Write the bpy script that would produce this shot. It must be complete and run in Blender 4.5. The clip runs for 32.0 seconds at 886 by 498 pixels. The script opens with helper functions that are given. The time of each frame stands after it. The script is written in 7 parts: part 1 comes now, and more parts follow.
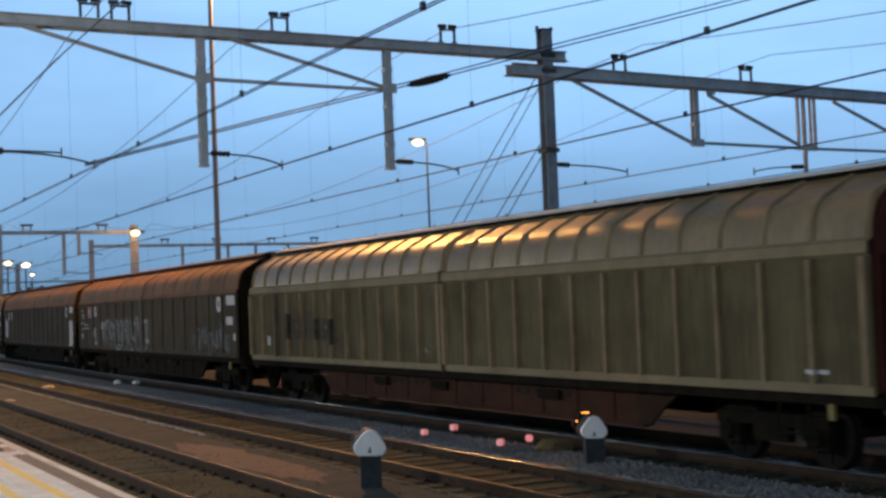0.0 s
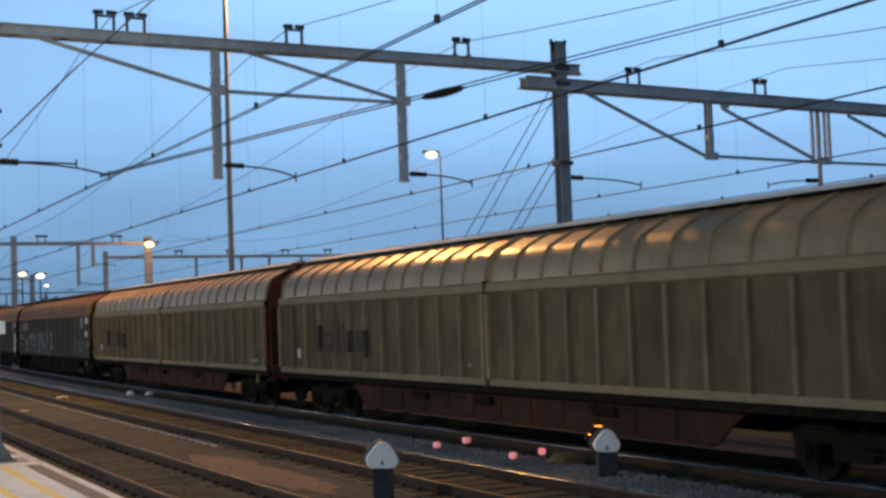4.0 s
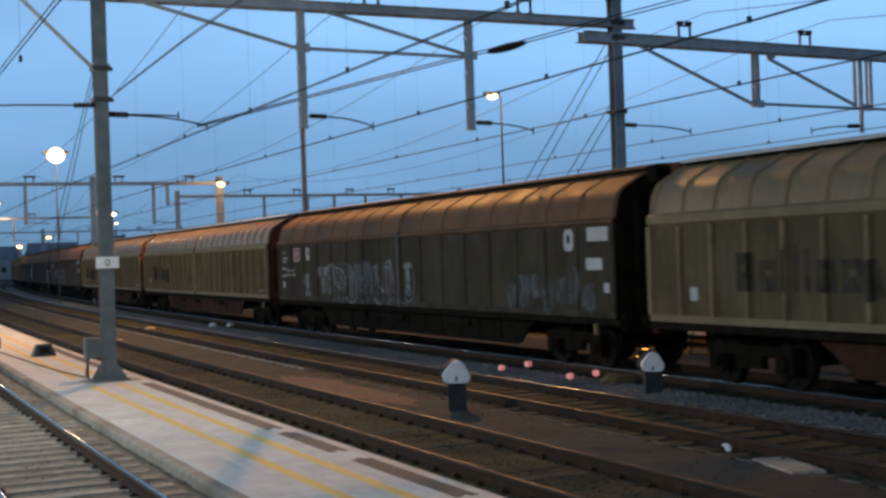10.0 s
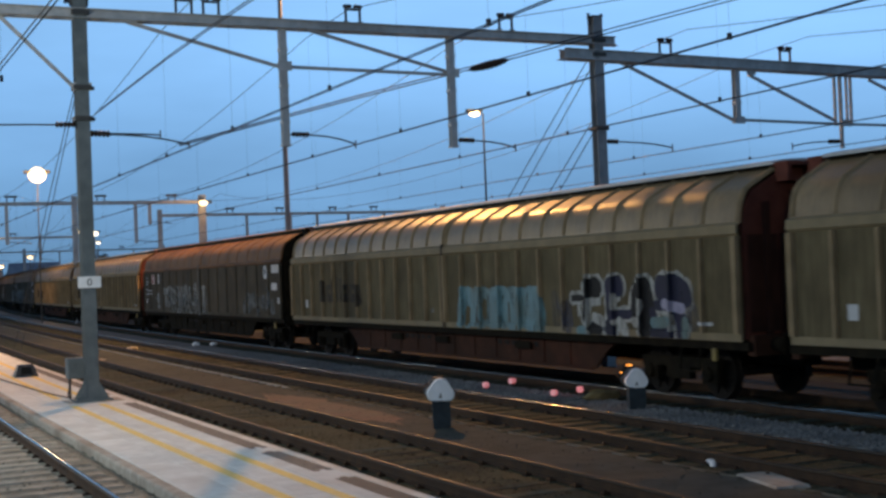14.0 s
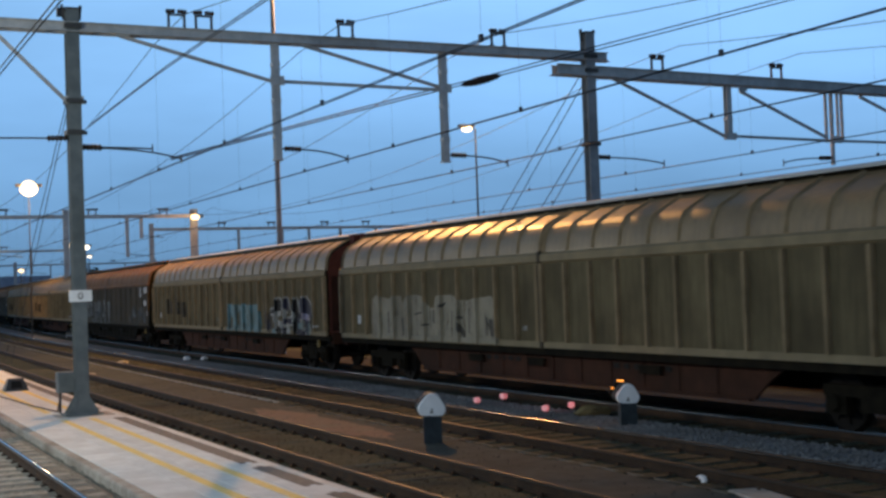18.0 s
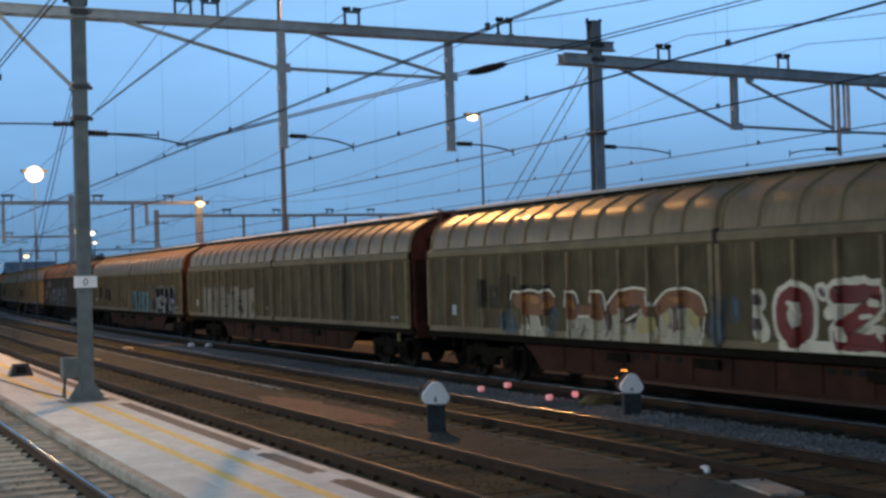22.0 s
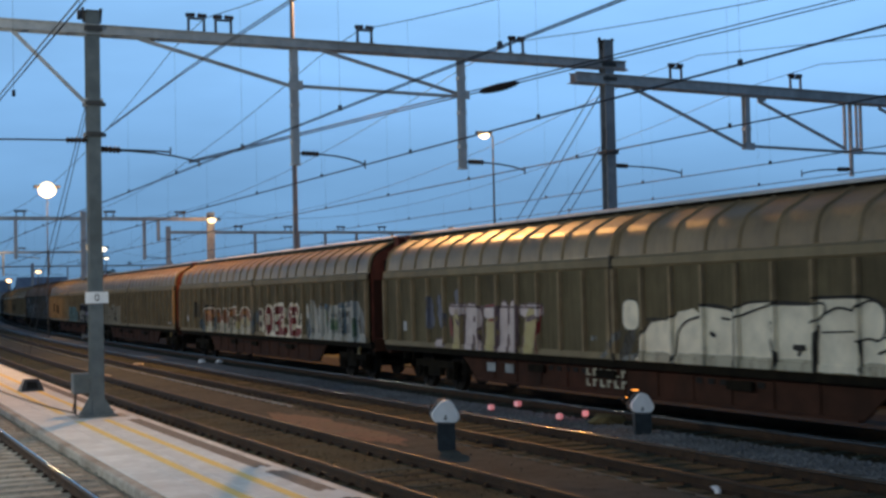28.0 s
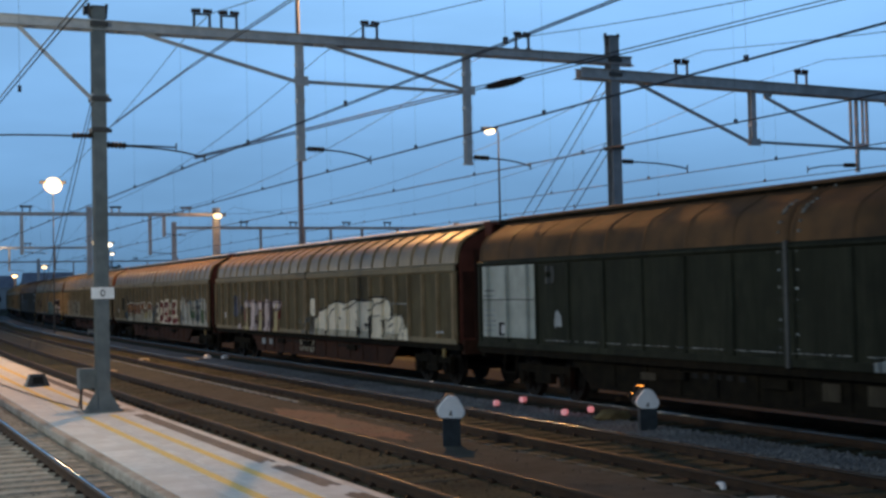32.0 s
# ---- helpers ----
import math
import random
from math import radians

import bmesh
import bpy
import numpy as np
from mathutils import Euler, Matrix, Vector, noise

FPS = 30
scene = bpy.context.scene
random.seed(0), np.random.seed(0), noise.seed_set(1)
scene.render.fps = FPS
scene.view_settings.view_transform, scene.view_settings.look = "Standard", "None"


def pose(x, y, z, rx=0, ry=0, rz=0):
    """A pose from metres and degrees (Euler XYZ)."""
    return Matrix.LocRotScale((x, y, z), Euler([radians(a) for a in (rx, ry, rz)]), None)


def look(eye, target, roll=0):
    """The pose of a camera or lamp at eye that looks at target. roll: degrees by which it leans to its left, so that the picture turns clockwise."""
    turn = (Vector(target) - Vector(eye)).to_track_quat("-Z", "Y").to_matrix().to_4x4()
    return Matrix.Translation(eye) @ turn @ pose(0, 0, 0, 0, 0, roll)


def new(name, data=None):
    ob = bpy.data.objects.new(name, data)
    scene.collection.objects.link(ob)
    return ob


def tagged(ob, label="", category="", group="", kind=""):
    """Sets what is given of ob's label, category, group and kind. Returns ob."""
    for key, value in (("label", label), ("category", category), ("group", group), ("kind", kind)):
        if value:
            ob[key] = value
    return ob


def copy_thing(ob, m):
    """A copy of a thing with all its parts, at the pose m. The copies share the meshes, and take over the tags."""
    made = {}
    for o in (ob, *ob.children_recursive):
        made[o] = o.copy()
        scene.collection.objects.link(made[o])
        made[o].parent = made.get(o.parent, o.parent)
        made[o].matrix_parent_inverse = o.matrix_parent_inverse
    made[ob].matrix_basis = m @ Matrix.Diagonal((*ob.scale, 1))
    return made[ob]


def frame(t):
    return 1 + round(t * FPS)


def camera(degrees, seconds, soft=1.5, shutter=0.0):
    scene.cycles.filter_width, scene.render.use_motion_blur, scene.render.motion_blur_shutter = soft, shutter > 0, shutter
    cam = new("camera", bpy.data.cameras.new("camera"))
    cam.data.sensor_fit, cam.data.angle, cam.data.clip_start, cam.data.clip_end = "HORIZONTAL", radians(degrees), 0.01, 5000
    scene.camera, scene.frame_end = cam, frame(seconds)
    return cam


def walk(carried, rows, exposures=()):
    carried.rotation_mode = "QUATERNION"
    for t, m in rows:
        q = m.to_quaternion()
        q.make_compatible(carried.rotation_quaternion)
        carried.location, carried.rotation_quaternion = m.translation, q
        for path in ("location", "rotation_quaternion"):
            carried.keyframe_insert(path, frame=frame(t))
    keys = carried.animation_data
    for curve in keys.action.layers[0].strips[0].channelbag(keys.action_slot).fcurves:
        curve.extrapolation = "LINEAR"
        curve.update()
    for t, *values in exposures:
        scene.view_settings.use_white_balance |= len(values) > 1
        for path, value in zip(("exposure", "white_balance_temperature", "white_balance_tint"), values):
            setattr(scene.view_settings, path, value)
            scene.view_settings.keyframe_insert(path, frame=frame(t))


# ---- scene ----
EARLY = (1.449, 2.444, 2.486)
LATE = (0.0, 0.0, 2.463)
# seconds, heading to the left of +y, tilt up and roll, in degrees
TURNS = [(0, -28.887, 2.338, -2.204), (0.5, -28.503, 2.366, -2.261), (1, -28.447, 2.384, -2.124), (1.5, -28.341, 2.512, -1.957), (2, -28.404, 2.637, -1.797), (2.5, -28.306, 2.744, -1.851), (3, -28.258, 2.821, -1.857), (3.5, -28.27, 2.921, -1.923), (5.5, -28.559, 2.847, -1.897), (6, -28.564, 2.75, -1.739), (6.5, -28.632, 2.524, -1.686), (7, -28.406, 2.207, -2.113), (7.5, -26.489, 1.289, -1.389), (8, -25.547, 1.281, -2.096), (8.5, -25.351, 0.368, -0.849), (9, -25.1, 0.239, -0.766), (9.5, -25.071, 0.253, -1.455), (10, -25.638, 0.257, -1.874), (10.5, -27.232, 0.599, -1.771), (11, -27.763, 0.938, -1.869), (11.5, -27.692, 0.795, -2.173), (12, -27.472, 1.369, -2.333), (12.5, -27.089, 1.653, -2.147), (13, -26.776, 1.464, -2.085), (13.5, -26.526, 1.161, -2.215), (15.5, -26.253, 0.889, -2.206), (16, -26.527, 1.349, -2.284), (16.5, -26.688, 1.408, -2.308), (17, -26.705, 1.504, -2.181), (17.5, -26.677, 1.562, -2.166), (18, -26.791, 1.639, -2.056), (18.5, -27.584, 1.679, -1.893), (19, -28.248, 1.77, -2.002), (19.5, -28.27, 1.879, -1.91), (20, -27.755, 2.2, -2.121), (20.5, -27.071, 1.767, -2.005), (21, -26.893, 1.641, -1.837), (21.5, -26.714, 1.182, -1.87), (22, -26.559, 1.14, -1.65), (22.5, -26.389, 1.316, -1.53), (23, -26.232, 1.5, -1.413), (23.5, -26.303, 1.518, -1.434), (24, -26.341, 1.504, -1.299), (24.5, -26.286, 1.435, -1.3), (25, -26.303, 1.45, -1.329), (25.5, -26.295, 1.584, -1.197), (27.5, -26.181, 1.979, -1.261), (28, -26.096, 1.944, -1.282), (28.5, -26.051, 1.968, -1.392), (29, -25.945, 1.966, -1.453), (29.5, -25.865, 1.99, -1.458), (30, -25.837, 2.018, -1.379), (30.5, -25.853, 1.972, -1.277), (31, -25.927, 1.949, -1.26), (31.5, -25.905, 1.827, -1.26), (32, -25.852, 1.76, -1.237)]


def aim(eye, yaw, tilt, roll):
    a, b = radians(yaw), radians(tilt)
    way = Vector((-math.sin(a) * math.cos(b), math.cos(a) * math.cos(b), math.sin(b)))
    return look(eye, Vector(eye) + way * 20, roll)


cam = camera(37.62, 32.0, soft=2.8, shutter=0.5)
walk(cam, [(t, aim(EARLY if t < 7.75 else LATE, yaw, tilt, roll)) for t, yaw, tilt, roll in TURNS], [(0, 0.27, 7120, 13), (3.5, 0.24, 7060, 13), (6.5, 0.24, 6930, 12), (8.0, 0.24, 6900, 12), (9.0, 0.18, 6850, 11), (11.0, 0.15, 6650, 10), (13.0, 0.14, 6560, 10), (23.0, 0.12, 6560, 10), (32.0, 0.02, 6520, 10)])

# ---- sky and lamps ----
world = bpy.data.worlds.new("dusk")
scene.world = world
world.use_nodes = True


def build_world():
    nt = world.node_tree
    nt.nodes.clear()
    out = nt.nodes.new("ShaderNodeOutputWorld")
    bg = nt.nodes.new("ShaderNodeBackground")
    tc = nt.nodes.new("ShaderNodeTexCoord")
    sep = nt.nodes.new("ShaderNodeSeparateXYZ")
    ramp = nt.nodes.new("ShaderNodeValToRGB")
    els = ramp.color_ramp.elements
    stops = ((0.0, (0.110, 0.23, 0.39)), (0.07, (0.163, 0.345, 0.605)), (0.15, (0.25, 0.52, 0.92)), (0.26, (0.318, 0.64, 1.10)), (0.5, (0.10, 0.18, 0.33)), (1.0, (0.035, 0.06, 0.115)))
    while len(els) < len(stops):
        els.new(0.5)
    for el, (p, col) in zip(els, stops):
        el.position, el.color = p, (*col, 1)
    mapn = nt.nodes.new("ShaderNodeMapping")
    mapn.inputs["Scale"].default_value = (1.0, 1.0, 4.0)
    nz = nt.nodes.new("ShaderNodeTexNoise")
    nz.inputs["Scale"].default_value = 3.2
    nz.inputs["Detail"].default_value = 5
    nr = nt.nodes.new("ShaderNodeMapRange")
    nr.inputs["From Min"].default_value, nr.inputs["From Max"].default_value = 0.3, 0.7
    nr.inputs["To Min"].default_value, nr.inputs["To Max"].default_value = 0.86, 1.12
    mul = nt.nodes.new("ShaderNodeVectorMath")
    mul.operation = "SCALE"
    L = nt.links.new
    L(tc.outputs["Generated"], sep.inputs[0])
    L(sep.outputs["Z"], ramp.inputs[0])
    L(tc.outputs["Generated"], mapn.inputs[0])
    L(mapn.outputs[0], nz.inputs["Vector"])
    L(nz.outputs[0], nr.inputs[0])
    L(ramp.outputs[0], mul.inputs[0])
    L(nr.outputs[0], mul.inputs["Scale"])
    # the afterglow lies ahead; the sky behind the station is darker
    dot = nt.nodes.new("ShaderNodeVectorMath")
    dot.operation = "DOT_PRODUCT"
    dot.inputs[1].default_value = (0.44, 0.90, 0.0)
    az = nt.nodes.new("ShaderNodeMapRange")
    az.inputs["From Min"].default_value, az.inputs["From Max"].default_value = -0.9, 0.8
    az.inputs["To Min"].default_value, az.inputs["To Max"].default_value = 0.70, 1.0
    dim = nt.nodes.new("ShaderNodeVectorMath")
    dim.operation = "SCALE"
    L(tc.outputs["Generated"], dot.inputs[0])
    L(dot.outputs["Value"], az.inputs[0])
    L(mul.outputs[0], dim.inputs[0])
    L(az.outputs[0], dim.inputs["Scale"])
    # the sky is duller high up towards the west end of the yard
    west = nt.nodes.new("ShaderNodeVectorMath")
    west.operation = "DOT_PRODUCT"
    west.inputs[1].default_value = (0.643, 0.766, 0.0)
    far = nt.nodes.new("ShaderNodeMapRange")
    far.inputs["From Min"].default_value, far.inputs["From Max"].default_value = 0.78, 0.93
    far.inputs["To Min"].default_value, far.inputs["To Max"].default_value = 0.22, 0.0
    high = nt.nodes.new("ShaderNodeMapRange")
    high.inputs["From Min"].default_value, high.inputs["From Max"].default_value = 0.07, 0.20
    both = nt.nodes.new("ShaderNodeMath")
    both.operation = "MULTIPLY"
    keep = nt.nodes.new("ShaderNodeMath")
    keep.operation = "SUBTRACT"
    keep.inputs[0].default_value = 1.0
    dull = nt.nodes.new("ShaderNodeVectorMath")
    dull.operation = "SCALE"
    L(tc.outputs["Generated"], west.inputs[0])
    L(west.outputs["Value"], far.inputs[0])
    L(sep.outputs["Z"], high.inputs[0])
    L(far.outputs[0], both.inputs[0])
    L(high.outputs[0], both.inputs[1])
    L(both.outputs[0], keep.inputs[1])
    L(dim.outputs[0], dull.inputs[0])
    L(keep.outputs[0], dull.inputs["Scale"])
    L(dull.outputs[0], bg.inputs[0])
    bg.inputs[1].default_value = 1.0
    L(bg.outputs[0], out.inputs[0])


build_world()

BEND = 0.0002916  # the tracks bend gently to the right: x = x0 + BEND * y * y


def at(x0, y, z=0.0):
    return Vector((x0 + BEND * y * abs(y), y, z))


def along(x0, y, z=0.0, turn=0.0):
    """A pose on the bent line x0, its +y along the track."""
    p = at(x0, y, z)
    return pose(p.x, p.y, p.z, 0, 0, turn - math.degrees(math.atan(2 * BEND * abs(y))))


WARM = (1.0, 0.50, 0.17)


def lamp(name, place, watts, colour=WARM, size=0.25):
    data = bpy.data.lights.new(name, "POINT")
    data.energy, data.color, data.shadow_soft_size = watts, colour, size
    ob = new(name, data)
    ob.location = place
    return ob


lamp("flood_light", (15.65, 95.3, 9.76), 1600, (1.0, 0.55, 0.22), 0.5)
lamp("flood_light", (18.0, 152.8, 9.2), 700, (1.0, 0.68, 0.36), 0.5)
lamp("flood_light", (26.5, 198.0, 5.6), 700, (1.0, 0.58, 0.25), 0.4)
lamp("flood_light", (48.3, 89.7, 14.4), 700, (1.0, 0.62, 0.32), 0.5)
lamp("flood_light", (25.2, 89.6, 7.6), 120, WARM, 0.3)
lamp("signal_light", (12.90, 19.80, 0.52), 2.4, (1.0, 0.36, 0.05), 0.03)


def spot(name, place, target, watts, colour, angle, size=0.04, blend=0.6):
    data = bpy.data.lights.new(name, "SPOT")
    data.energy, data.color, data.shadow_soft_size, data.spot_size, data.spot_blend = watts, colour, size, radians(angle), blend
    ob = new(name, data)
    ob.matrix_basis = look(place, target)
    return ob


# the sodium lantern on the tall mast throws its light downwards
spot("flood_light", (20.5, 52.3, 18.4), (20.1, 51.8, 0.0), 26000, (1.0, 0.465, 0.14), 138, 0.25, 0.10)
# both dwarf signals show red down the line
spot("signal_light", (9.55, 20.2, 0.50), (9.15, 24.8, -0.25), 14, (1.0, 0.06, 0.04), 70)
spot("signal_light", (13.35, 20.0, 0.46), (14.35, 25.2, 0.05), 45, (1.0, 0.07, 0.05), 26)
# unseen fill lamps, added along the platform from which the yard is seen
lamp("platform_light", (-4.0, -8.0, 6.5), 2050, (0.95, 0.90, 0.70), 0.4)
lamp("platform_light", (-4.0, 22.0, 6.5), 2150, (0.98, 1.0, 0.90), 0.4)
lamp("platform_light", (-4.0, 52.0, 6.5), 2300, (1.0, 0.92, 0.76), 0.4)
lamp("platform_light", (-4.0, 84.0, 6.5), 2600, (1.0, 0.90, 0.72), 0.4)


# ---- materials ----
def mat(name, a, b, scale=3.0, rough=0.8, metal=0.0, bump=0.0, bscale=60.0, stain=None, sscale=0.6, samount=0.35, stretch=(1, 1, 1), vary=0.0, rvar=0.1, glow=None, streak=None, spec=0.4, coat=0.0, worn=0.0, broad=0.0):
    """Two-tone surface with fine grain, larger stains and relief; sizes in cycles per metre."""
    m = bpy.data.materials.new(name)
    m.use_nodes = True
    nt = m.node_tree
    L = nt.links.new
    bs = nt.nodes["Principled BSDF"]
    tc = nt.nodes.new("ShaderNodeTexCoord")
    mp = nt.nodes.new("ShaderNodeMapping")
    mp.inputs["Scale"].default_value = stretch
    oi = nt.nodes.new("ShaderNodeObjectInfo")
    mv = nt.nodes.new("ShaderNodeMath")
    mv.operation = "MULTIPLY"
    mv.inputs[1].default_value = 37.0
    L(oi.outputs["Random"], mv.inputs[0])
    L(mv.outputs[0], mp.inputs["Location"])
    L(tc.outputs["Object"], mp.inputs[0])

    def noise_tex(s, d=4.0):
        n = nt.nodes.new("ShaderNodeTexNoise")
        n.inputs["Scale"].default_value = s
        n.inputs["Detail"].default_value = d
        L(mp.outputs[0], n.inputs["Vector"])
        return n.outputs[0]

    def rng(src, lo, hi, t0, t1):
        r = nt.nodes.new("ShaderNodeMapRange")
        r.inputs["From Min"].default_value, r.inputs["From Max"].default_value = lo, hi
        r.inputs["To Min"].default_value, r.inputs["To Max"].default_value = t0, t1
        L(src, r.inputs[0])
        return r.outputs[0]

    def mix(fac, c1, c2):
        x = nt.nodes.new("ShaderNodeMix")
        x.data_type = "RGBA"
        for sock, val in ((x.inputs["Factor"], fac), (x.inputs["A"], c1), (x.inputs["B"], c2)):
            if isinstance(val, tuple):
                sock.default_value = (*val, 1)
            elif isinstance(val, float):
                sock.default_value = val
            else:
                L(val, sock)
        return x.outputs["Result"]

    n1 = noise_tex(scale)
    col = mix(rng(n1, 0.35, 0.65, 0.0, 1.0), a, b)
    if stain:
        col = mix(rng(noise_tex(sscale, 6.0), 0.48, 0.68, 0.0, samount), col, stain)
    if streak:
        s2 = nt.nodes.new("ShaderNodeMapping")
        s2.inputs["Scale"].default_value = (2.2, 2.2, 0.16)
        L(mp.outputs[0], s2.inputs[0])
        sn = nt.nodes.new("ShaderNodeTexNoise")
        sn.inputs["Scale"].default_value = 6.5
        sn.inputs["Detail"].default_value = 5.0
        L(s2.outputs[0], sn.inputs["Vector"])
        col = mix(rng(sn.outputs[0], 0.45, 0.72, 0.0, 0.6), col, streak)
    if broad:
        # wide upright bands where dust and rain have lightened or darkened the sheet
        s3 = nt.nodes.new("ShaderNodeMapping")
        s3.inputs["Scale"].default_value = (1.0, 1.0, 0.34)
        L(mp.outputs[0], s3.inputs[0])
        bn3 = nt.nodes.new("ShaderNodeTexNoise")
        bn3.inputs["Scale"].default_value, bn3.inputs["Detail"].default_value, bn3.inputs["Roughness"].default_value = 1.3, 5.0, 0.62
        L(s3.outputs[0], bn3.inputs["Vector"])
        h3 = nt.nodes.new("ShaderNodeHueSaturation")
        L(rng(bn3.outputs[0], 0.32, 0.68, 1.0 - broad, 1.0 + broad), h3.inputs["Value"])
        L(col, h3.inputs["Color"])
        col = h3.outputs[0]
    if vary:
        hs = nt.nodes.new("ShaderNodeHueSaturation")
        L(rng(oi.outputs["Random"], 0.0, 1.0, 1.0 - vary, 1.0 + vary), hs.inputs["Value"])
        L(col, hs.inputs["Color"])
        col = hs.outputs[0]
    L(col, bs.inputs["Base Color"])
    L(rng(n1, 0.3, 0.7, max(rough - rvar, 0.03), min(rough + rvar, 1.0)), bs.inputs["Roughness"])
    bs.inputs["Metallic"].default_value = metal
    bs.inputs["Specular IOR Level"].default_value = spec
    bs.inputs["Coat Weight"].default_value, bs.inputs["Coat Roughness"].default_value = coat, 0.17
    if bump:
        bn = nt.nodes.new("ShaderNodeBump")
        bn.inputs["Strength"].default_value = bump
        bn.inputs["Distance"].default_value = 0.02
        L(noise_tex(bscale, 6.0), bn.inputs["Height"])
        L(bn.outputs[0], bs.inputs["Normal"])
    if worn:
        # paint flaked and rubbed off in upright streaks
        w2 = nt.nodes.new("ShaderNodeMapping")
        w2.inputs["Scale"].default_value = (1.6, 1.6, 0.45)
        L(mp.outputs[0], w2.inputs[0])
        wn = nt.nodes.new("ShaderNodeTexNoise")
        wn.inputs["Scale"].default_value = 4.0
        wn.inputs["Detail"].default_value = 7.0
        wn.inputs["Roughness"].default_value = 0.65
        L(w2.outputs[0], wn.inputs["Vector"])
        L(rng(wn.outputs[0], worn - 0.16, worn + 0.12, 0.0, 1.0), bs.inputs["Alpha"])
    if glow:
        bs.inputs["Emission Color"].default_value = (*glow[0], 1)
        bs.inputs["Emission Strength"].default_value = glow[1]
    return m


M_GROUND = mat("dirt_gravel", (0.066, 0.0683, 0.043), (0.112, 0.116, 0.073), 9.0, 0.97, 0, 0.9, 22, (0.039, 0.0388, 0.025), 0.35, 0.7, spec=0.10)
M_BALLAST = mat("dark_ballast", (0.034, 0.0362, 0.024), (0.0822, 0.0873, 0.057), 14.0, 0.95, 0, 1.0, 26, (0.0216, 0.0211, 0.0142), 0.5, 0.7, spec=0.10)
# darker ballast for the train's track and the strip behind it
M_DARKERBALLAST = mat("darker_ballast", (0.0165, 0.0142, 0.0088), (0.0423, 0.0366, 0.0224), 14.0, 0.95, 0, 1.0, 26, (0.0118, 0.00944, 0.00585), 0.5, 0.7, spec=0.08)
M_STONE = mat("grey_gravel", (0.0899, 0.102, 0.11), (0.236, 0.248, 0.258), 16.0, 0.9, 0, 1.0, 28, (0.0618, 0.0662, 0.0689), 0.6, 0.6, spec=0.2)
M_NEARSTONE = mat("pale_crushed_stone", (0.114, 0.116, 0.103), (0.274, 0.275, 0.244), 16.0, 0.9, 0, 1.0, 28, (0.073, 0.0703, 0.059), 0.6, 0.6, spec=0.2)
M_PEBBLE = mat("ballast_stone", (0.0512, 0.0461, 0.0273), (0.125, 0.114, 0.0712), 6.0, 0.93, 0, 0.4, 40, vary=0.4, spec=0.15)
M_RAIL = mat("rusty_rail", (0.0346, 0.0218, 0.0142), (0.0662, 0.0398, 0.0244), 6.0, 0.85, 0.1, 0.4, 50, (0.0259, 0.0149, 0.00945), 1.2, 0.6, spec=0.2)
M_RAILTOP = mat("worn_rail_head", (0.0352, 0.0264, 0.0184), (0.06, 0.0448, 0.0304), 4.0, 0.6, 0.0, 0.04, 60, (0.036, 0.0224, 0.0136), 0.8, 0.7, rvar=0.08, spec=0.14)
M_SMOOTH = mat("smooth_rail_head", (0.048, 0.036, 0.025), (0.08, 0.06, 0.041), 4.0, 0.17, 0.35, 0.01, 60, (0.045, 0.028, 0.017), 0.8, 0.7, rvar=0.04, spec=0.3)
M_BRIGHTRAIL = mat("bright_worn_rail_head", (0.096, 0.09, 0.084), (0.144, 0.132, 0.12), 4.0, 0.16, 0.85, 0.01, 60, (0.048, 0.036, 0.027), 0.8, 0.6, rvar=0.04, spec=0.3)
M_SHINY = mat("polished_rail_head", (0.084, 0.0648, 0.048), (0.12, 0.093, 0.069), 4.0, 0.075, 0.5, 0.01, 60, (0.048, 0.033, 0.0222), 0.8, 0.7, rvar=0.02, spec=0.3)
M_CONCRETE = mat("concrete_sleeper", (0.247, 0.24, 0.209), (0.38, 0.37, 0.325), 5.0, 0.9, 0, 0.4, 45, (0.133, 0.12, 0.097), 1.5, 0.6, vary=0.15)
M_GREYSL = mat("weathered_sleeper", (0.0414, 0.0439, 0.0317), (0.0861, 0.0902, 0.068), 7.0, 0.95, 0, 0.6, 30, (0.0344, 0.0351, 0.0249), 0.9, 0.6, vary=0.35, spec=0.1)
M_WOODSL = mat("tarred_sleeper", (0.0248, 0.032, 0.0259), (0.0505, 0.0657, 0.0554), 7.0, 0.95, 0, 0.6, 30, (0.0669, 0.0896, 0.0822), 0.9, 0.4, vary=0.3, spec=0.1)
M_TILE = mat("path_slab", (0.60, 0.635, 0.64), (0.73, 0.765, 0.77), 5.0, 0.85, 0, 0.25, 60, (0.49, 0.50, 0.49), 0.7, 0.5, vary=0.04, spec=0.2)
M_KERB = mat("kerb_concrete", (0.30, 0.28, 0.25), (0.42, 0.40, 0.36), 6.0, 0.9, 0, 0.4, 40, (0.17, 0.14, 0.11), 0.9, 0.7)
M_DUCTPALE = mat("pale_duct_concrete", (0.27, 0.25, 0.22), (0.37, 0.345, 0.305), 5.0, 0.9, 0, 0.4, 40, (0.17, 0.15, 0.12), 0.5, 0.7)
M_DIRT = mat("trodden_dirt", (0.0483, 0.0551, 0.0517), (0.0701, 0.08, 0.0756), 3.0, 0.97, 0, 0.35, 30, (0.0355, 0.0395, 0.0363), 0.45, 0.7, spec=0.1)
M_DUCT = mat("weathered_duct", (0.13, 0.12, 0.10), (0.19, 0.175, 0.15), 5.0, 0.9, 0, 0.4, 40, (0.07, 0.06, 0.045), 0.5, 0.8)
M_WHITE_EDGE = mat("white_edge_line", (0.55, 0.55, 0.54), (0.68, 0.68, 0.66), 5.0, 0.8, 0, 0.2, 50, (0.36, 0.35, 0.33), 0.8, 0.6)
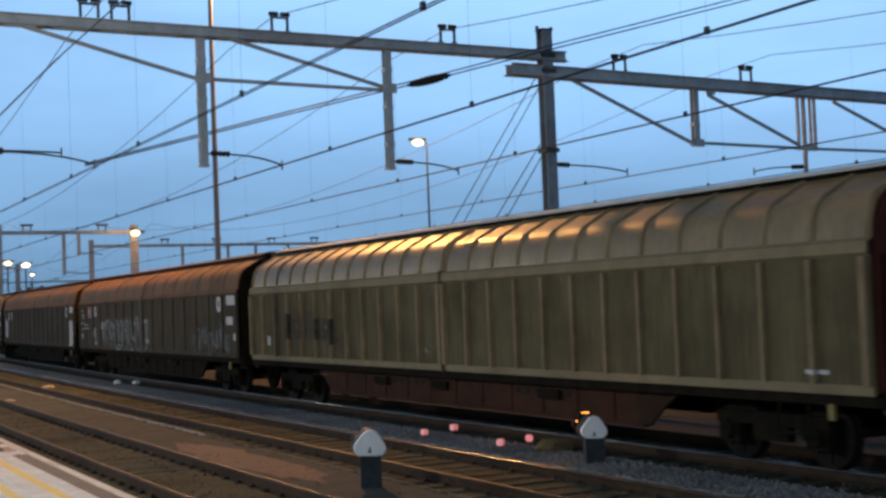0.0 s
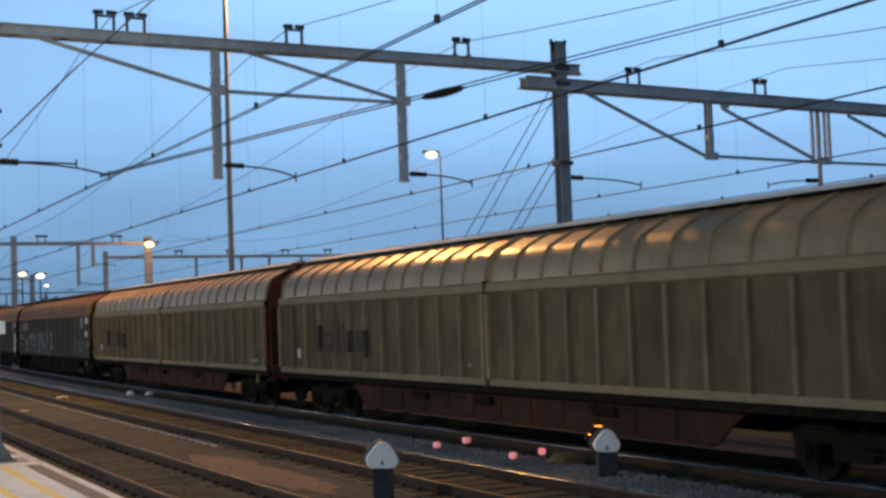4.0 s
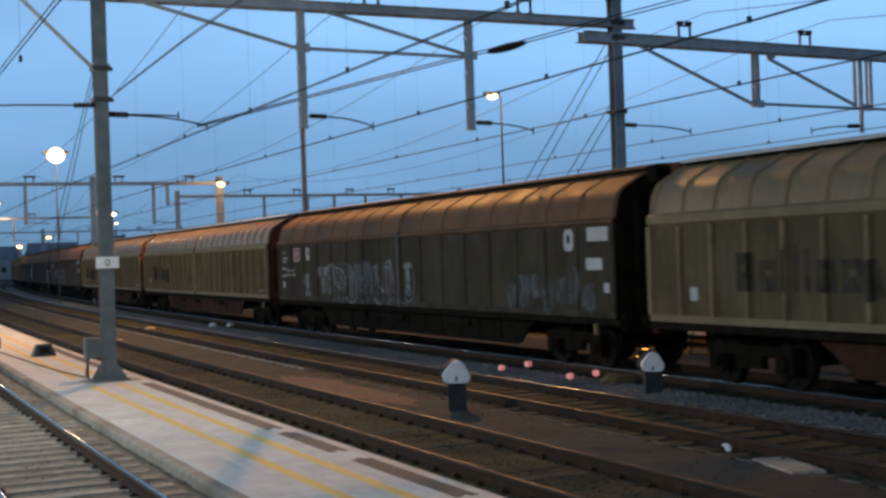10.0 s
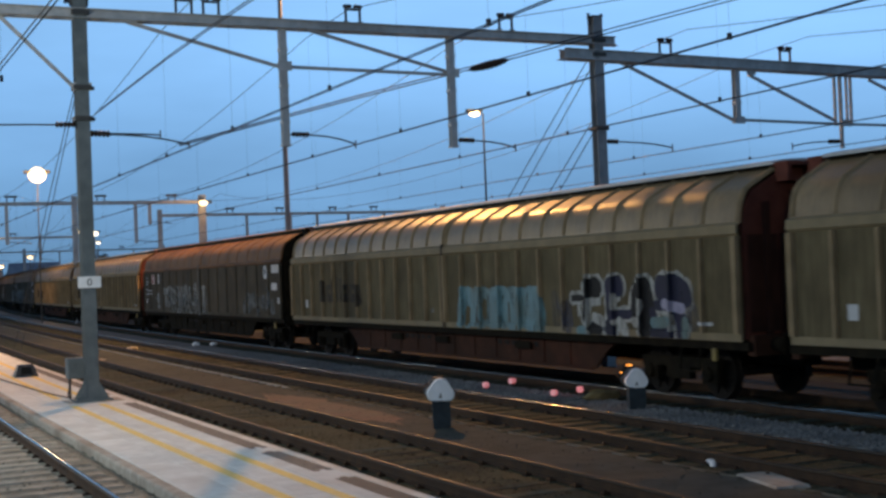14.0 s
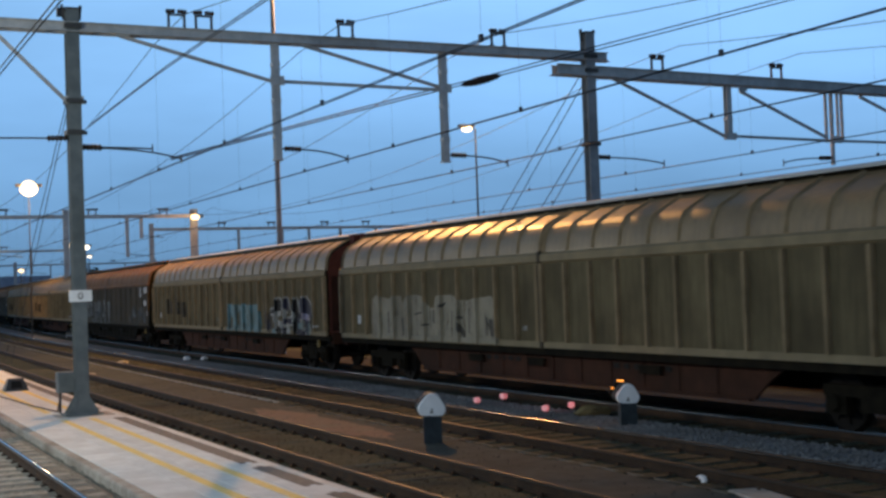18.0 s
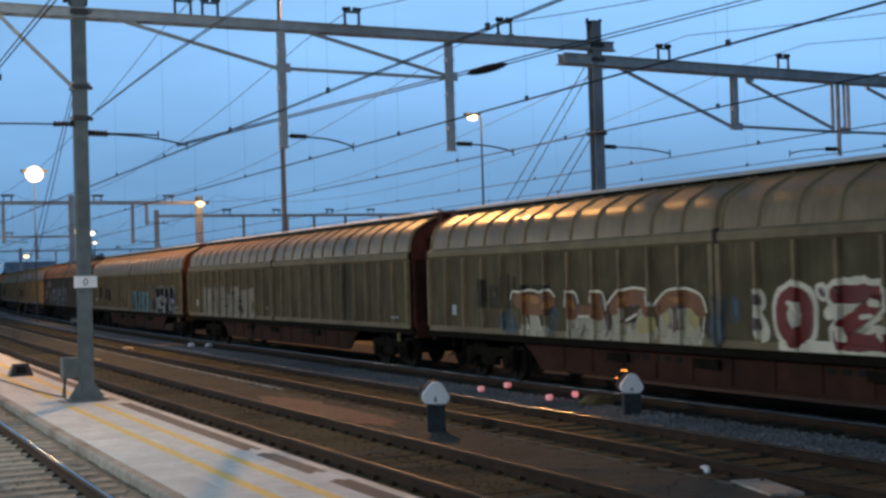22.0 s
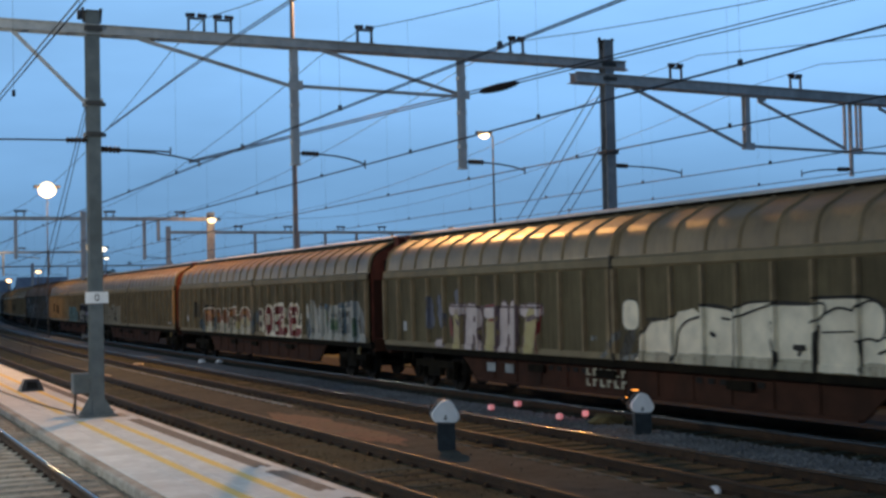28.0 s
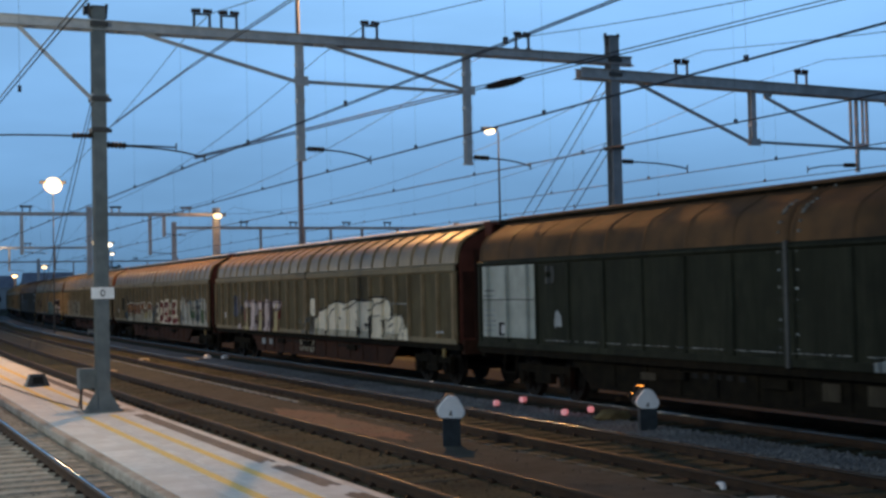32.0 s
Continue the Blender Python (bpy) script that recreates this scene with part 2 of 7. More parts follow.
M_YELLOW = mat("worn_yellow_paint", (0.74, 0.57, 0.18), (0.79, 0.64, 0.26), 7.0, 0.75, 0, 0.2, 60, (0.66, 0.56, 0.30), 1.6, 0.6, spec=0.2)
M_BROWNBRICK = mat("brown_clinker", (0.112, 0.102, 0.0918), (0.167, 0.153, 0.138), 9.0, 0.85, 0, 0.4, 40, vary=0.25)
M_STEEL = mat("galvanised_steel", (0.34, 0.36, 0.375), (0.46, 0.475, 0.49), 5.0, 0.55, 0.15, 0.1, 60, (0.24, 0.235, 0.23), 0.9, 0.6)
# one mast steel in two tones, offsetting lamplight near and backlight far
M_MAST = mat("dark_mast_steel", (0.105, 0.127, 0.134), (0.153, 0.178, 0.186), 4.0, 0.6, 0.1, 0.12, 60, (0.0729, 0.0841, 0.0837), 0.8, 0.6)
M_POLE = mat("dull_pole_steel", (0.143, 0.154, 0.171), (0.187, 0.2, 0.219), 4.0, 0.6, 0.1, 0.1, 60, (0.105, 0.108, 0.113), 0.8, 0.6)
M_FARMAST = mat("pale_mast_steel", (0.205, 0.223, 0.242), (0.274, 0.295, 0.318), 4.0, 0.6, 0.1, 0.12, 60, (0.137, 0.144, 0.151), 0.8, 0.6)
M_DARKSTEEL = mat("dark_steel", (0.05, 0.05, 0.05), (0.09, 0.088, 0.085), 6.0, 0.6, 0.4, 0.15, 50)
M_WIRE = mat("weathered_wire", (0.0247, 0.0312, 0.0417), (0.045, 0.055, 0.0719), 3.0, 0.7, 0.2)
M_INSUL = mat("brown_porcelain", (0.0275, 0.0193, 0.0165), (0.044, 0.0303, 0.0248), 5.0, 0.65, spec=0.15)
M_WHITE = mat("white_enamel", (0.80, 0.82, 0.84), (0.87, 0.88, 0.89), 8.0, 0.5, 0, 0.05, 40, (0.68, 0.68, 0.67), 3.0, 0.3)
M_PEDESTAL = mat("blue_grey_pedestal", (0.020, 0.028, 0.034), (0.036, 0.048, 0.056), 6.0, 0.7, 0, 0.1, 40, spec=0.2)
M_COVER = mat("olive_cover", (0.13, 0.105, 0.05), (0.19, 0.155, 0.075), 5.0, 0.85, 0, 0.2, 40, (0.08, 0.065, 0.035), 0.9, 0.6, spec=0.15)
M_CABLE = mat("dusty_brown_cable", (0.07, 0.05, 0.035), (0.12, 0.09, 0.065), 9.0, 0.8)
M_BLACK = mat("black_paint", (0.012, 0.012, 0.012), (0.024, 0.024, 0.023), 6.0, 0.8, 0, 0.1, 40, spec=0.12)
M_BULB = mat("lit_floodlight", (0.9, 0.8, 0.6), (0.9, 0.8, 0.6), 1.0, 0.5, glow=((1.0, 0.72, 0.38), 2.6))
M_BULBWHITE = mat("lit_white_lamp", (0.9, 0.9, 0.85), (0.9, 0.9, 0.85), 1.0, 0.5, glow=((1.0, 0.86, 0.62), 2.6))
M_AMBER = mat("lit_amber_lens", (0.9, 0.5, 0.1), (0.9, 0.5, 0.1), 1.0, 0.4, glow=((1.0, 0.33, 0.05), 4.0))
M_RED = mat("lit_red_lens", (0.8, 0.05, 0.03), (0.8, 0.05, 0.03), 1.0, 0.4, glow=((1.0, 0.03, 0.02), 4.0))
# a faint red glow is added to brighten the caps' pink
M_PINK = mat("glowing_pink_cap", (0.78, 0.44, 0.45), (0.88, 0.74, 0.72), 14.0, 0.5, 0, 0.1, 60, glow=((1.0, 0.26, 0.28), 0.27))
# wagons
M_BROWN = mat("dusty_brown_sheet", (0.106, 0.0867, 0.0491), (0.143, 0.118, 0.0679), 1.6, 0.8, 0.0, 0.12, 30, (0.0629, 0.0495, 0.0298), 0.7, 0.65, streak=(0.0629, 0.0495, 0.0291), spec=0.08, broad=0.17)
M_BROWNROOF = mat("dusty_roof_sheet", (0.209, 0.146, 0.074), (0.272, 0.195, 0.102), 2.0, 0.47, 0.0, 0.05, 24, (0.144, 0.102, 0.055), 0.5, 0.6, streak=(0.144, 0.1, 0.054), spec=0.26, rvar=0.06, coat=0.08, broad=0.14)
# paler than the sheet: the light that ribs catch is put into this colour
M_LITRIB = mat("lit_rib", (0.219, 0.164, 0.0949), (0.288, 0.215, 0.128), 3.0, 0.8, 0, 0.1, 30, (0.126, 0.094, 0.0553), 0.7, 0.6, spec=0.08)
M_BAND = mat("eave_band", (0.196, 0.157, 0.0924), (0.25, 0.2, 0.12), 3.0, 0.7, 0, 0.1, 30, (0.126, 0.0977, 0.0604), 0.7, 0.5, spec=0.15)
M_ENDRED = mat("oxide_red_end_wall", (0.101, 0.033, 0.0236), (0.149, 0.0495, 0.0349), 3.0, 0.8, 0.0, 0.15, 30, (0.0531, 0.0243, 0.0191), 0.6, 0.6, spec=0.1)
# end-wall red with the shade between the wagons put into the colour
M_ENDSHADED = mat("shaded_red_panel", (0.036, 0.016, 0.012), (0.055, 0.024, 0.018), 3.0, 0.85, 0.0, 0.15, 30, (0.02, 0.013, 0.011), 0.6, 0.7, spec=0.08)
M_REDBROWN = mat("oxide_red_steel", (0.0413, 0.0192, 0.0122), (0.0649, 0.0303, 0.0199), 3.0, 0.85, 0.0, 0.15, 30, (0.0236, 0.0148, 0.0111), 0.6, 0.75, spec=0.08)
M_DARKWALL = mat("sooty_dark_sheet", (0.0453, 0.0377, 0.0257), (0.0734, 0.0615, 0.0427), 2.0, 0.75, 0.0, 0.12, 26, (0.0937, 0.0814, 0.0568), 0.5, 0.35, streak=(0.0257, 0.0208, 0.0143), spec=0.08, broad=0.25)
M_DARKROOF = mat("rusty_dark_roof", (0.129, 0.066, 0.0301), (0.196, 0.101, 0.0461), 2.0, 0.72, 0.0, 0.1, 24, (0.0729, 0.0434, 0.0234), 0.6, 0.75, spec=0.25)
M_DGREENWALL = mat("blackish_green_sheet", (0.0175, 0.02, 0.0134), (0.0309, 0.0341, 0.0227), 2.0, 0.75, 0.0, 0.12, 26, (0.0411, 0.042, 0.0286), 0.5, 0.35, streak=(0.0113, 0.0131, 0.00842), spec=0.08, broad=0.25)
# darker than the other dark roofs, with still darker blotches
M_BLOTCHEDROOF = mat("blotched_brown_roof", (0.0781, 0.0445, 0.0227), (0.149, 0.0819, 0.0389), 1.6, 0.78, 0.0, 0.12, 24, (0.0373, 0.0273, 0.0162), 0.5, 0.85, spec=0.15)
M_DULLPANEL = mat("dull_grey_green_panel", (0.306, 0.335, 0.305), (0.408, 0.435, 0.395), 3.0, 0.65, 0, 0.05, 30, (0.245, 0.255, 0.226), 0.9, 0.6)
# near black, so that parts below the wagons barely show
M_UNDER = mat("near_black_underframe", (0.0081, 0.00702, 0.0051), (0.018, 0.015, 0.0099), 4.0, 0.95, 0.0, 0.3, 30, spec=0.06)
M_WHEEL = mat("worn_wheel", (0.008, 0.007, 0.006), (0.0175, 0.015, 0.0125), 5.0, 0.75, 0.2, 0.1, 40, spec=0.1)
M_PANEL = mat("pale_grey_panel", (0.42, 0.43, 0.43), (0.52, 0.53, 0.53), 3.0, 0.6, 0, 0.05, 30, (0.32, 0.32, 0.31), 0.9, 0.5)
M_MARK = mat("faded_dark_lettering", (0.045, 0.038, 0.030), (0.075, 0.063, 0.048), 4.0, 0.7, 0, 0.05, 30, worn=0.34, spec=0.06)
M_PWHITE = mat("white_spray_paint", (0.64, 0.581, 0.439), (0.825, 0.736, 0.56), 3.0, 0.6, 0, 0.05, 30, (0.455, 0.387, 0.274), 0.9, 0.5, worn=0.25)
M_PWHITEDIM = mat("faded_white_spray_paint", (0.30, 0.31, 0.29), (0.42, 0.42, 0.39), 3.0, 0.65, 0, 0.05, 30, (0.20, 0.19, 0.165), 0.9, 0.5, worn=0.43)
M_HANDLE = mat("yellow_handle_paint", (0.18, 0.13, 0.045), (0.26, 0.19, 0.06), 6.0, 0.7)
M_POST = mat("dull_lock_post", (0.068, 0.0704, 0.068), (0.104, 0.106, 0.1), 3.0, 0.7, 0, 0.05, 30, (0.04, 0.04, 0.0376), 0.9, 0.6)
M_PGREY = mat("grey_spray_paint", (0.22, 0.25, 0.26), (0.34, 0.37, 0.37), 3.0, 0.6, 0, 0.05, 30, (0.09, 0.09, 0.085), 0.9, 0.8)
M_PGREYDIM = mat("worn_grey_spray_paint", (0.16, 0.165, 0.155), (0.24, 0.245, 0.225), 3.0, 0.65, 0, 0.05, 30, worn=0.46)
M_PBLUE = mat("light_blue_spray_paint", (0.0853, 0.172, 0.193), (0.138, 0.256, 0.286), 2.5, 0.6, 0, 0.05, 30, (0.0853, 0.12, 0.105), 1.2, 0.8, worn=0.38)
M_PBLUEDEEP = mat("worn_blue_spray_paint", (0.055, 0.095, 0.125), (0.095, 0.15, 0.185), 2.5, 0.65, 0, 0.05, 30, worn=0.52)
M_PNAVY = mat("navy_spray_paint", (0.0112, 0.014, 0.0239), (0.0316, 0.0316, 0.0597), 1.2, 0.6, 0, 0.05, 30, (0.0316, 0.0316, 0.0701), 1.0, 0.8, worn=0.28, spec=0.15)
M_PNAVYDIM = mat("worn_navy_spray_paint", (0.05, 0.055, 0.08), (0.08, 0.08, 0.11), 2.5, 0.65, 0, 0.05, 30, worn=0.52)
M_PRED = mat("dark_red_spray_paint", (0.156, 0.0172, 0.0156), (0.218, 0.0273, 0.0234), 3.0, 0.6, 0, 0.05, 30, (0.0936, 0.0156, 0.0156), 0.9, 0.6, worn=0.30)
M_PORANGE = mat("orange_spray_paint", (0.34, 0.14, 0.035), (0.42, 0.20, 0.06), 3.0, 0.6, 0, 0.05, 30, (0.24, 0.11, 0.05), 0.9, 0.6, worn=0.36)
M_PCREAM = mat("cream_spray_paint", (0.376, 0.34, 0.242), (0.448, 0.412, 0.305), 3.0, 0.6, 0, 0.05, 30, (0.269, 0.242, 0.179), 0.9, 0.6, worn=0.36)
M_PDARK = mat("black_spray_paint", (0.01, 0.01, 0.011), (0.0225, 0.0225, 0.0225), 3.0, 0.6, 0, 0.05, 30, spec=0.12)
M_PLINE = mat("thin_black_spray_paint", (0.018, 0.017, 0.016), (0.045, 0.042, 0.038), 3.0, 0.6, 0, 0.05, 30, worn=0.26, spec=0.12)
M_PHAZE = mat("faded_lavender_haze", (0.10, 0.105, 0.14), (0.15, 0.155, 0.19), 2.5, 0.65, 0, 0.05, 30, worn=0.42)
M_PPURPLE = mat("mauve_spray_paint", (0.12, 0.078, 0.082), (0.18, 0.118, 0.118), 3.0, 0.6, 0, 0.05, 30, worn=0.38)
M_PRUSTY = mat("rusty_orange_paint", (0.17, 0.068, 0.026), (0.25, 0.105, 0.04), 3.0, 0.6, 0, 0.05, 30, (0.12, 0.055, 0.035), 0.9, 0.6, worn=0.30)
M_PLAVENDER = mat("lavender_spray_paint", (0.24, 0.23, 0.33), (0.34, 0.33, 0.42), 3.0, 0.6, 0, 0.05, 30, worn=0.36)
M_PWASHED = mat("washed_out_white_paint", (0.211, 0.188, 0.136), (0.281, 0.251, 0.184), 2.0, 0.7, 0, 0.05, 30, (0.158, 0.138, 0.0981), 0.8, 0.7, worn=0.35, broad=0.15)
M_PPALE = mat("chalky_white_paint", (0.329, 0.326, 0.278), (0.439, 0.422, 0.36), 3.0, 0.65, 0, 0.05, 30, (0.22, 0.22, 0.188), 0.9, 0.6, worn=0.34)
M_PPINKWHITE = mat("pinkish_white_paint", (0.48, 0.396, 0.372), (0.624, 0.528, 0.492), 3.0, 0.6, 0, 0.05, 30, (0.36, 0.276, 0.264), 1.4, 0.5, worn=0.16)
M_PYELLOW = mat("dull_yellow_paint", (0.36, 0.29, 0.11), (0.46, 0.39, 0.18), 3.0, 0.6, 0, 0.05, 30, (0.34, 0.24, 0.15), 1.2, 0.6, worn=0.18)
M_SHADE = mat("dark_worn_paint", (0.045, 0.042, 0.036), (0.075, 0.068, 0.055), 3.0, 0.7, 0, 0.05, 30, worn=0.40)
M_CHALK = mat("chalky_spray_paint", (0.15, 0.171, 0.169), (0.301, 0.332, 0.328), 2.5, 0.7, 0, 0.05, 30, (0.0751, 0.0751, 0.0697), 1.3, 0.6, worn=0.42)
M_CHALKHAZE = mat("thin_paint_haze", (0.085, 0.0875, 0.08), (0.125, 0.131, 0.122), 2.5, 0.75, 0, 0.05, 30, worn=0.52)
M_CHALKDIM = mat("rubbed_spray_paint", (0.0638, 0.0697, 0.068), (0.102, 0.111, 0.109), 2.5, 0.7, 0, 0.05, 30, worn=0.45)
M_LEAF = mat("dark_foliage", (0.020, 0.028, 0.016), (0.045, 0.058, 0.030), 2.0, 0.9)
# distance haze is put into these lightened wall and roof colours
M_WALLFAR = mat("far_wall", (0.40, 0.39, 0.38), (0.52, 0.51, 0.50), 0.6, 0.9)
M_ROOFFAR = mat("hazed_far_roof", (0.259, 0.252, 0.29), (0.356, 0.36, 0.393), 0.6, 0.9)
M_GLASS = mat("far_window", (0.02, 0.025, 0.03), (0.03, 0.035, 0.04), 1.0, 0.15)


# ---- mesh helpers ----
def box(bm, x0, x1, y0, y1, z0, z1, m=None):
    vs = [bm.verts.new(p) for p in ((x0, y0, z0), (x1, y0, z0), (x1, y1, z0), (x0, y1, z0), (x0, y0, z1), (x1, y0, z1), (x1, y1, z1), (x0, y1, z1))]
    if m is not None:
        for v in vs:
            v.co = m @ v.co
    for f in ((3, 2, 1, 0), (4, 5, 6, 7), (0, 1, 5, 4), (1, 2, 6, 5), (2, 3, 7, 6), (3, 0, 4, 7)):
        bm.faces.new([vs[i] for i in f])
    return vs


def bar(bm, p, q, w, d=None, up=(0, 0, 1)):
    """A square bar from p to q."""
    p, q = Vector(p), Vector(q)
    d = w if d is None else d
    z = (q - p).normalized()
    u = Vector(up)
    if abs(z.dot(u)) > 0.99:
        u = Vector((1, 0, 0))
    xa = u.cross(z).normalized()
    ya = z.cross(xa)
    vs = []
    for c in (p, q):
        for a, b in ((-1, -1), (1, -1), (1, 1), (-1, 1)):
            vs.append(bm.verts.new(c + xa * a * w / 2 + ya * b * d / 2))
    for f in ((3, 2, 1, 0), (4, 5, 6, 7), (0, 1, 5, 4), (1, 2, 6, 5), (2, 3, 7, 6), (3, 0, 4, 7)):
        bm.faces.new([vs[i] for i in f])


def tube(bm, pts, radii, n=8, caps=True):
    """A round tube through the points, with a radius at each."""
    pts = [Vector(p) for p in pts]
    if not isinstance(radii, (list, tuple)):
        radii = [radii] * len(pts)
    rings = []
    for i, p in enumerate(pts):
        z = (pts[min(i + 1, len(pts) - 1)] - pts[max(i - 1, 0)]).normalized()
        u = Vector((0, 0, 1)) if abs(z.z) < 0.9 else Vector((1, 0, 0))
        xa = u.cross(z).normalized()
        ya = z.cross(xa)
        rings.append([bm.verts.new(p + (xa * math.cos(k * math.tau / n) + ya * math.sin(k * math.tau / n)) * radii[i]) for k in range(n)])
    for r0, r1 in zip(rings, rings[1:]):
        for k in range(n):
            bm.faces.new((r0[k], r0[(k + 1) % n], r1[(k + 1) % n], r1[k]))
    if caps:
        bm.faces.new(rings[0][::-1])
        bm.faces.new(rings[-1])


def sweep(bm, profile, frames, closed=True):
    """A profile of (side, up) pairs swept through poses; side is local x, up is z."""
    rings = [[bm.verts.new(f @ Vector((a, 0, b))) for a, b in profile] for f in frames]
    n = len(profile)
    for r0, r1 in zip(rings, rings[1:]):
        for k in range(n if closed else n - 1):
            bm.faces.new((r0[k], r0[(k + 1) % n], r1[(k + 1) % n], r1[k]))
    if closed:
        bm.faces.new(rings[0])
        bm.faces.new(rings[-1][::-1])


def mesh_of(name, bm, material, smooth=False):
    bmesh.ops.recalc_face_normals(bm, faces=bm.faces[:])
    me = bpy.data.meshes.new(name)
    bm.to_mesh(me)
    bm.free()
    if material:
        me.materials.append(material)
    if smooth:
        me.polygons.foreach_set("use_smooth", [True] * len(me.polygons))
        me.set_sharp_from_angle(angle=radians(38))
    return me


def part(name, bm, material, parent=None, label="", smooth=False, kind=""):
    ob = new(name, bm if isinstance(bm, bpy.types.Mesh) else mesh_of(name, bm, material, smooth))
    ob.parent = parent
    return tagged(ob, label, kind=kind)


def thing(name, label, category, group="", kind="", m=None):
    ob = new(name)
    ob.empty_display_size = 0.3
    if m is not None:
        ob.matrix_basis = m
    return tagged(ob, label, category, group, kind)


def steps(y0, y1, near=60.0, fine=2.0, coarse=10.0):
    ys, y = [], y0
    while y < y1:
        ys.append(y)
        y += fine if y < near else coarse
    return ys + [y1]


# ---- the ground ----
GZ = -0.24
bm = bmesh.new()
xs = [-600, -120, -40, -10, 0, 4, 8, 12, 16, 20, 30, 60, 160, 400, 900]
ys = [-200, -40, 0, 10, 20, 30, 45, 60, 90, 140, 220, 400, 900, 2500]
grid = [[bm.verts.new((x, y, GZ)) for x in xs] for y in ys]
for r0, r1 in zip(grid, grid[1:]):
    for k in range(len(xs) - 1):
        bm.faces.new((r0[k], r0[k + 1], r1[k + 1], r1[k]))
tagged(part("ground", bm, M_GROUND), "dark brown dirt and gravel of the rail yard", "ground", kind="structure")


def strip(name, x0, x1, z0, z1, y0, y1, material, label, category, crown=None):
    """A raised bed of ground along the tracks."""
    b = bmesh.new()
    prof = crown or [(x0, z0), (x0 + 0.06, z1), (x1 - 0.06, z1), (x1, z0)]
    sweep(b, prof, [along(0, y) for y in steps(y0, y1)])
    return tagged(part(name, b, material), label, category, kind="structure")


TRACKS = (("near", 2.42), ("second", 7.50), ("third", 11.22), ("train", 15.40), ("beyond", 21.0), ("last", 25.2))
for tag, x0 in TRACKS:
    strip("ballast_bed", x0 - 1.75, x0 + 1.75, GZ - 0.02, -0.165, -20, 330, M_NEARSTONE if tag == "near" else M_STONE if tag == "last" else M_DARKERBALLAST if tag == "train" else M_BALLAST, "ballast of dark crushed stone under a track", "ballast", [(x0 - 1.75, GZ - 0.02), (x0 - 1.3, -0.165), (x0 + 1.3, -0.165), (x0 + 1.75, GZ - 0.02)])
# darker strip of ground where it shows below the girders
strip("oily_strip", 17.05, 19.4, GZ - 0.02, -0.185, -20, 330, M_DARKERBALLAST, "darker ground between two tracks", "ground")
strip("gravel_path", 12.75, 13.85, GZ - 0.02, -0.13, -10, 200, M_STONE, "pale grey gravel walkway between two tracks", "path")
strip("trodden_strip", 8.42, 10.02, GZ - 0.02, -0.150, -10, 150, M_DIRT, "pale trodden dirt strip between two tracks", "path")
strip("cable_duct", 10.0, 10.14, GZ - 0.02, -0.118, 29.5, 130, M_DUCTPALE, "low pale concrete cable duct beside the track", "duct")
strip("buried_duct", 9.98, 10.08, GZ - 0.02, -0.138, -10, 29.5, M_DUCT, "low dirty edge of a buried cable duct", "duct")

RAIL = [(-0.07, -0.16), (0.07, -0.16), (0.07, -0.148), (0.012, -0.125), (0.012, -0.045), (0.034, -0.034), (0.036, -0.006), (0.028, 0.0), (-0.028, 0.0), (-0.036, -0.006), (-0.034, -0.034), (-0.012, -0.045), (-0.012, -0.125), (-0.07, -0.148)]


def railway_track(tag, x0, shiny):
    t = thing("railway_track", "railway track of %s rails on %s sleepers" % (("polished", "pale concrete") if shiny else ("rusty", "dark weathered")), "railway track", "tracks of the yard", "structure")
    for sx in (-0.7535, 0.7535):
        b = bmesh.new()
        sweep(b, RAIL, [along(x0 + sx, y) for y in steps(-20, 330)])
        rail = part("rail", b, M_RAIL, t)
        b = bmesh.new()
        sweep(b, [(-0.0375, -0.030), (0.0375, -0.030), (0.0375, -0.014), (0.033, -0.004), (0.021, 0.0025), (0.0, 0.005), (-0.021, 0.0025), (-0.033, -0.004), (-0.0375, -0.014)], [along(x0 + sx, y) for y in steps(-20, 330)])
        part("running_surface", b, M_SHINY if shiny else M_SMOOTH if tag == "third" and sx > 0 else M_BRIGHTRAIL if tag == "train" and sx < 0 else M_RAILTOP if tag in ("second", "third") else M_RAIL, rail, "polished steel running surface" if shiny else "worn steel running surface", True)
    return t


tracks = {tag: railway_track(tag, x0, tag == "near") for tag, x0 in TRACKS}

# ---- service path between the tracks ----
PZ = -0.06
path = thing("service_path", "pale concrete slab service path with worn yellow lines", "path", kind="structure")
b = bmesh.new()
sweep(b, [(4.02, GZ - 0.1), (6.12, GZ - 0.1), (6.12, PZ - 0.012), (4.02, PZ - 0.012)], [along(0, y) for y in steps(-10, 180)])
part("path_bed", b, M_KERB, path, "grey mortar bed under the slabs")
b = bmesh.new()
sweep(b, [(3.84, GZ - 0.1), (4.02, GZ - 0.1), (4.02, PZ), (3.99, PZ + 0.012), (3.86, PZ + 0.012), (3.84, PZ - 0.01)], [along(0, y) for y in steps(-10, 180)])
part("kerb", b, M_KERB, path, "weathered concrete kerb")
b = bmesh.new()
sweep(b, [(6.12, GZ - 0.1), (6.26, GZ - 0.1), (6.26, PZ + 0.004), (6.24, PZ + 0.014), (6.12, PZ + 0.014)], [along(0, y) for y in steps(-10, 180)])
part("edge_strip", b, M_WHITE_EDGE, path, "whitish concrete edge strip")
for lx in (4.86, 5.44):
    b = bmesh.new()
    y = -4.0
    while y < 110:
        if not (27.8 < y < 29.6):
            sweep(b, [(lx - 0.075, PZ + 0.0145), (lx + 0.075, PZ + 0.0145), (lx + 0.075, PZ + 0.017), (lx - 0.075, PZ + 0.017)], [along(0, y), along(0, y + 1.0)])
        y += 1.0
    part("yellow_line", b, M_YELLOW, path, "worn yellow painted line")

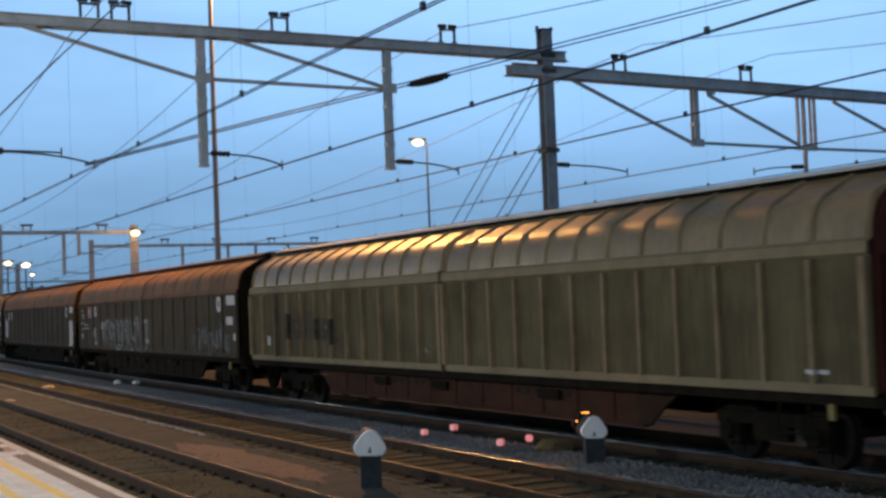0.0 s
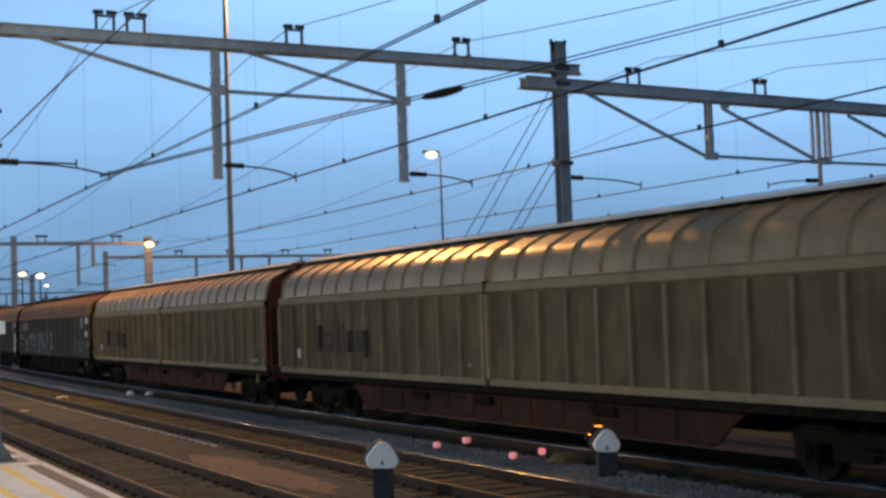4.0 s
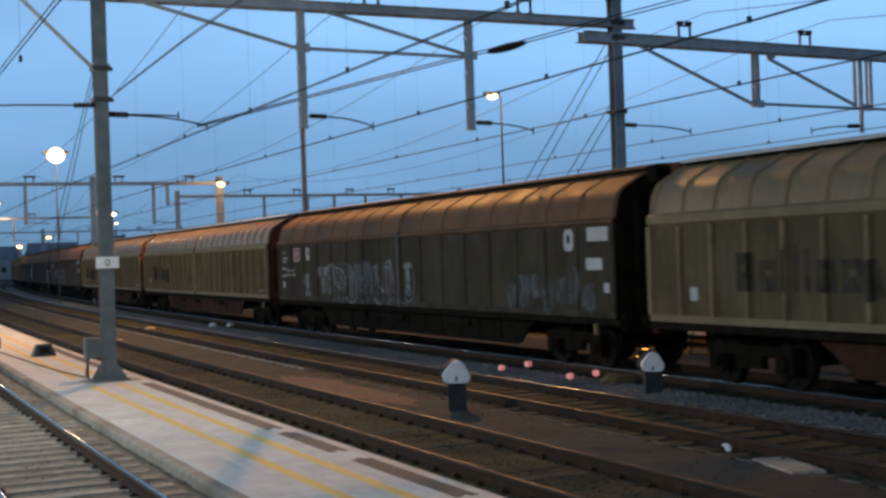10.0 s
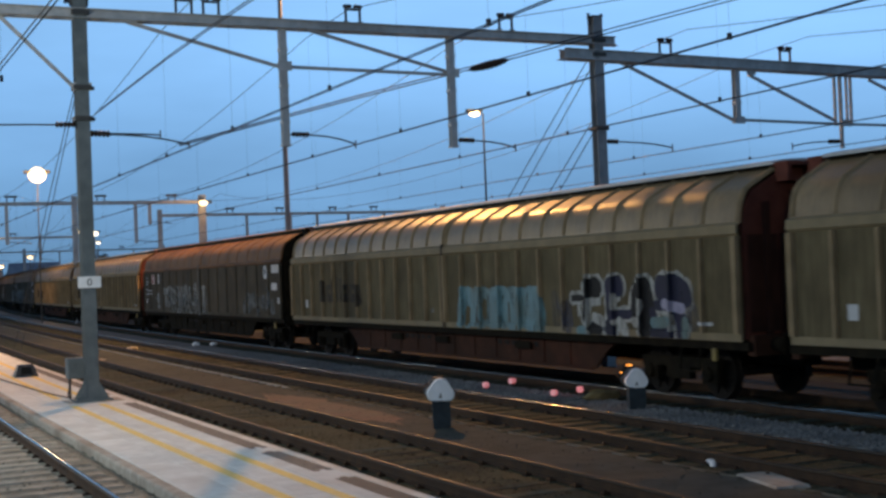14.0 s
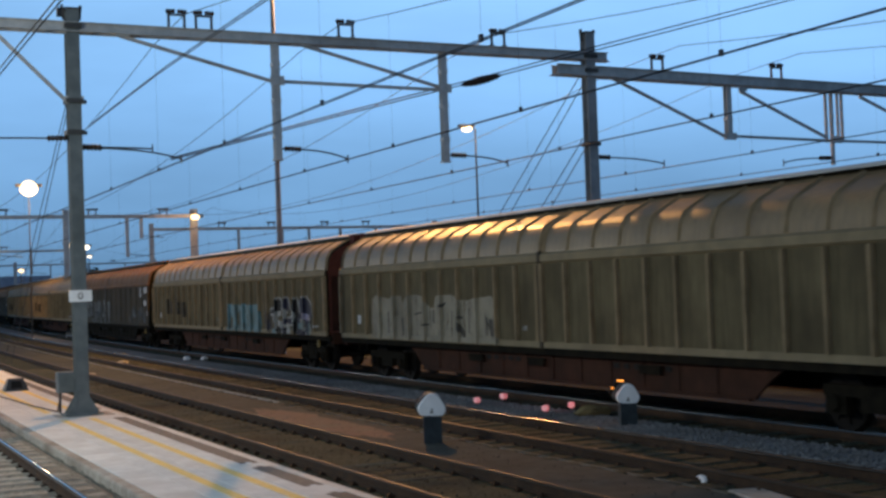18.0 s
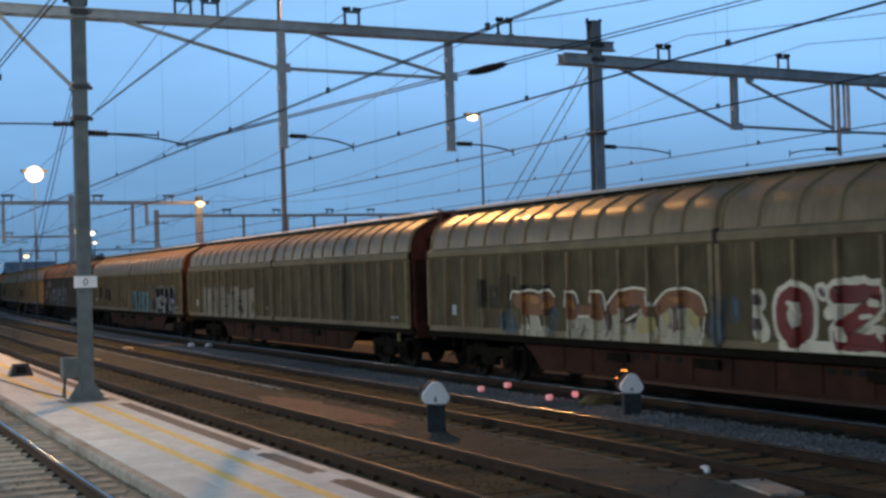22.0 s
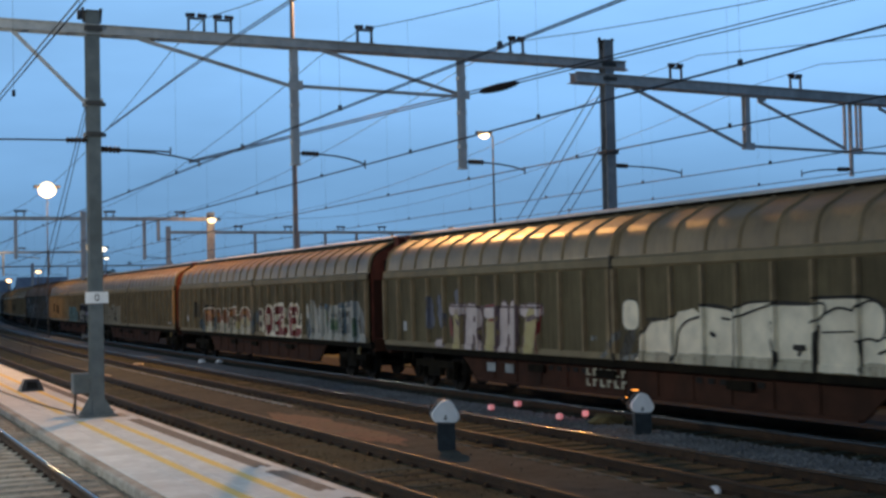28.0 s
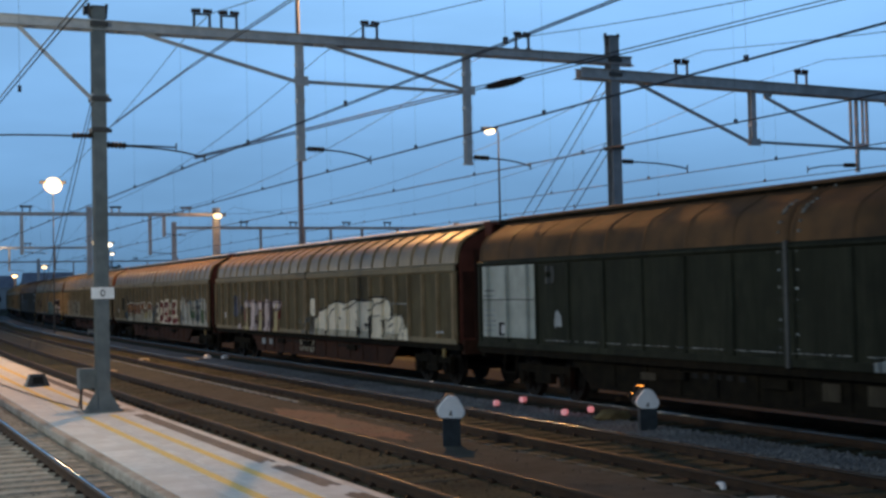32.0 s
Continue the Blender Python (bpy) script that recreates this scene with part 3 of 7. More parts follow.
# ---- masts, portals and wires ----
PORTAL_Y, SKEW = 28.94, 0.016


def on_portal(x, z, y0=PORTAL_Y):
    return Vector((x, y0 - SKEW * x, z))


def h_mast(bm, x, y, z0, z1, w=0.26, turn=0.0):
    """An H-section post, one closed outline drawn upwards."""
    m = pose(x, y, 0, 0, 0, turn)
    h, f, t = w / 2, w / 2 - 0.022, 0.012
    out = ((-h, -h), (h, -h), (h, -f), (t, -f), (t, f), (h, f), (h, h), (-h, h), (-h, f), (-t, f), (-t, -f), (-h, -f))
    lo = [bm.verts.new(m @ Vector((u, v, z0))) for u, v in out]
    hi = [bm.verts.new(m @ Vector((u, v, z1))) for u, v in out]
    n = len(out)
    for k in range(n):
        bm.faces.new((lo[k], lo[(k + 1) % n], hi[(k + 1) % n], hi[k]))
    bm.faces.new(lo[::-1]), bm.faces.new(hi)


def insulator(bm, p, q, r=0.055, n=5):
    """A ribbed insulator between two points."""
    p, q = Vector(p), Vector(q)
    pts, rad = [], []
    for i in range(2 * n + 1):
        pts.append(p.lerp(q, i / (2 * n)))
        rad.append(r if i % 2 else r * 0.55)
    tube(bm, pts, rad, 10)


def register_arm(owner, x0, z, reach, side=1, drop=0.12, y0=PORTAL_Y):
    """A registration arm: an insulator on the post and a thin bent tube to the contact wire."""
    b = bmesh.new()
    insulator(b, on_portal(x0 + side * 0.16, z, y0), on_portal(x0 + side * 0.58, z - 0.01, y0), 0.07)
    arm = part("arm_insulator", b, M_INSUL, owner, "dark ribbed insulator")
    b = bmesh.new()
    pts = [on_portal(x0 + side * (0.1 + (reach - 0.1) * f), z - 0.01 - drop * f ** 3, y0) for f in (0, 0.3, 0.55, 0.75, 0.9, 1.0)]
    tube(b, pts, 0.021, 6)
    tube(b, [pts[-1] + Vector((0, 0, 0.10)), pts[-1] + Vector((0, 0, -0.10))], 0.018, 6)
    part("arm_tube", b, M_DARKSTEEL, arm, "thin steel registration tube")


def top_frame(owner, x, zb, y0=PORTAL_Y, w=0.36):
    """A small steel frame on the beam with two insulators across its top."""
    b = bmesh.new()
    for s in (-1, 1):
        bar(b, on_portal(x + s * w / 2, zb, y0), on_portal(x + s * w / 2, zb + 0.34, y0), 0.05)
        bar(b, on_portal(x + s * (w / 2 + 0.07), zb + 0.02, y0), on_portal(x + s * (w / 2 - 0.07), zb + 0.02, y0), 0.06, 0.04)
    bar(b, on_portal(x - w / 2 - 0.03, zb + 0.33, y0), on_portal(x + w / 2 + 0.03, zb + 0.33, y0), 0.045)
    fr = part("wire_frame", b, M_DARKSTEEL, owner, "small dark steel saddle on the beam")
    b = bmesh.new()
    insulator(b, on_portal(x - w / 2 - 0.06, zb + 0.40, y0), on_portal(x - 0.03, zb + 0.41, y0), 0.06, 4)
    insulator(b, on_portal(x + 0.03, zb + 0.41, y0), on_portal(x + w / 2 + 0.06, zb + 0.40, y0), 0.06, 4)
    part("saddle_insulator", b, M_INSUL, fr, "pair of dark ribbed insulators")


def channel_beam(bm, xa, za, xb, zb, depth=0.2, gap=0.22, y0=PORTAL_Y):
    """Two channels side by side with battens between."""
    for s in (-1, 1):
        off = Vector((0, s * gap / 2, 0))
        p, q = on_portal(xa, za, y0) + off, on_portal(xb, zb, y0) + off
        bar(bm, p, q, 0.02, depth)
        for e in (-1, 1):
            bar(bm, p + Vector((0, s * 0.035, e * depth / 2)), q + Vector((0, s * 0.035, e * depth / 2)), 0.09, 0.018)
    n = int(abs(xb - xa) / 0.95)
    for i in range(n + 1):
        f = i / n
        c = on_portal(xa + (xb - xa) * f, za + (zb - za) * f, y0)
        box(bm, -0.11, 0.11, -gap / 2, gap / 2, -depth / 2 - 0.02, -depth / 2 - 0.008, Matrix.Translation(c))


portal = thing("catenary_portal", "grey steel catenary portal spanning several tracks", "catenary portal", "catenary portals")
b = bmesh.new()
channel_beam(b, 0.2, 8.42, 19.45, 8.36, 0.20)
part("upper_beam", b, M_STEEL, portal, "long grey double-channel beam")
b = bmesh.new()
channel_beam(b, 17.9, 7.98, 34.0, 7.72, 0.26, 0.26)
part("lower_beam", b, M_STEEL, portal, "long grey double-channel beam bolted below the mast top")
for mx, top in ((5.66, 8.80), (18.93, 8.98)):
    b = bmesh.new()
    p = on_portal(mx, 0)
    h_mast(b, p.x, p.y, PZ + 0.02 if mx < 10 else GZ, top, 0.28)
    mast = part("mast", b, M_MAST if mx < 10 else M_FARMAST, portal, "grey steel H-section mast")
    b = bmesh.new()
    if mx < 10:
        for s in (-1, 1):
            for e in (-1, 1):
                v = [p + Vector((s * 0.14, e * 0.14, 0.36)), p + Vector((s * 0.37, e * 0.16, PZ + 0.03)), p + Vector((s * 0.14, e * 0.14, PZ + 0.03))]
                w = [q + Vector((0, e * 0.02, 0)) for q in v]
                vv = [b.verts.new(q) for q in v + w]
                b.faces.new(vv[:3]), b.faces.new(vv[3:])
                for i in range(3):
                    b.faces.new((vv[i], vv[(i + 1) % 3], vv[3 + (i + 1) % 3], vv[3 + i]))
        box(b, -0.40, 0.40, -0.28, 0.28, PZ + 0.02, PZ + 0.06, Matrix.Translation(p))
        part("base_plate", b, M_MAST, mast, "dark gusseted base plate")
        b = bmesh.new()
        box(b, -0.56, 0.62, -0.46, 0.46, PZ - 0.05, PZ + 0.021, Matrix.Translation(p))
        part("plinth", b, M_KERB, mast, "concrete plinth around the mast foot")
        b = bmesh.new()
    b.free()
    for z in ((8.42, 6.78, 6.1) if mx < 10 else (8.36, 7.98, 6.05)):
        b = bmesh.new()
        box(b, -0.19, 0.19, -0.19, 0.19, z - 0.05, z + 0.05, Matrix.Translation(p))
        box(b, 0.14, 0.27, -0.05, 0.05, z - 0.035, z + 0.035, Matrix.Translation(p))
        part("clamp", b, M_DARKSTEEL, mast, "dark steel clamp round the mast")
    b = bmesh.new()
    box(b, -0.16, 0.16, -0.16, 0.16, top, top + 0.03, Matrix.Translation(p))
    for s in (-1, 1):
        bar(b, p + Vector((s * 0.17, 0, top - 0.22)), p + Vector((s * 0.20, 0, top + 0.10)), 0.06)
    part("mast_cap", b, M_DARKSTEEL, mast, "dark cap with two lugs")
for dx, z0, z1, w in ((10.30, 5.55, 8.32, 0.165), (14.66, 5.55, 8.28, 0.165), (23.45, 6.28, 7.78, 0.165), (26.98, 6.25, 7.72, 0.07), (27.19, 5.60, 7.72, 0.085), (27.42, 6.25, 7.72, 0.06), (27.58, 6.25, 7.72, 0.07)):
    b = bmesh.new()
    p = on_portal(dx, 0)
    h_mast(b, p.x, p.y, z0, z1, w)
    box(b, -w * 0.62, w * 0.62, -w * 0.62, w * 0.62, z0 - 0.02, z0 + 0.02, Matrix.Translation(p))
    z = z0 + 0.5
    while z < z1 - 0.2:
        box(b, -w * 0.56, w * 0.56, -w * 0.56, w * 0.56, z, z + 0.09, Matrix.Translation(p))
        z += 0.85
    part("drop_post", b, M_STEEL, portal, "hanging grey steel post")
for xa, za, xb, zb in ((3.98, 8.3, 5.5, 6.8), (6.7, 8.28, 10.2, 7.40), (10.35, 7.40, 14.6, 7.34), (11.0, 8.28, 14.6, 7.40), (19.6, 7.85, 23.35, 6.33), (23.5, 6.35, 27.2, 6.28), (23.9, 7.62, 27.0, 6.36), (28.3, 7.6, 31.5, 6.4), (27.4, 6.28, 31.5, 6.25)):
    b = bmesh.new()
    bar(b, on_portal(xa, za), on_portal(xb, zb), 0.07, 0.075)
    part("brace", b, M_STEEL, portal, "slanting steel brace")
for gx, gz, w, h in ((10.30, 7.40, 0.34, 0.22), (14.66, 7.37, 0.34, 0.22), (23.45, 6.33, 0.34, 0.20), (27.25, 6.30, 0.34, 0.20), (5.66, 6.80, 0.40, 0.18), (6.75, 8.30, 0.30, 0.12), (11.05, 8.30, 0.30, 0.12), (19.6, 7.88, 0.30, 0.14), (23.9, 7.66, 0.30, 0.12)):
    b = bmesh.new()
    box(b, -w / 2, w / 2, -0.135, -0.120, -h / 2, h / 2, Matrix.Translation(on_portal(gx, gz)))
    for u in (-0.3, 0.3):
        box(b, u * w - 0.02, u * w + 0.02, -0.150, -0.135, -0.02, 0.02, Matrix.Translation(on_portal(gx, gz)))
    part("gusset_plate", b, M_STEEL, portal, "bolted grey gusset plate")
for ix in (7.99, 8.62, 12.10, 16.26):
    top_frame(portal, ix, 8.5)
for ix, iz in ((21.13, 8.07), (25.22, 8.0)):
    top_frame(portal, ix, iz)
register_arm(portal, 5.66, 5.78, 2.35, 1, 0.22)
register_arm(portal, 5.66, 5.80, 1.7, 1, 0.02)
register_arm(portal, 5.66, 5.98, 3.1, -1, 0.1)
register_arm(portal, 10.30, 5.82, 1.75, 1, 0.22)
register_arm(portal, 14.66, 5.72, 1.75, 1, 0.18)
register_arm(portal, 18.93, 5.72, 2.3, 1, 0.15)
register_arm(portal, 27.25, 5.78, 1.9, -1, 0.15)
p = on_portal(5.66, 0)
sign = thing("location_sign", "white rectangular sign with a black zero on the mast", "sign")
b = bmesh.new()
box(b, p.x - 0.245, p.x + 0.245, p.y - 0.175, p.y - 0.150, 2.41, 2.66)
part("plate", b, M_WHITE, sign)
b = bmesh.new()
ring = [(math.cos(k * math.tau / 20), math.sin(k * math.tau / 20)) for k in range(20)]
vo = [b.verts.new((p.x + 0.052 * c, p.y - 0.1775, 2.535 + 0.078 * s)) for c, s in ring]
vi = [b.verts.new((p.x + 0.030 * c, p.y - 0.1775, 2.535 + 0.054 * s)) for c, s in ring]
for k in range(20):
    b.faces.new((vo[k], vo[(k + 1) % 20], vi[(k + 1) % 20], vi[k]))
part("digit", b, M_BLACK, sign, "black figure zero")


SPANS = (-34.0, 28.9, 91.5, 154.0, 216.0)


def messenger_z(y, high=8.78, low=6.75):
    for a, c in zip(SPANS, SPANS[1:]):
        if a <= y <= c:
            f = (y - a) / (c - a) * 2 - 1
            return low + (high - low) * f * f
    return high


for tag, x0 in TRACKS:
    run = thing("overhead_line", "dark contact and messenger wires over a track", "wire", "overhead lines")
    for k in (-1, 1):
        b = bmesh.new()
        tube(b, [at(x0 + 0.03 * k + (0.03 if tag == "near" else 0.22) * math.sin(y / 20.0), y, 5.48) for y in steps(-20, 216, 216, 3)], 0.0095, 5)
        part("contact_wire", b, M_WIRE, run)
    b = bmesh.new()
    tube(b, [at(x0 + (0.03 if tag == "near" else 0.22) * math.sin(y / 20.0), y, messenger_z(y)) for y in steps(-20, 216, 216, 3)], 0.010, 5)
    part("messenger_wire", b, M_WIRE, run)
    y = -14.0
    while y < 110:
        b = bmesh.new()
        p = at(x0 + 0.22 * math.sin(y / 20.0), y, 5.48)
        tube(b, [p, Vector((p.x, p.y, messenger_z(y)))], 0.0022, 4)
        box(b, -0.022, 0.022, -0.03, 0.03, -0.02, 0.07, Matrix.Translation(p))
        part("dropper", b, M_WIRE, run)
        y += 5.6


def wire(name, label, pts, r):
    b = bmesh.new()
    tube(b, pts, r, 5)
    return tagged(part(name, b, M_WIRE), label, "wire", "overhead wires")


# feeder wires along the masts, and the wire that crosses over to the far mast
for dx, dz in ((0.0, -0.05), (0.16, 0.10)):
    pts = [at(5.62 + dx, y, 6.20 + dz + 0.15 * min(1.0, (28.8 - y) / 7.5) + 0.0012 * max(14 - y, 0) ** 2) for y in (-14, -4, 2, 6, 10, 13, 16, 19, 22, 25, 28.8)]
    wire("feeder_wire", "dark feeder wire carried on the mast brackets", pts, 0.0095)
cross = [Vector(q) for q in ((8.2, 30.4, 5.70), (12.45, 29.55, 6.81), (16.1, 28.78, 7.72), (19.07, 28.15, 8.50), (25.24, 26.86, 10.09), (40.0, 23.7, 13.9))]
for dz in (0.0, 0.13):
    wire("crossing_wire", "dark wire slanting across to the far mast", [c + Vector((0, 0, dz * (0.3 + k * 0.15))) for k, c in enumerate(cross)], 0.017)
tube_i = thing("section_insulator", "dark ribbed insulator hung in the crossing wire", "insulator")
b = bmesh.new()
ia, ib = cross[2].lerp(cross[1], 0.22), cross[2].lerp(cross[3], 0.08)
tube(b, [ia.lerp(ib, k / 18) for k in range(19)], [0.03 + 0.085 * math.sin(math.pi * k / 18) ** 0.6 - (0.02 if k % 2 else 0.0) for k in range(19)], 12)
part("insulator_body", b, M_INSUL, tube_i, smooth=True)
# stays of the masts
for za, xb, yb, ox in ((7.9, 19.55, 41.0, -0.10), (7.9, 19.55, 41.0, 0.14), (6.2, 19.4, 37.6, -0.10), (6.2, 19.4, 37.6, 0.14)):
    wire("mast_stay", "thin steel stay of a catenary mast", [Vector((18.85 + ox, 28.75, za)), Vector((xb + ox * 2.2 - (0.35 if za < 7 else 0.0), yb, GZ))], 0.014)
for ox in (0.0, 0.28):
    wire("mast_stay", "thin steel stay of a catenary mast", [Vector((5.52 + ox * 0.2, 28.95, 6.75)), Vector((7.6 + ox, 54.0, 0.0))], 0.011)

# ---- far portals ----


def far_portal(y0, xa, xb, zb, masts, drops, label, frames_=()):
    f = thing("catenary_portal", label, "catenary portal", "catenary portals")
    b = bmesh.new()
    bar(b, (xa, y0, zb), (xb, y0, zb), 0.30, 0.24)
    part("beam", b, M_STEEL, f)
    for mx, w in masts:
        b = bmesh.new()
        h_mast(b, mx, y0, GZ, zb + 0.5, w)
        part("mast", b, M_STEEL, f, "grey steel H-section mast")
    for dx, z0 in drops:
        b = bmesh.new()
        h_mast(b, dx, y0, z0, zb, 0.2)
        part("drop_post", b, M_STEEL, f, "hanging grey steel post")
        b = bmesh.new()
        tube(b, [(dx, y0, z0 + 0.2), (dx + 1.6, y0, z0 + 0.05)], 0.03, 5)
        part("arm_tube", b, M_DARKSTEEL, f)
    for fx in frames_:
        b = bmesh.new()
        for s in (-0.25, 0.25):
            bar(b, (fx + s, y0, zb + 0.1), (fx + s, y0, zb + 0.5), 0.07)
        bar(b, (fx - 0.4, y0, zb + 0.5), (fx + 0.4, y0, zb + 0.5), 0.14)
        part("wire_frame", b, M_DARKSTEEL, f)


far_portal(91.5, -4.0, 26.9, 8.16, ((26.2, 0.46), (17.2, 0.34)), ((12.7, 5.4), (21.4, 5.3), (22.4, 6.6)), "distant grey catenary portal over the yard", (8.5, 13.0, 19.0, 24.0))
far_portal(108.5, 27.4, 54.0, 8.1, ((27.4, 0.34), (54.0, 0.4)), ((31.0, 5.6), (35.0, 5.6), (39.0, 5.6), (41.5, 5.6), (44.5, 5.6), (48.0, 5.6), (51.0, 5.6)), "long distant catenary portal beyond the train", (33.5, 38.0, 43.0, 47.0))
far_portal(154.0, -10.0, 30.5, 8.16, ((30.2, 0.45), (16.0, 0.4)), ((20.0, 5.5), (25.0, 5.5)), "distant grey catenary portal over the yard", (12.0, 22.0))
far_portal(216.0, -10.0, 70.0, 8.2, ((32.5, 0.45), (55.0, 0.45)), ((38.0, 5.5), (44.0, 5.5), (50.0, 5.5), (60.0, 5.5)), "remote catenary portal at the end of the yard", (40.0, 48.0))

# ---- lamps ----


def lamp_mast(x, y, z, label, head=0.5, r=0.1, arm=0.0, bulb=None, base=GZ):
    f = thing("yard_lamp", label, "lamp mast", "yard lamps")
    b = bmesh.new()
    tube(b, [(x - arm, y, base), (x - arm, y, z)], [r, r * 0.6], 10)
    pole = part("pole", b, M_POLE if r > 0.125 else M_DARKSTEEL, f, "slender grey steel pole", True)
    b = bmesh.new()
    if arm:
        tube(b, [(x - arm, y, z - 0.1), (x - arm * 0.6, y, z + 0.15), (x, y, z + 0.2)], 0.05, 6)
    box(b, -head * 0.7, head * 0.7, -0.22, 0.22, 0.12, 0.32, Matrix.Translation((x, y, z)))
    part("lamp_head", b, M_DARKSTEEL, f, "flat floodlight housing")
    b = bmesh.new()
    q = Matrix.Translation((x, y - 0.05, z)) @ Matrix.Diagonal((head, head * 0.7, head * (0.9 if head > 1.2 else 0.6), 1))
    bmesh.ops.create_icosphere(b, subdivisions=2, radius=0.5, matrix=q)
    part("lit_lens", b, bulb or M_BULB, f, "glowing warm lamp lens", True)
    return f


lamp_mast(20.5, 52.6, 18.7, "tall lamp mast with a sodium light on a long arm", 0.5, 0.13, 1.72)
lamp_mast(48.75, 91.65, 15.0, "lamp mast with a glowing sodium floodlight", 0.95, 0.11, -0.8)
# oversized lens: the lamp's glare is built into the glowing ball
lamp_mast(15.72, 97.3, 10.61, "lamp mast with a bright glaring floodlight", 1.3, 0.055)
lamp_mast(18.1, 154.5, 9.8, "lamp mast with a bright white light", 1.1, 0.12, bulb=M_BULBWHITE)
lamp_mast(31.2, 154.5, 8.5, "lamp mast with a bright white light", 1.0, 0.12, bulb=M_BULBWHITE)
lamp_mast(29.0, 153.2, 8.7, "lamp mast with a yellow light", 0.9, 0.12)
lamp_mast(26.7, 200.0, 5.7, "low lamp with an amber light", 0.8, 0.1)
lamp_mast(31.0, 200.5, 7.0, "low lamp with an amber light", 0.9, 0.1)
lamp_mast(43.0, 210.0, 9.2, "distant lamp with a white light", 0.7, 0.1, bulb=M_BULBWHITE)
# posts added out of view to carry the fill lamps
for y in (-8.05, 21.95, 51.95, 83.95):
    lamp_mast(-4.0, y, 7.05, "added platform lamp post out of view with a white lantern on an arm", 0.6, 0.09, 1.2, bulb=M_BULBWHITE)
wl = thing("wall_lamp", "sodium lamp glowing on the mast of a distant portal", "lamp", "yard lamps")
b = bmesh.new()
bmesh.ops.create_icosphere(b, subdivisions=2, radius=0.5, matrix=Matrix.Translation((26.15, 90.95, 8.05)) @ Matrix.Diagonal((0.65, 0.4, 0.42, 1)))
part("lit_lens", b, M_BULB, wl, smooth=True)
b = bmesh.new()
bar(b, (26.2, 91.3, 8.3), (25.8, 91.0, 8.35), 0.12)
part("bracket", b, M_DARKSTEEL, wl)

# ---- signals and small things beside the tracks ----


def dwarf_signal(x0, y, zc, lit, label, big):
    f = thing("dwarf_signal", label, "signal", "dwarf signals")
    p = at(x0, y)
    m = pose(p.x, p.y, zc, 0, 5, -24)
    tri = []
    for k in range(3):
        a = math.pi / 2 + k * math.tau / 3
        cx, cz = 0.135 * math.cos(a), 0.112 * math.sin(a) - 0.03
        for j in range(-4, 5):
            t = a + j * math.radians(15)
            tri.append(((cx + 0.18 * math.cos(t)) * big, (cz + 0.165 * math.sin(t)) * big))
    b = bmesh.new()
    rings = []
    for yy, g in ((-0.02, 0.93), (0.0, 1.0), (0.05, 1.0)):
        rings.append([b.verts.new(m @ Vector((u * g, yy, v * g))) for u, v in tri])
    n = len(tri)
    for r0, r1 in zip(rings, rings[1:]):
        for k in range(n):
            b.faces.new((r0[k], r0[(k + 1) % n], r1[(k + 1) % n], r1[k]))
    b.faces.new(rings[0]), b.faces.new(rings[-1][::-1])
    part("back_plate", b, M_WHITE, f, "white rounded triangular plate", True)
    b = bmesh.new()
    rings = [[b.verts.new(m @ Vector((u * g - 0.03, yy, v * g + 0.01))) for u, v in tri] for yy, g in ((0.052, 0.97), (0.26, 1.02))]
    for k in range(n):
        b.faces.new((rings[0][k], rings[0][(k + 1) % n], rings[1][(k + 1) % n], rings[1][k]))
    b.faces.new(rings[0]), b.faces.new(rings[1][::-1])
    part("lamp_case", b, M_PEDESTAL, f, "dark blue-grey lamp case")
    b = bmesh.new()
    up = pose(p.x, p.y, zc, 0, 0, -24)
    box(b, -0.15, 0.15, -0.02, 0.22, GZ - zc, -0.17, up)
    box(b, -0.19, 0.19, -0.06, 0.26, GZ - zc, GZ - zc + 0.08, up)
    part("pedestal", b, M_PEDESTAL, f, "dark steel pedestal")
    b = bmesh.new()
    box(b, -0.030, 0.030, -0.025, -0.0215, -0.135, -0.115, m)
    box(b, -0.020, 0.020, -0.025, -0.0215, -0.115, -0.085, m)
    box(b, -0.010, 0.012, -0.025, -0.0215, -0.085, -0.05, m)
    part("number_bar", b, M_PGREYDIM, f, "small dark figures as a bar")
    for u, v in ((-0.19, 0.02), (-0.10, 0.16)) if lit else ((-0.17, 0.0), (-0.14, -0.06)):
        b = bmesh.new()
        tube(b, [m @ Vector((u - 0.03, 0.26, v)), m @ Vector((u - 0.03, 0.36, v))], [0.075, 0.085], 12)
        hood = part("hood", b, M_BLACK, f, "black lens hood")
        if lit:
            b = bmesh.new()
            tube(b, [m @ Vector((u - 0.075, 0.20, v + 0.05)), m @ Vector((u - 0.075 + (0.11 if v > 0.1 else 0.02), 0.16, v + 0.055))], [0.005, 0.008], 10)
            part("lit_lens", b, M_AMBER, hood, "glowing amber lens")
    return f


dwarf_signal(9.45, 19.55, 0.487, False, "white triangular dwarf signal on a dark pedestal", 0.80)
dwarf_signal(13.24, 19.32, 0.43, True, "white triangular dwarf signal with an amber light", 0.72)

rs = thing("red_signal", "low signal post showing a red light", "signal")
b = bmesh.new()
tube(b, [at(5.73, 60, GZ), at(5.73, 60, 1.2)], 0.06, 8)
part("post", b, M_DARKSTEEL, rs)
b = bmesh.new()
box(b, -0.2, 0.2, -0.1, 0.16, 1.12, 1.75, Matrix.Translation(at(5.73, 60)))
part("case", b, M_BLACK, rs)
b = bmesh.new()
tube(b, [at(5.73, 59.89, 1.42), at(5.73, 59.78, 1.42)], [0.2, 0.24], 14)
part("lit_lens", b, M_RED, rs, "glowing red lens")


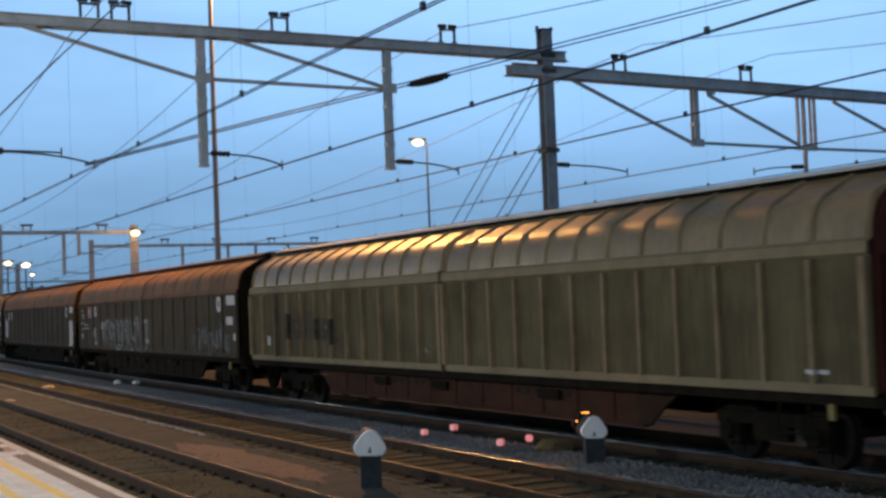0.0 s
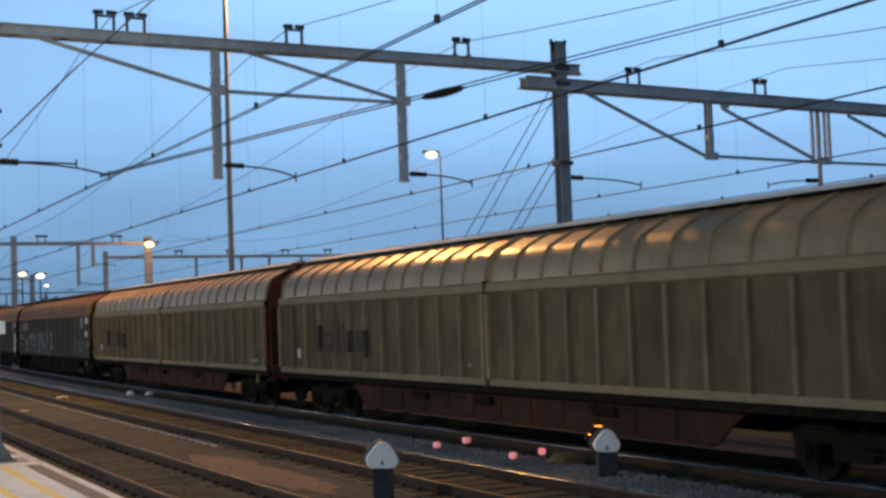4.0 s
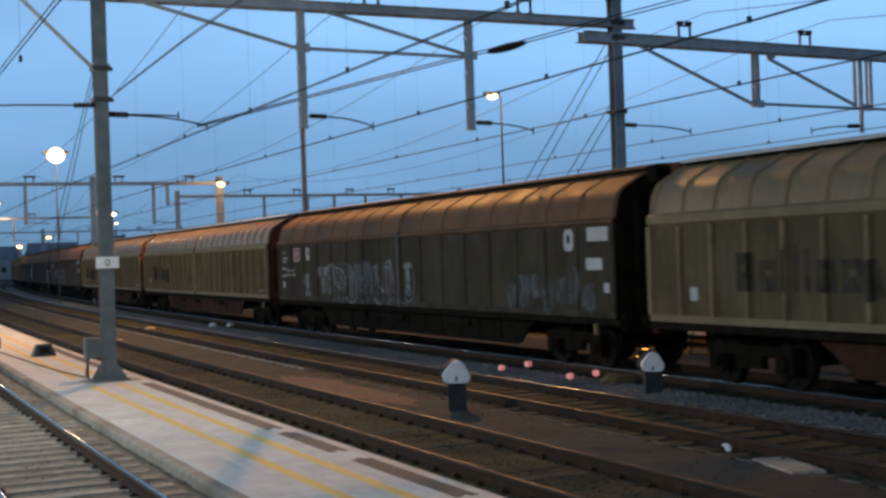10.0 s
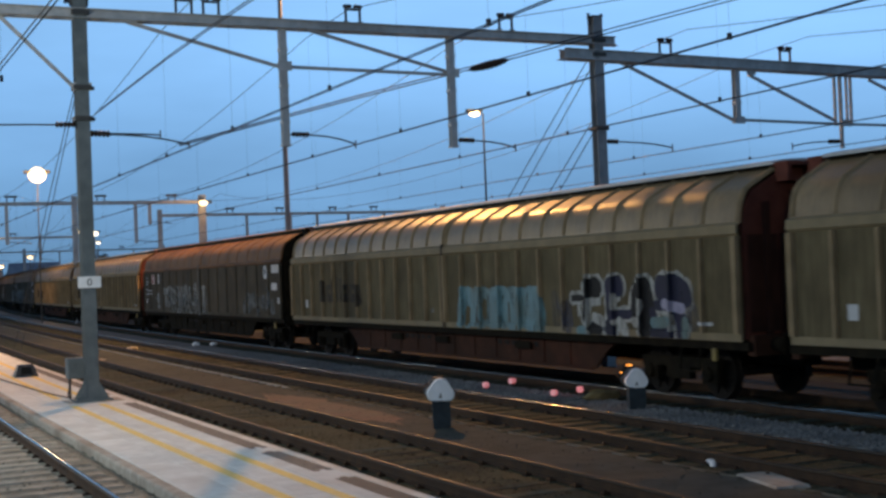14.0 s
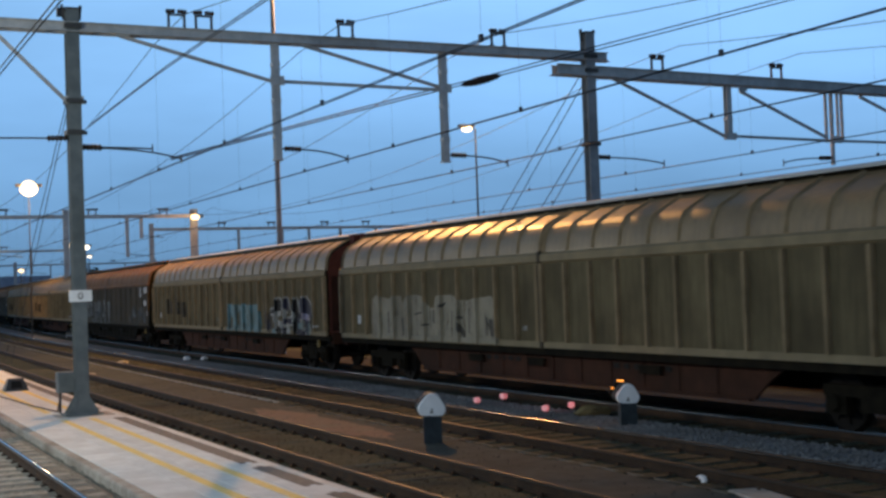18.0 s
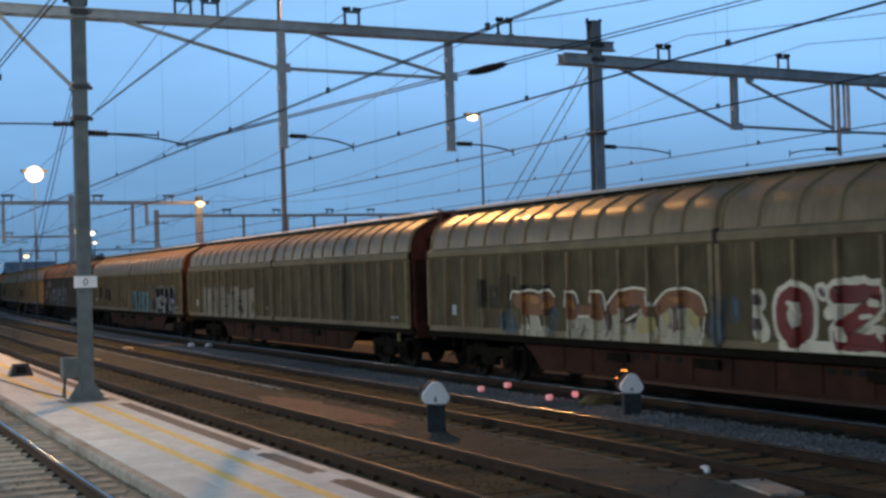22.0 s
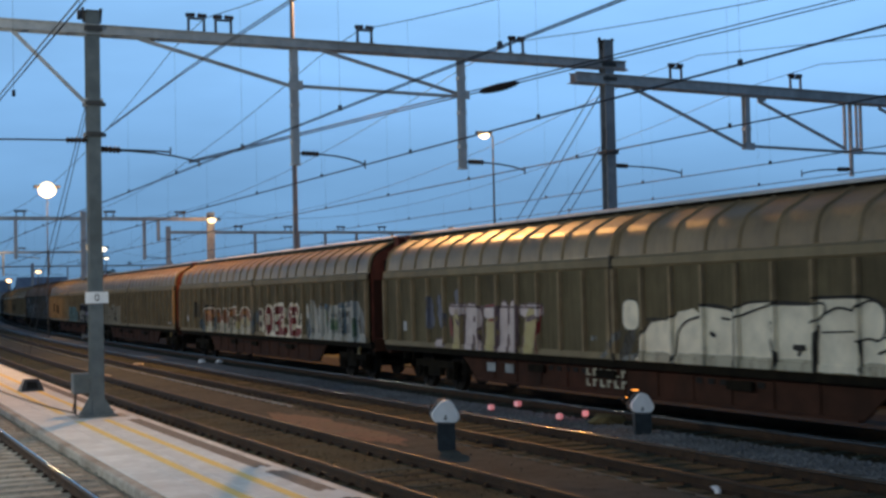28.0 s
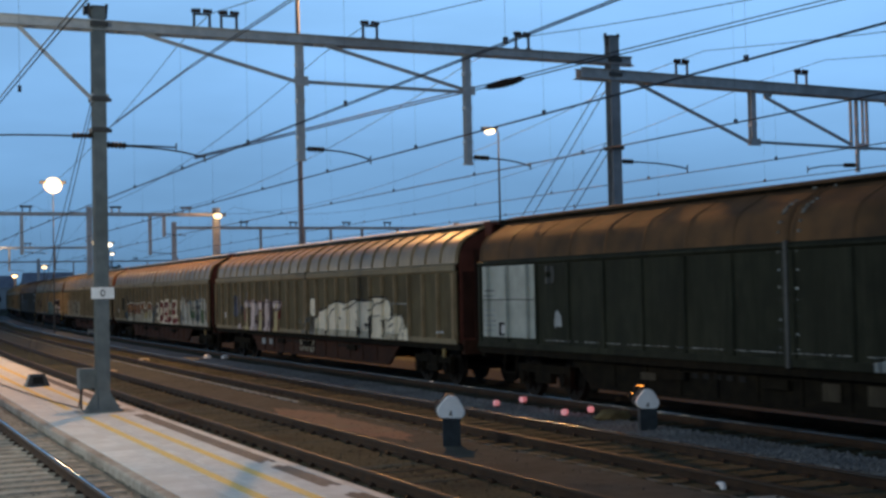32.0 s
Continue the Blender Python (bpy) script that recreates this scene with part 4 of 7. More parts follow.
def lump(name, label, category, material, x0, y, z, sx, sy, sz, seed, group=""):
    """A small rounded uneven object lying on the ground."""
    rnd = random.Random(seed)
    b = bmesh.new()
    p = at(x0, y, z)
    bmesh.ops.create_icosphere(b, subdivisions=2, radius=0.5)
    for v in b.verts:
        k = 0.82 + 0.36 * rnd.random()
        v.co = Vector((v.co.x * sx * k, v.co.y * sy * k, max(v.co.z * k, -0.25) * sz))
        v.co += p + Vector((0, 0, 0.25 * sz))
    return tagged(part(name, b, material, smooth=False), label, category, group)


for k, (x0, y, s) in enumerate(((13.14, 25.0, 0.13), (14.02, 25.4, 0.155), (13.27, 22.3, 0.145), (14.0, 22.5, 0.16))):
    mk = thing("track_marker", "small pink plastic marker cap on the gravel, with an added glow", "marker", "pink marker caps")
    b = bmesh.new()
    m = along(x0, y, -0.14, 20 * k)
    box(b, -s / 2, s / 2, -s / 2.4, s / 2.4, 0.05, 0.165, m)
    bmesh.ops.bevel(b, geom=b.edges[:], offset=0.020, segments=2, affect="EDGES")
    part("cap", b, M_PINK, mk)
    b = bmesh.new()
    box(b, -s / 3, s / 3, -s / 4, s / 4, 0.0, 0.052, m)
    part("foot", b, M_DARKSTEEL, mk)
lump("cable_cover", "dull olive domed cable cover on the gravel", "cover", M_COVER, 13.75, 21.3, -0.14, 0.75, 0.5, 0.28, 3)
lump("scrap", "crumpled white plastic scrap on the ballast", "litter", M_WHITE, 10.45, 13.6, -0.16, 0.19, 0.15, 0.10, 4, "litter")
lump("scrap", "crumpled white plastic scrap on the ballast", "litter", M_WHITE, 10.38, 13.48, -0.17, 0.10, 0.10, 0.09, 5, "litter")
lump("scrap", "white scrap lying beside the track", "litter", M_WHITE, 13.55, 51.7, -0.14, 0.30, 0.35, 0.2, 6, "litter")
lump("scrap", "white scrap lying beside the track", "litter", M_WHITE, 14.1, 51.0, -0.14, 0.30, 0.35, 0.2, 7, "litter")
lump("scrap", "pale board scrap lying beside the track", "litter", M_PCREAM, 11.1, 52.2, -0.16, 0.45, 0.6, 0.16, 8, "litter")
lump("scrap", "pale scrap lying beside the rail", "litter", M_CONCRETE, 8.75, 46.0, -0.2, 0.35, 0.5, 0.14, 12, "litter")
sl = thing("concrete_slab", "pale concrete slab lying between two tracks", "slab")
b = bmesh.new()
box(b, -0.22, 0.22, -0.54, 0.54, GZ - 0.03, -0.125, along(10.16, 12.08, 0, -14))
bmesh.ops.bevel(b, geom=b.edges[:], offset=0.02, segments=1, affect="EDGES")
part("slab", b, M_KERB, sl)
# the dwarf signal's red glow on the dirt, put into a patch's colour
b = bmesh.new()
rnd = random.Random(8)
rim = []
for k in range(40):
    a = k * math.tau / 40
    rim.append(b.verts.new(at(9.20 + 0.52 * math.cos(a) * (0.8 + 0.4 * rnd.random()), 24.4 + 3.6 * math.sin(a) * (0.85 + 0.3 * rnd.random()), -0.146)))
b.faces.new(rim)
tagged(part("rust_stain", b, mat("red_lit_dirt", (0.098, 0.066, 0.052), (0.13, 0.088, 0.07), 3.0, 0.95, 0, 0.3, 24, (0.095, 0.088, 0.07), 1.6, 0.8, worn=0.30)), "dirt between two tracks with the signal's red glow painted in", "dirt", kind="structure")

# on the path: cabinet, detector box and cable
cab = thing("mast_cabinet", "light grey cabinet fixed beside the mast", "cabinet")
m = pose(5.56, 29.75, 0, 0, 0, 0)
b = bmesh.new()
box(b, -0.26, 0.26, -0.16, 0.16, 0.40, 0.86, m)
bmesh.ops.bevel(b, geom=b.edges[:], offset=0.015, segments=1, affect="EDGES")
body = part("body", b, M_MAST, cab)
b = bmesh.new()
box(b, -0.22, 0.22, -0.172, -0.163, 0.44, 0.82, m)
part("door", b, M_MAST, body, "flat grey cabinet door")
for s in (-0.2, 0.2):
    b = bmesh.new()
    bar(b, m @ Vector((s, 0, PZ)), m @ Vector((s, 0, 0.41)), 0.05)
    part("leg", b, M_DARKSTEEL, cab)
db = thing("detector_box", "dark wedge-shaped steel box standing on the path", "box")
b = bmesh.new()
p = at(5.27, 38.4, PZ + 0.014)
lo = [b.verts.new(p + Vector(v)) for v in ((-0.33, -0.25, 0), (0.33, -0.25, 0), (0.33, 0.25, 0), (-0.33, 0.25, 0))]
hi = [b.verts.new(p + Vector(v)) for v in ((-0.20, -0.14, 0.34), (0.20, -0.14, 0.34), (0.20, 0.14, 0.34), (-0.20, 0.14, 0.34))]
for k in range(4):
    b.faces.new((lo[k], lo[(k + 1) % 4], hi[(k + 1) % 4], hi[k]))
b.faces.new(hi), b.faces.new(lo[::-1])
case = part("case", b, M_DARKSTEEL, db)
b = bmesh.new()
v = [b.verts.new(p + Vector(q)) for q in ((-0.16, -0.230, 0.07), (0.16, -0.230, 0.07), (0.13, -0.165, 0.27), (-0.13, -0.165, 0.27))]
v2 = [b.verts.new(q.co + Vector((0, -0.02, 0.004))) for q in v]
b.faces.new(v2)
for k in range(4):
    b.faces.new((v[k], v[(k + 1) % 4], v2[(k + 1) % 4], v2[k]))
part("front_panel", b, M_BLACK, case, "dull dark front panel")
cb = thing("cable", "dusty brown cable lying across the path to the cabinet", "cable")
b = bmesh.new()
tube(b, [at(4.3, 42.0, PZ + 0.04), at(4.45, 39.0, PZ + 0.04), at(4.62, 35.5, PZ + 0.04), at(4.80, 32.5, PZ + 0.04), at(4.98, 30.6, PZ + 0.04), at(5.08, 29.9, PZ + 0.04), (5.30, 29.7, 0.06), (5.40, 29.75, 0.42)], 0.016, 6)
part("sheath", b, M_CABLE, cb, smooth=True)
pg = thing("cable_peg", "small dark peg with the cable on the path", "peg")
b = bmesh.new()
tube(b, [at(4.55, 43.5, PZ), at(4.55, 43.5, PZ + 0.35)], 0.05, 6)
part("peg", b, M_DARKSTEEL, pg)

# ---- skyline ----
rnd = random.Random(11)
verts, faces = [], []
for k in range(9000):
    x = rnd.uniform(10, 330)
    y = 380 + rnd.uniform(-18, 18) + 0.1 * x
    top = 8.5 + 2.0 * math.sin(x * 0.09) + 1.3 * math.sin(x * 0.31 + 2)
    z = rnd.random() ** 0.75 * top
    s = rnd.uniform(0.4, 1.0)
    a, t = rnd.uniform(0, math.pi), rnd.uniform(-0.8, 0.8)
    u = Vector((math.cos(a), math.sin(a), 0)) * s
    w = Vector((-math.sin(a) * math.sin(t), math.cos(a) * math.sin(t), math.cos(t))) * s
    c = Vector((x, y, z))
    n = len(verts)
    verts += [c - u, c - w * 0.7, c + u, c + w]
    faces.append((n, n + 1, n + 2, n + 3))
me = bpy.data.meshes.new("far_woods")
me.from_pydata([tuple(v) for v in verts], [], faces)
me.materials.append(M_LEAF)
tagged(new("far_woods", me), "dark belt of trees on the horizon", "trees", kind="stuff")


def far_house(x, y, w, d, h, roof):
    f = thing("house", "small distant house with a pitched roof paled for haze", "house", "distant houses")
    b = bmesh.new()
    box(b, x - w / 2, x + w / 2, y - d / 2, y + d / 2, GZ, h)
    part("wall", b, M_WALLFAR, f)
    b = bmesh.new()
    p0 = [b.verts.new((x - w / 2 - 0.3, y + s * (d / 2 + 0.3), h)) for s in (-1, 1)] + [b.verts.new((x - w / 2 - 0.3, y, h + roof))]
    p1 = [b.verts.new((x + w / 2 + 0.3, y + s * (d / 2 + 0.3), h)) for s in (-1, 1)] + [b.verts.new((x + w / 2 + 0.3, y, h + roof))]
    b.faces.new(p0), b.faces.new(p1[::-1])
    for i, j in ((0, 2), (2, 1), (1, 0)):
        b.faces.new((p0[i], p0[j], p1[j], p1[i]))
    part("roof", b, M_ROOFFAR, f, "pitched roof paled for haze")
    for k in range(3):
        for z in (1.6, 4.2):
            if z + 1 < h:
                b = bmesh.new()
                cx = x - w / 3 + k * w / 3
                box(b, cx - 0.55, cx + 0.55, y - d / 2 - 0.06, y - d / 2 + 0.02, z, z + 1.3)
                part("window", b, M_GLASS, f)


for x, y, w, h in ((30, 352, 11, 5.6), (43, 356, 9, 5.2), (55, 350, 12, 5.8), (70, 355, 10, 5.4), (90, 358, 14, 6.0), (112, 352, 10, 5.4)):
    far_house(x, y, w, 8, h, 3.2)

# ---- pieces: sleepers, slabs, bricks and stones ----


def sleepers(tag, x0, ya, yb, material, length, wide, top, label):
    b = bmesh.new()
    box(b, -length / 2, length / 2, -wide / 2, wide / 2, -0.21, top)
    bmesh.ops.bevel(b, geom=[e for e in b.edges if e.verts[0].co.z > -0.2 and e.verts[1].co.z > -0.2], offset=0.022, segments=1, affect="EDGES")
    me = mesh_of("sleeper", b, material)
    rnd = random.Random(len(tag))
    y, n = ya, 0
    while y < yb:
        ob = new("sleeper", me)
        ob.parent = tracks[tag]
        ob.matrix_basis = along(x0 + rnd.uniform(-0.03, 0.03), y, rnd.uniform(-0.012, 0.004), rnd.uniform(-0.8, 0.8))
        if n == 0:
            tagged(ob, label)
        y += 0.6
        n += 1
    b = bmesh.new()
    while y < 150:
        box(b, -length / 2, length / 2, -wide / 2, wide / 2, -0.21, top, along(x0, y))
        y += 0.6
    part("far_sleepers", b, material, tracks[tag], "row of sleepers further down the track", kind="stuff")


sleepers("near", 2.42, 7.0, 62.0, M_CONCRETE, 2.5, 0.30, -0.145, "pale concrete sleeper")
sleepers("second", 7.50, 9.0, 52.0, M_WOODSL, 2.6, 0.25, -0.158, "dark weathered sleeper")
sleepers("third", 11.22, 7.0, 55.0, M_GREYSL, 2.6, 0.25, -0.140, "dark weathered sleeper")
sleepers("train", 15.40, 9.0, 45.0, M_WOODSL, 2.6, 0.25, -0.150, "dark weathered sleeper")

# rail clips on the nearer sleepers
for tag, x0, ya, yb in (("near", 2.42, 7.0, 50.0), ("third", 11.22, 7.0, 40.0), ("second", 7.50, 9.0, 40.0)):
    b = bmesh.new()
    y = ya
    while y < yb:
        for sx in (-0.7535, 0.7535):
            for e in (-1, 1):
                m = along(x0 + sx + e * 0.105, y)
                box(b, -0.045, 0.045, -0.045, 0.045, -0.165, -0.128, m)
                box(b, -0.018, 0.018, -0.018, 0.018, -0.128, -0.108, m)
        y += 0.6
    part("rail_clips", b, M_RAIL, tracks[tag], "rusty rail clips and bolts on the sleepers", kind="stuff")

slab_mesh = []
for k, (wd, ln) in enumerate(((0.514, 0.786),)):
    b = bmesh.new()
    box(b, -wd / 2, wd / 2, -ln / 2, ln / 2, PZ - 0.04, PZ + 0.012)
    bmesh.ops.bevel(b, geom=[e for e in b.edges if e.verts[0].co.z > PZ and e.verts[1].co.z > PZ], offset=0.006, segments=1, affect="EDGES")
    slab_mesh.append(mesh_of("slab", b, M_TILE))
rnd = random.Random(21)
row, y = 0, 9.0
while y < 64:
    for k in range(4):
        ob = new("slab", slab_mesh[0])
        ob.parent = path
        ob.matrix_basis = along(4.03 + 0.26 + 0.5225 * k, y + (0.4 if k % 2 else 0.0), rnd.uniform(-0.002, 0.002), rnd.uniform(-0.25, 0.25))
    y += 0.80
b = bmesh.new()
while y < 140:
    for k in range(4):
        box(b, -0.257, 0.257, -0.393, 0.393, PZ - 0.04, PZ + 0.011, along(4.29 + 0.5225 * k, y))
    y += 0.80
part("far_slabs", b, M_TILE, path, "rows of pale slabs further down the path", kind="stuff")
for ya, yb in ((12.2, 15.0), (15.95, 18.0), (18.7, 27.6), (30.2, 44.0)):
    b = bmesh.new()
    y = ya
    while y < yb:
        for k in range(3):
            box(b, -0.042, 0.042, -0.095, 0.095, PZ, PZ + 0.0165 + rnd.uniform(-0.001, 0.002), along(5.86 + 0.09 * k, y + (0.1 if k == 1 else 0)))
        y += 0.2
    part("clinker_band", b, M_BROWNBRICK, path, "band of brown clinker bricks", kind="stuff")


def stones(name, count, xa, xb, ya, yb, z, size, material, label, seed):
    """Loose stones strewn over a bed, as small uneven octahedra."""
    rnd = random.Random(seed)
    verts, faces = [], []
    for _ in range(count):
        y = ya + (yb - ya) * rnd.random() ** 1.5
        p = at(rnd.uniform(xa, xb), y, z + rnd.uniform(-0.01, 0.012))
        s = size * rnd.uniform(0.6, 1.5)
        n = len(verts)
        for d in ((1, 0, 0), (0, 1, 0), (-1, 0, 0), (0, -1, 0), (0, 0, 0.8), (0, 0, -0.6)):
            verts.append((p.x + d[0] * s * rnd.uniform(0.6, 1.2) + rnd.uniform(-0.2, 0.2) * s, p.y + d[1] * s * rnd.uniform(0.6, 1.2) + rnd.uniform(-0.2, 0.2) * s, p.z + d[2] * s * rnd.uniform(0.6, 1.2)))
        for i in range(4):
            faces.append((n + i, n + (i + 1) % 4, n + 4))
            faces.append((n + (i + 1) % 4, n + i, n + 5))
    me = bpy.data.meshes.new(name)
    me.from_pydata(verts, [], faces)
    me.materials.append(material)
    return tagged(new(name, me), label, "gravel", kind="stuff")


stones("gravel", 9000, 12.75, 13.85, 8, 45, -0.13, 0.030, M_STONE, "loose grey stones on the gravel walkway", 1)
stones("gravel", 6000, 3.15, 3.9, 10, 45, -0.20, 0.030, M_NEARSTONE, "loose grey stones beside the kerb", 2)
for k, (xa, xb) in enumerate(((0.9, 4.0), (6.3, 8.4), (10.15, 12.7), (13.9, 17.0))):
    stones("gravel", 7000, xa, xb, 8, 42, -0.18, 0.028, M_NEARSTONE if k == 0 else M_PEBBLE, "loose dark ballast stones between the sleepers", 3 + k)
stones("gravel", 700, 8.45, 10.0, 8, 40, -0.150, 0.015, M_DIRT, "small stones scattered on the trodden dirt", 9)

# ---- the freight train ----
HW, GAP = 1.44, 1.2
SILL, BANDTOP = 1.13, 3.10
LONG, SHORT = 11.45, 10.97  # half lengths of the brown and of the dark wagons
ROOF = ((1.40, 3.10), (1.385, 3.26), (1.35, 3.42), (1.285, 3.56), (1.25, 3.604), (1.215, 3.641), (1.17, 3.677), (1.10, 3.72), (1.0, 3.773), (0.60, 3.99))


def roof_line(grow=0.0):
    """The cross-section of one half roof from the eave band to the ridge, for the side at -x."""
    return [(-x - grow * 0.75, z + grow * 0.65) for x, z in ROOF]


def ribs_of(dark):
    """Where the wall ribs stand along the wagon, with half width and depth."""
    half, bays = (SHORT, 8) if dark else (LONG, 12)
    out = []
    for y0, y1 in ((0.015, half), (-half, -0.015)):
        for k in range(bays + 1):
            wd = (0.05 if dark else 0.04) if k not in (0, bays) else 0.07
            out.append((y0 + 0.08 + (y1 - y0 - 0.16) * k / bays, wd, 0.035 if dark else 0.085))
    return out


def shell(bm, prof, y0, y1, thick=0.03):
    """A bent sheet between two stations, with thickness."""
    inner = [(a + thick, z - thick * 0.3) for a, z in prof]
    rings = []
    for y in (y0, y1):
        rings.append([bm.verts.new((a, y, z)) for a, z in prof] + [bm.verts.new((a, y, z)) for a, z in inner[::-1]])
    n = len(rings[0])
    for k in range(n):
        bm.faces.new((rings[0][k], rings[0][(k + 1) % n], rings[1][(k + 1) % n], rings[1][k]))
    for r in rings:
        for k in range(len(prof) - 1):
            bm.faces.new((r[k], r[k + 1], r[n - 2 - k], r[n - 1 - k]))


def flip(bm):
    for v in bm.verts:
        v.co.x = -v.co.x
    bmesh.ops.reverse_faces(bm, faces=bm.faces[:])


def bogie(owner, yc):
    b = bmesh.new()
    for s in (-1, 1):
        for e in (-1, 1):
            box(b, s * 1.02 - 0.05, s * 1.02 + 0.05, yc + e * 0.9 - 0.22, yc + e * 0.9 + 0.22, 0.28, 0.66)
        box(b, s * 1.02 - 0.06, s * 1.02 + 0.06, yc - 1.15, yc + 1.15, 0.56, 0.74)
        box(b, s * 1.02 - 0.07, s * 1.02 + 0.07, yc - 0.36, yc + 0.36, 0.34, 0.58)
    box(b, -1.0, 1.0, yc - 0.22, yc + 0.22, 0.50, 0.74)
    bg = part("bogie", b, M_UNDER, owner, "near-black cast bogie frame")
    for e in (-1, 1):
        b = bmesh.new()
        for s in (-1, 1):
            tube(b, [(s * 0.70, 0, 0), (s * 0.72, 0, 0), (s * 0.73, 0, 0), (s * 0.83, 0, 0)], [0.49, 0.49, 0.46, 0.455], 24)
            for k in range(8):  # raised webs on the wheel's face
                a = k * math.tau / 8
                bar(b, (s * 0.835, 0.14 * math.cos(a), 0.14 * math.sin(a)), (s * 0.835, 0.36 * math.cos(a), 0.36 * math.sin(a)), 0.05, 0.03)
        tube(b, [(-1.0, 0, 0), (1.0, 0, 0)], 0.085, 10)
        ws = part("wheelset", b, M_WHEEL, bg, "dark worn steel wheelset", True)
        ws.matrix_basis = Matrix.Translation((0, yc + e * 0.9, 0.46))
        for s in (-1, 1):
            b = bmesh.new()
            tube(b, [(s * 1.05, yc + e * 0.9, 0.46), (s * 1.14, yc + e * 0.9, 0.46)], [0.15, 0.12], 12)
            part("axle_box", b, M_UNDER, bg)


def wagon(dark, greenish=False):
    w = thing("sliding_wall_wagon", "wagon", "freight wagon", "wagons of the freight train")
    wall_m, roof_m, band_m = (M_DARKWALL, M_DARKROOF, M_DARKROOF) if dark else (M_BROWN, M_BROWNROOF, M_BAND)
    if greenish:
        wall_m, roof_m, band_m = M_DGREENWALL, M_BLOTCHEDROOF, M_DGREENWALL
    HALF = SHORT if dark else LONG
    eave = 2.98 if dark else 2.88
    top = 3.10
    b = bmesh.new()
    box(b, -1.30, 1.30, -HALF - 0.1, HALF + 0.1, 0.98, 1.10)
    part("underframe", b, M_UNDER, w, "near-black underframe and floor")
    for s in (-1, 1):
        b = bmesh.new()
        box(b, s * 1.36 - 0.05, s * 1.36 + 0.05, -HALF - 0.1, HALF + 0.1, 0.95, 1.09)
        part("side_sill", b, M_UNDER, w, "near-black side sill")
    for s in (-1, 1):
        b = bmesh.new()
        prof = [(-7.25, 0.94), (7.25, 0.94), (6.85, 0.72), (6.45, 0.40), (-6.45, 0.40), (-6.85, 0.72)]
        v0 = [b.verts.new((s * 1.18 - 0.03, y, z)) for y, z in prof]
        v1 = [b.verts.new((s * 1.18 + 0.03, y, z)) for y, z in prof]
        b.faces.new(v0), b.faces.new(v1[::-1])
        for k in range(6):
            b.faces.new((v0[k], v0[(k + 1) % 6], v1[(k + 1) % 6], v1[k]))
        for k in range(-5, 6):
            box(b, s * 1.215 - 0.02, s * 1.215 + 0.02, k * 1.1 - 0.03, k * 1.1 + 0.03, 0.43, 0.93)
        box(b, s * 1.22 - 0.05, s * 1.22 + 0.05, -6.4, 6.4, 0.37, 0.42)
        part("side_girder", b, M_UNDER if dark else M_REDBROWN, w, "near-black side girder" if dark else "oxide red side girder")
    for yb in (3.2, -2.4):
        for k in range(6):
            b = bmesh.new()
            box(b, -1.226, -1.212, yb - 0.34 * k - 0.09, yb - 0.34 * k + 0.09, 0.76, 0.86)
            part("girder_slot", b, M_BLACK, w, "dark slot in the girder" if k == 0 else "")
    for k, yb in enumerate((-3.6, 0.6, 3.4)):
        b = bmesh.new()
        box(b, -1.30, -1.24, yb - 0.34, yb + 0.34, 0.70, 0.86)
        part("data_plate", b, M_UNDER, w, "small dark stencilled plate")
    b = bmesh.new()
    tube(b, [(-0.6, -2.4, 0.70), (-0.6, -1.2, 0.70)], 0.2, 12)
    part("brake_cylinder", b, M_UNDER, w, smooth=True)
    # added black members that block the lit ground showing through below
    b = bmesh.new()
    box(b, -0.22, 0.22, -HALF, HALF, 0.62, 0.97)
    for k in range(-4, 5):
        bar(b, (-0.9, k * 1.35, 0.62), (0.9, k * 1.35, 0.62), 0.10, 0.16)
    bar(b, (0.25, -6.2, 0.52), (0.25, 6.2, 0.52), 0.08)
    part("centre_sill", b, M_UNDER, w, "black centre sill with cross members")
    for e in (-1, 1):
        bogie(w, e * (HALF - 2.35))
        b = bmesh.new()
        face = [(-HW + 0.09, SILL), (-HW + 0.09, BANDTOP)] + [(a + 0.06, z - 0.05) for a, z in roof_line()] + [(-0.4, 4.06), (0.4, 4.06)] + [(-a - 0.06, z - 0.05) for a, z in roof_line()[::-1]] + [(HW - 0.09, BANDTOP), (HW - 0.09, SILL)]
        v0 = [b.verts.new((a, e * (HALF - 0.06), z)) for a, z in face]
        v1 = [b.verts.new((a, e * (HALF + 0.02), z)) for a, z in face]
        b.faces.new(v0), b.faces.new(v1[::-1])
        for k in range(len(face)):
            b.faces.new((v0[k], v0[(k + 1) % len(face)], v1[(k + 1) % len(face)], v1[k]))
        end = part("end_wall", b, M_UNDER if dark else M_ENDRED, w, "sooty black end wall" if dark else "oxide red end wall")
        for xr in (-0.9, -0.3, 0.3, 0.9):
            b = bmesh.new()
            box(b, xr - 0.06, xr + 0.06, e * (HALF + 0.05) - 0.04, e * (HALF + 0.05) + 0.04, SILL, 3.70 - abs(xr) * 0.3)
            # posts of the brown wagons take the painted shade too
            part("end_post", b, M_UNDER if dark else M_ENDSHADED, end)
        b = bmesh.new()
        for lo, hi in ((-0.64, -0.56), (-0.04, 0.04), (0.56, 0.64)):
            box(b, lo, hi, e * (HALF + 0.19) - 0.16, e * (HALF + 0.19) + 0.16, 3.80, 4.02)
        box(b, -0.66, 0.66, e * (HALF + 0.19) - 0.17, e * (HALF + 0.19) + 0.17, 4.02, 4.09)
        box(b, -0.64, 0.64, e * (HALF + 0.19) - 0.16, e * (HALF + 0.19) + 0.16, 3.76, 3.80)
        part("gable_header", b, M_UNDER if dark else M_ENDRED, end, "boxed header over the end wall")
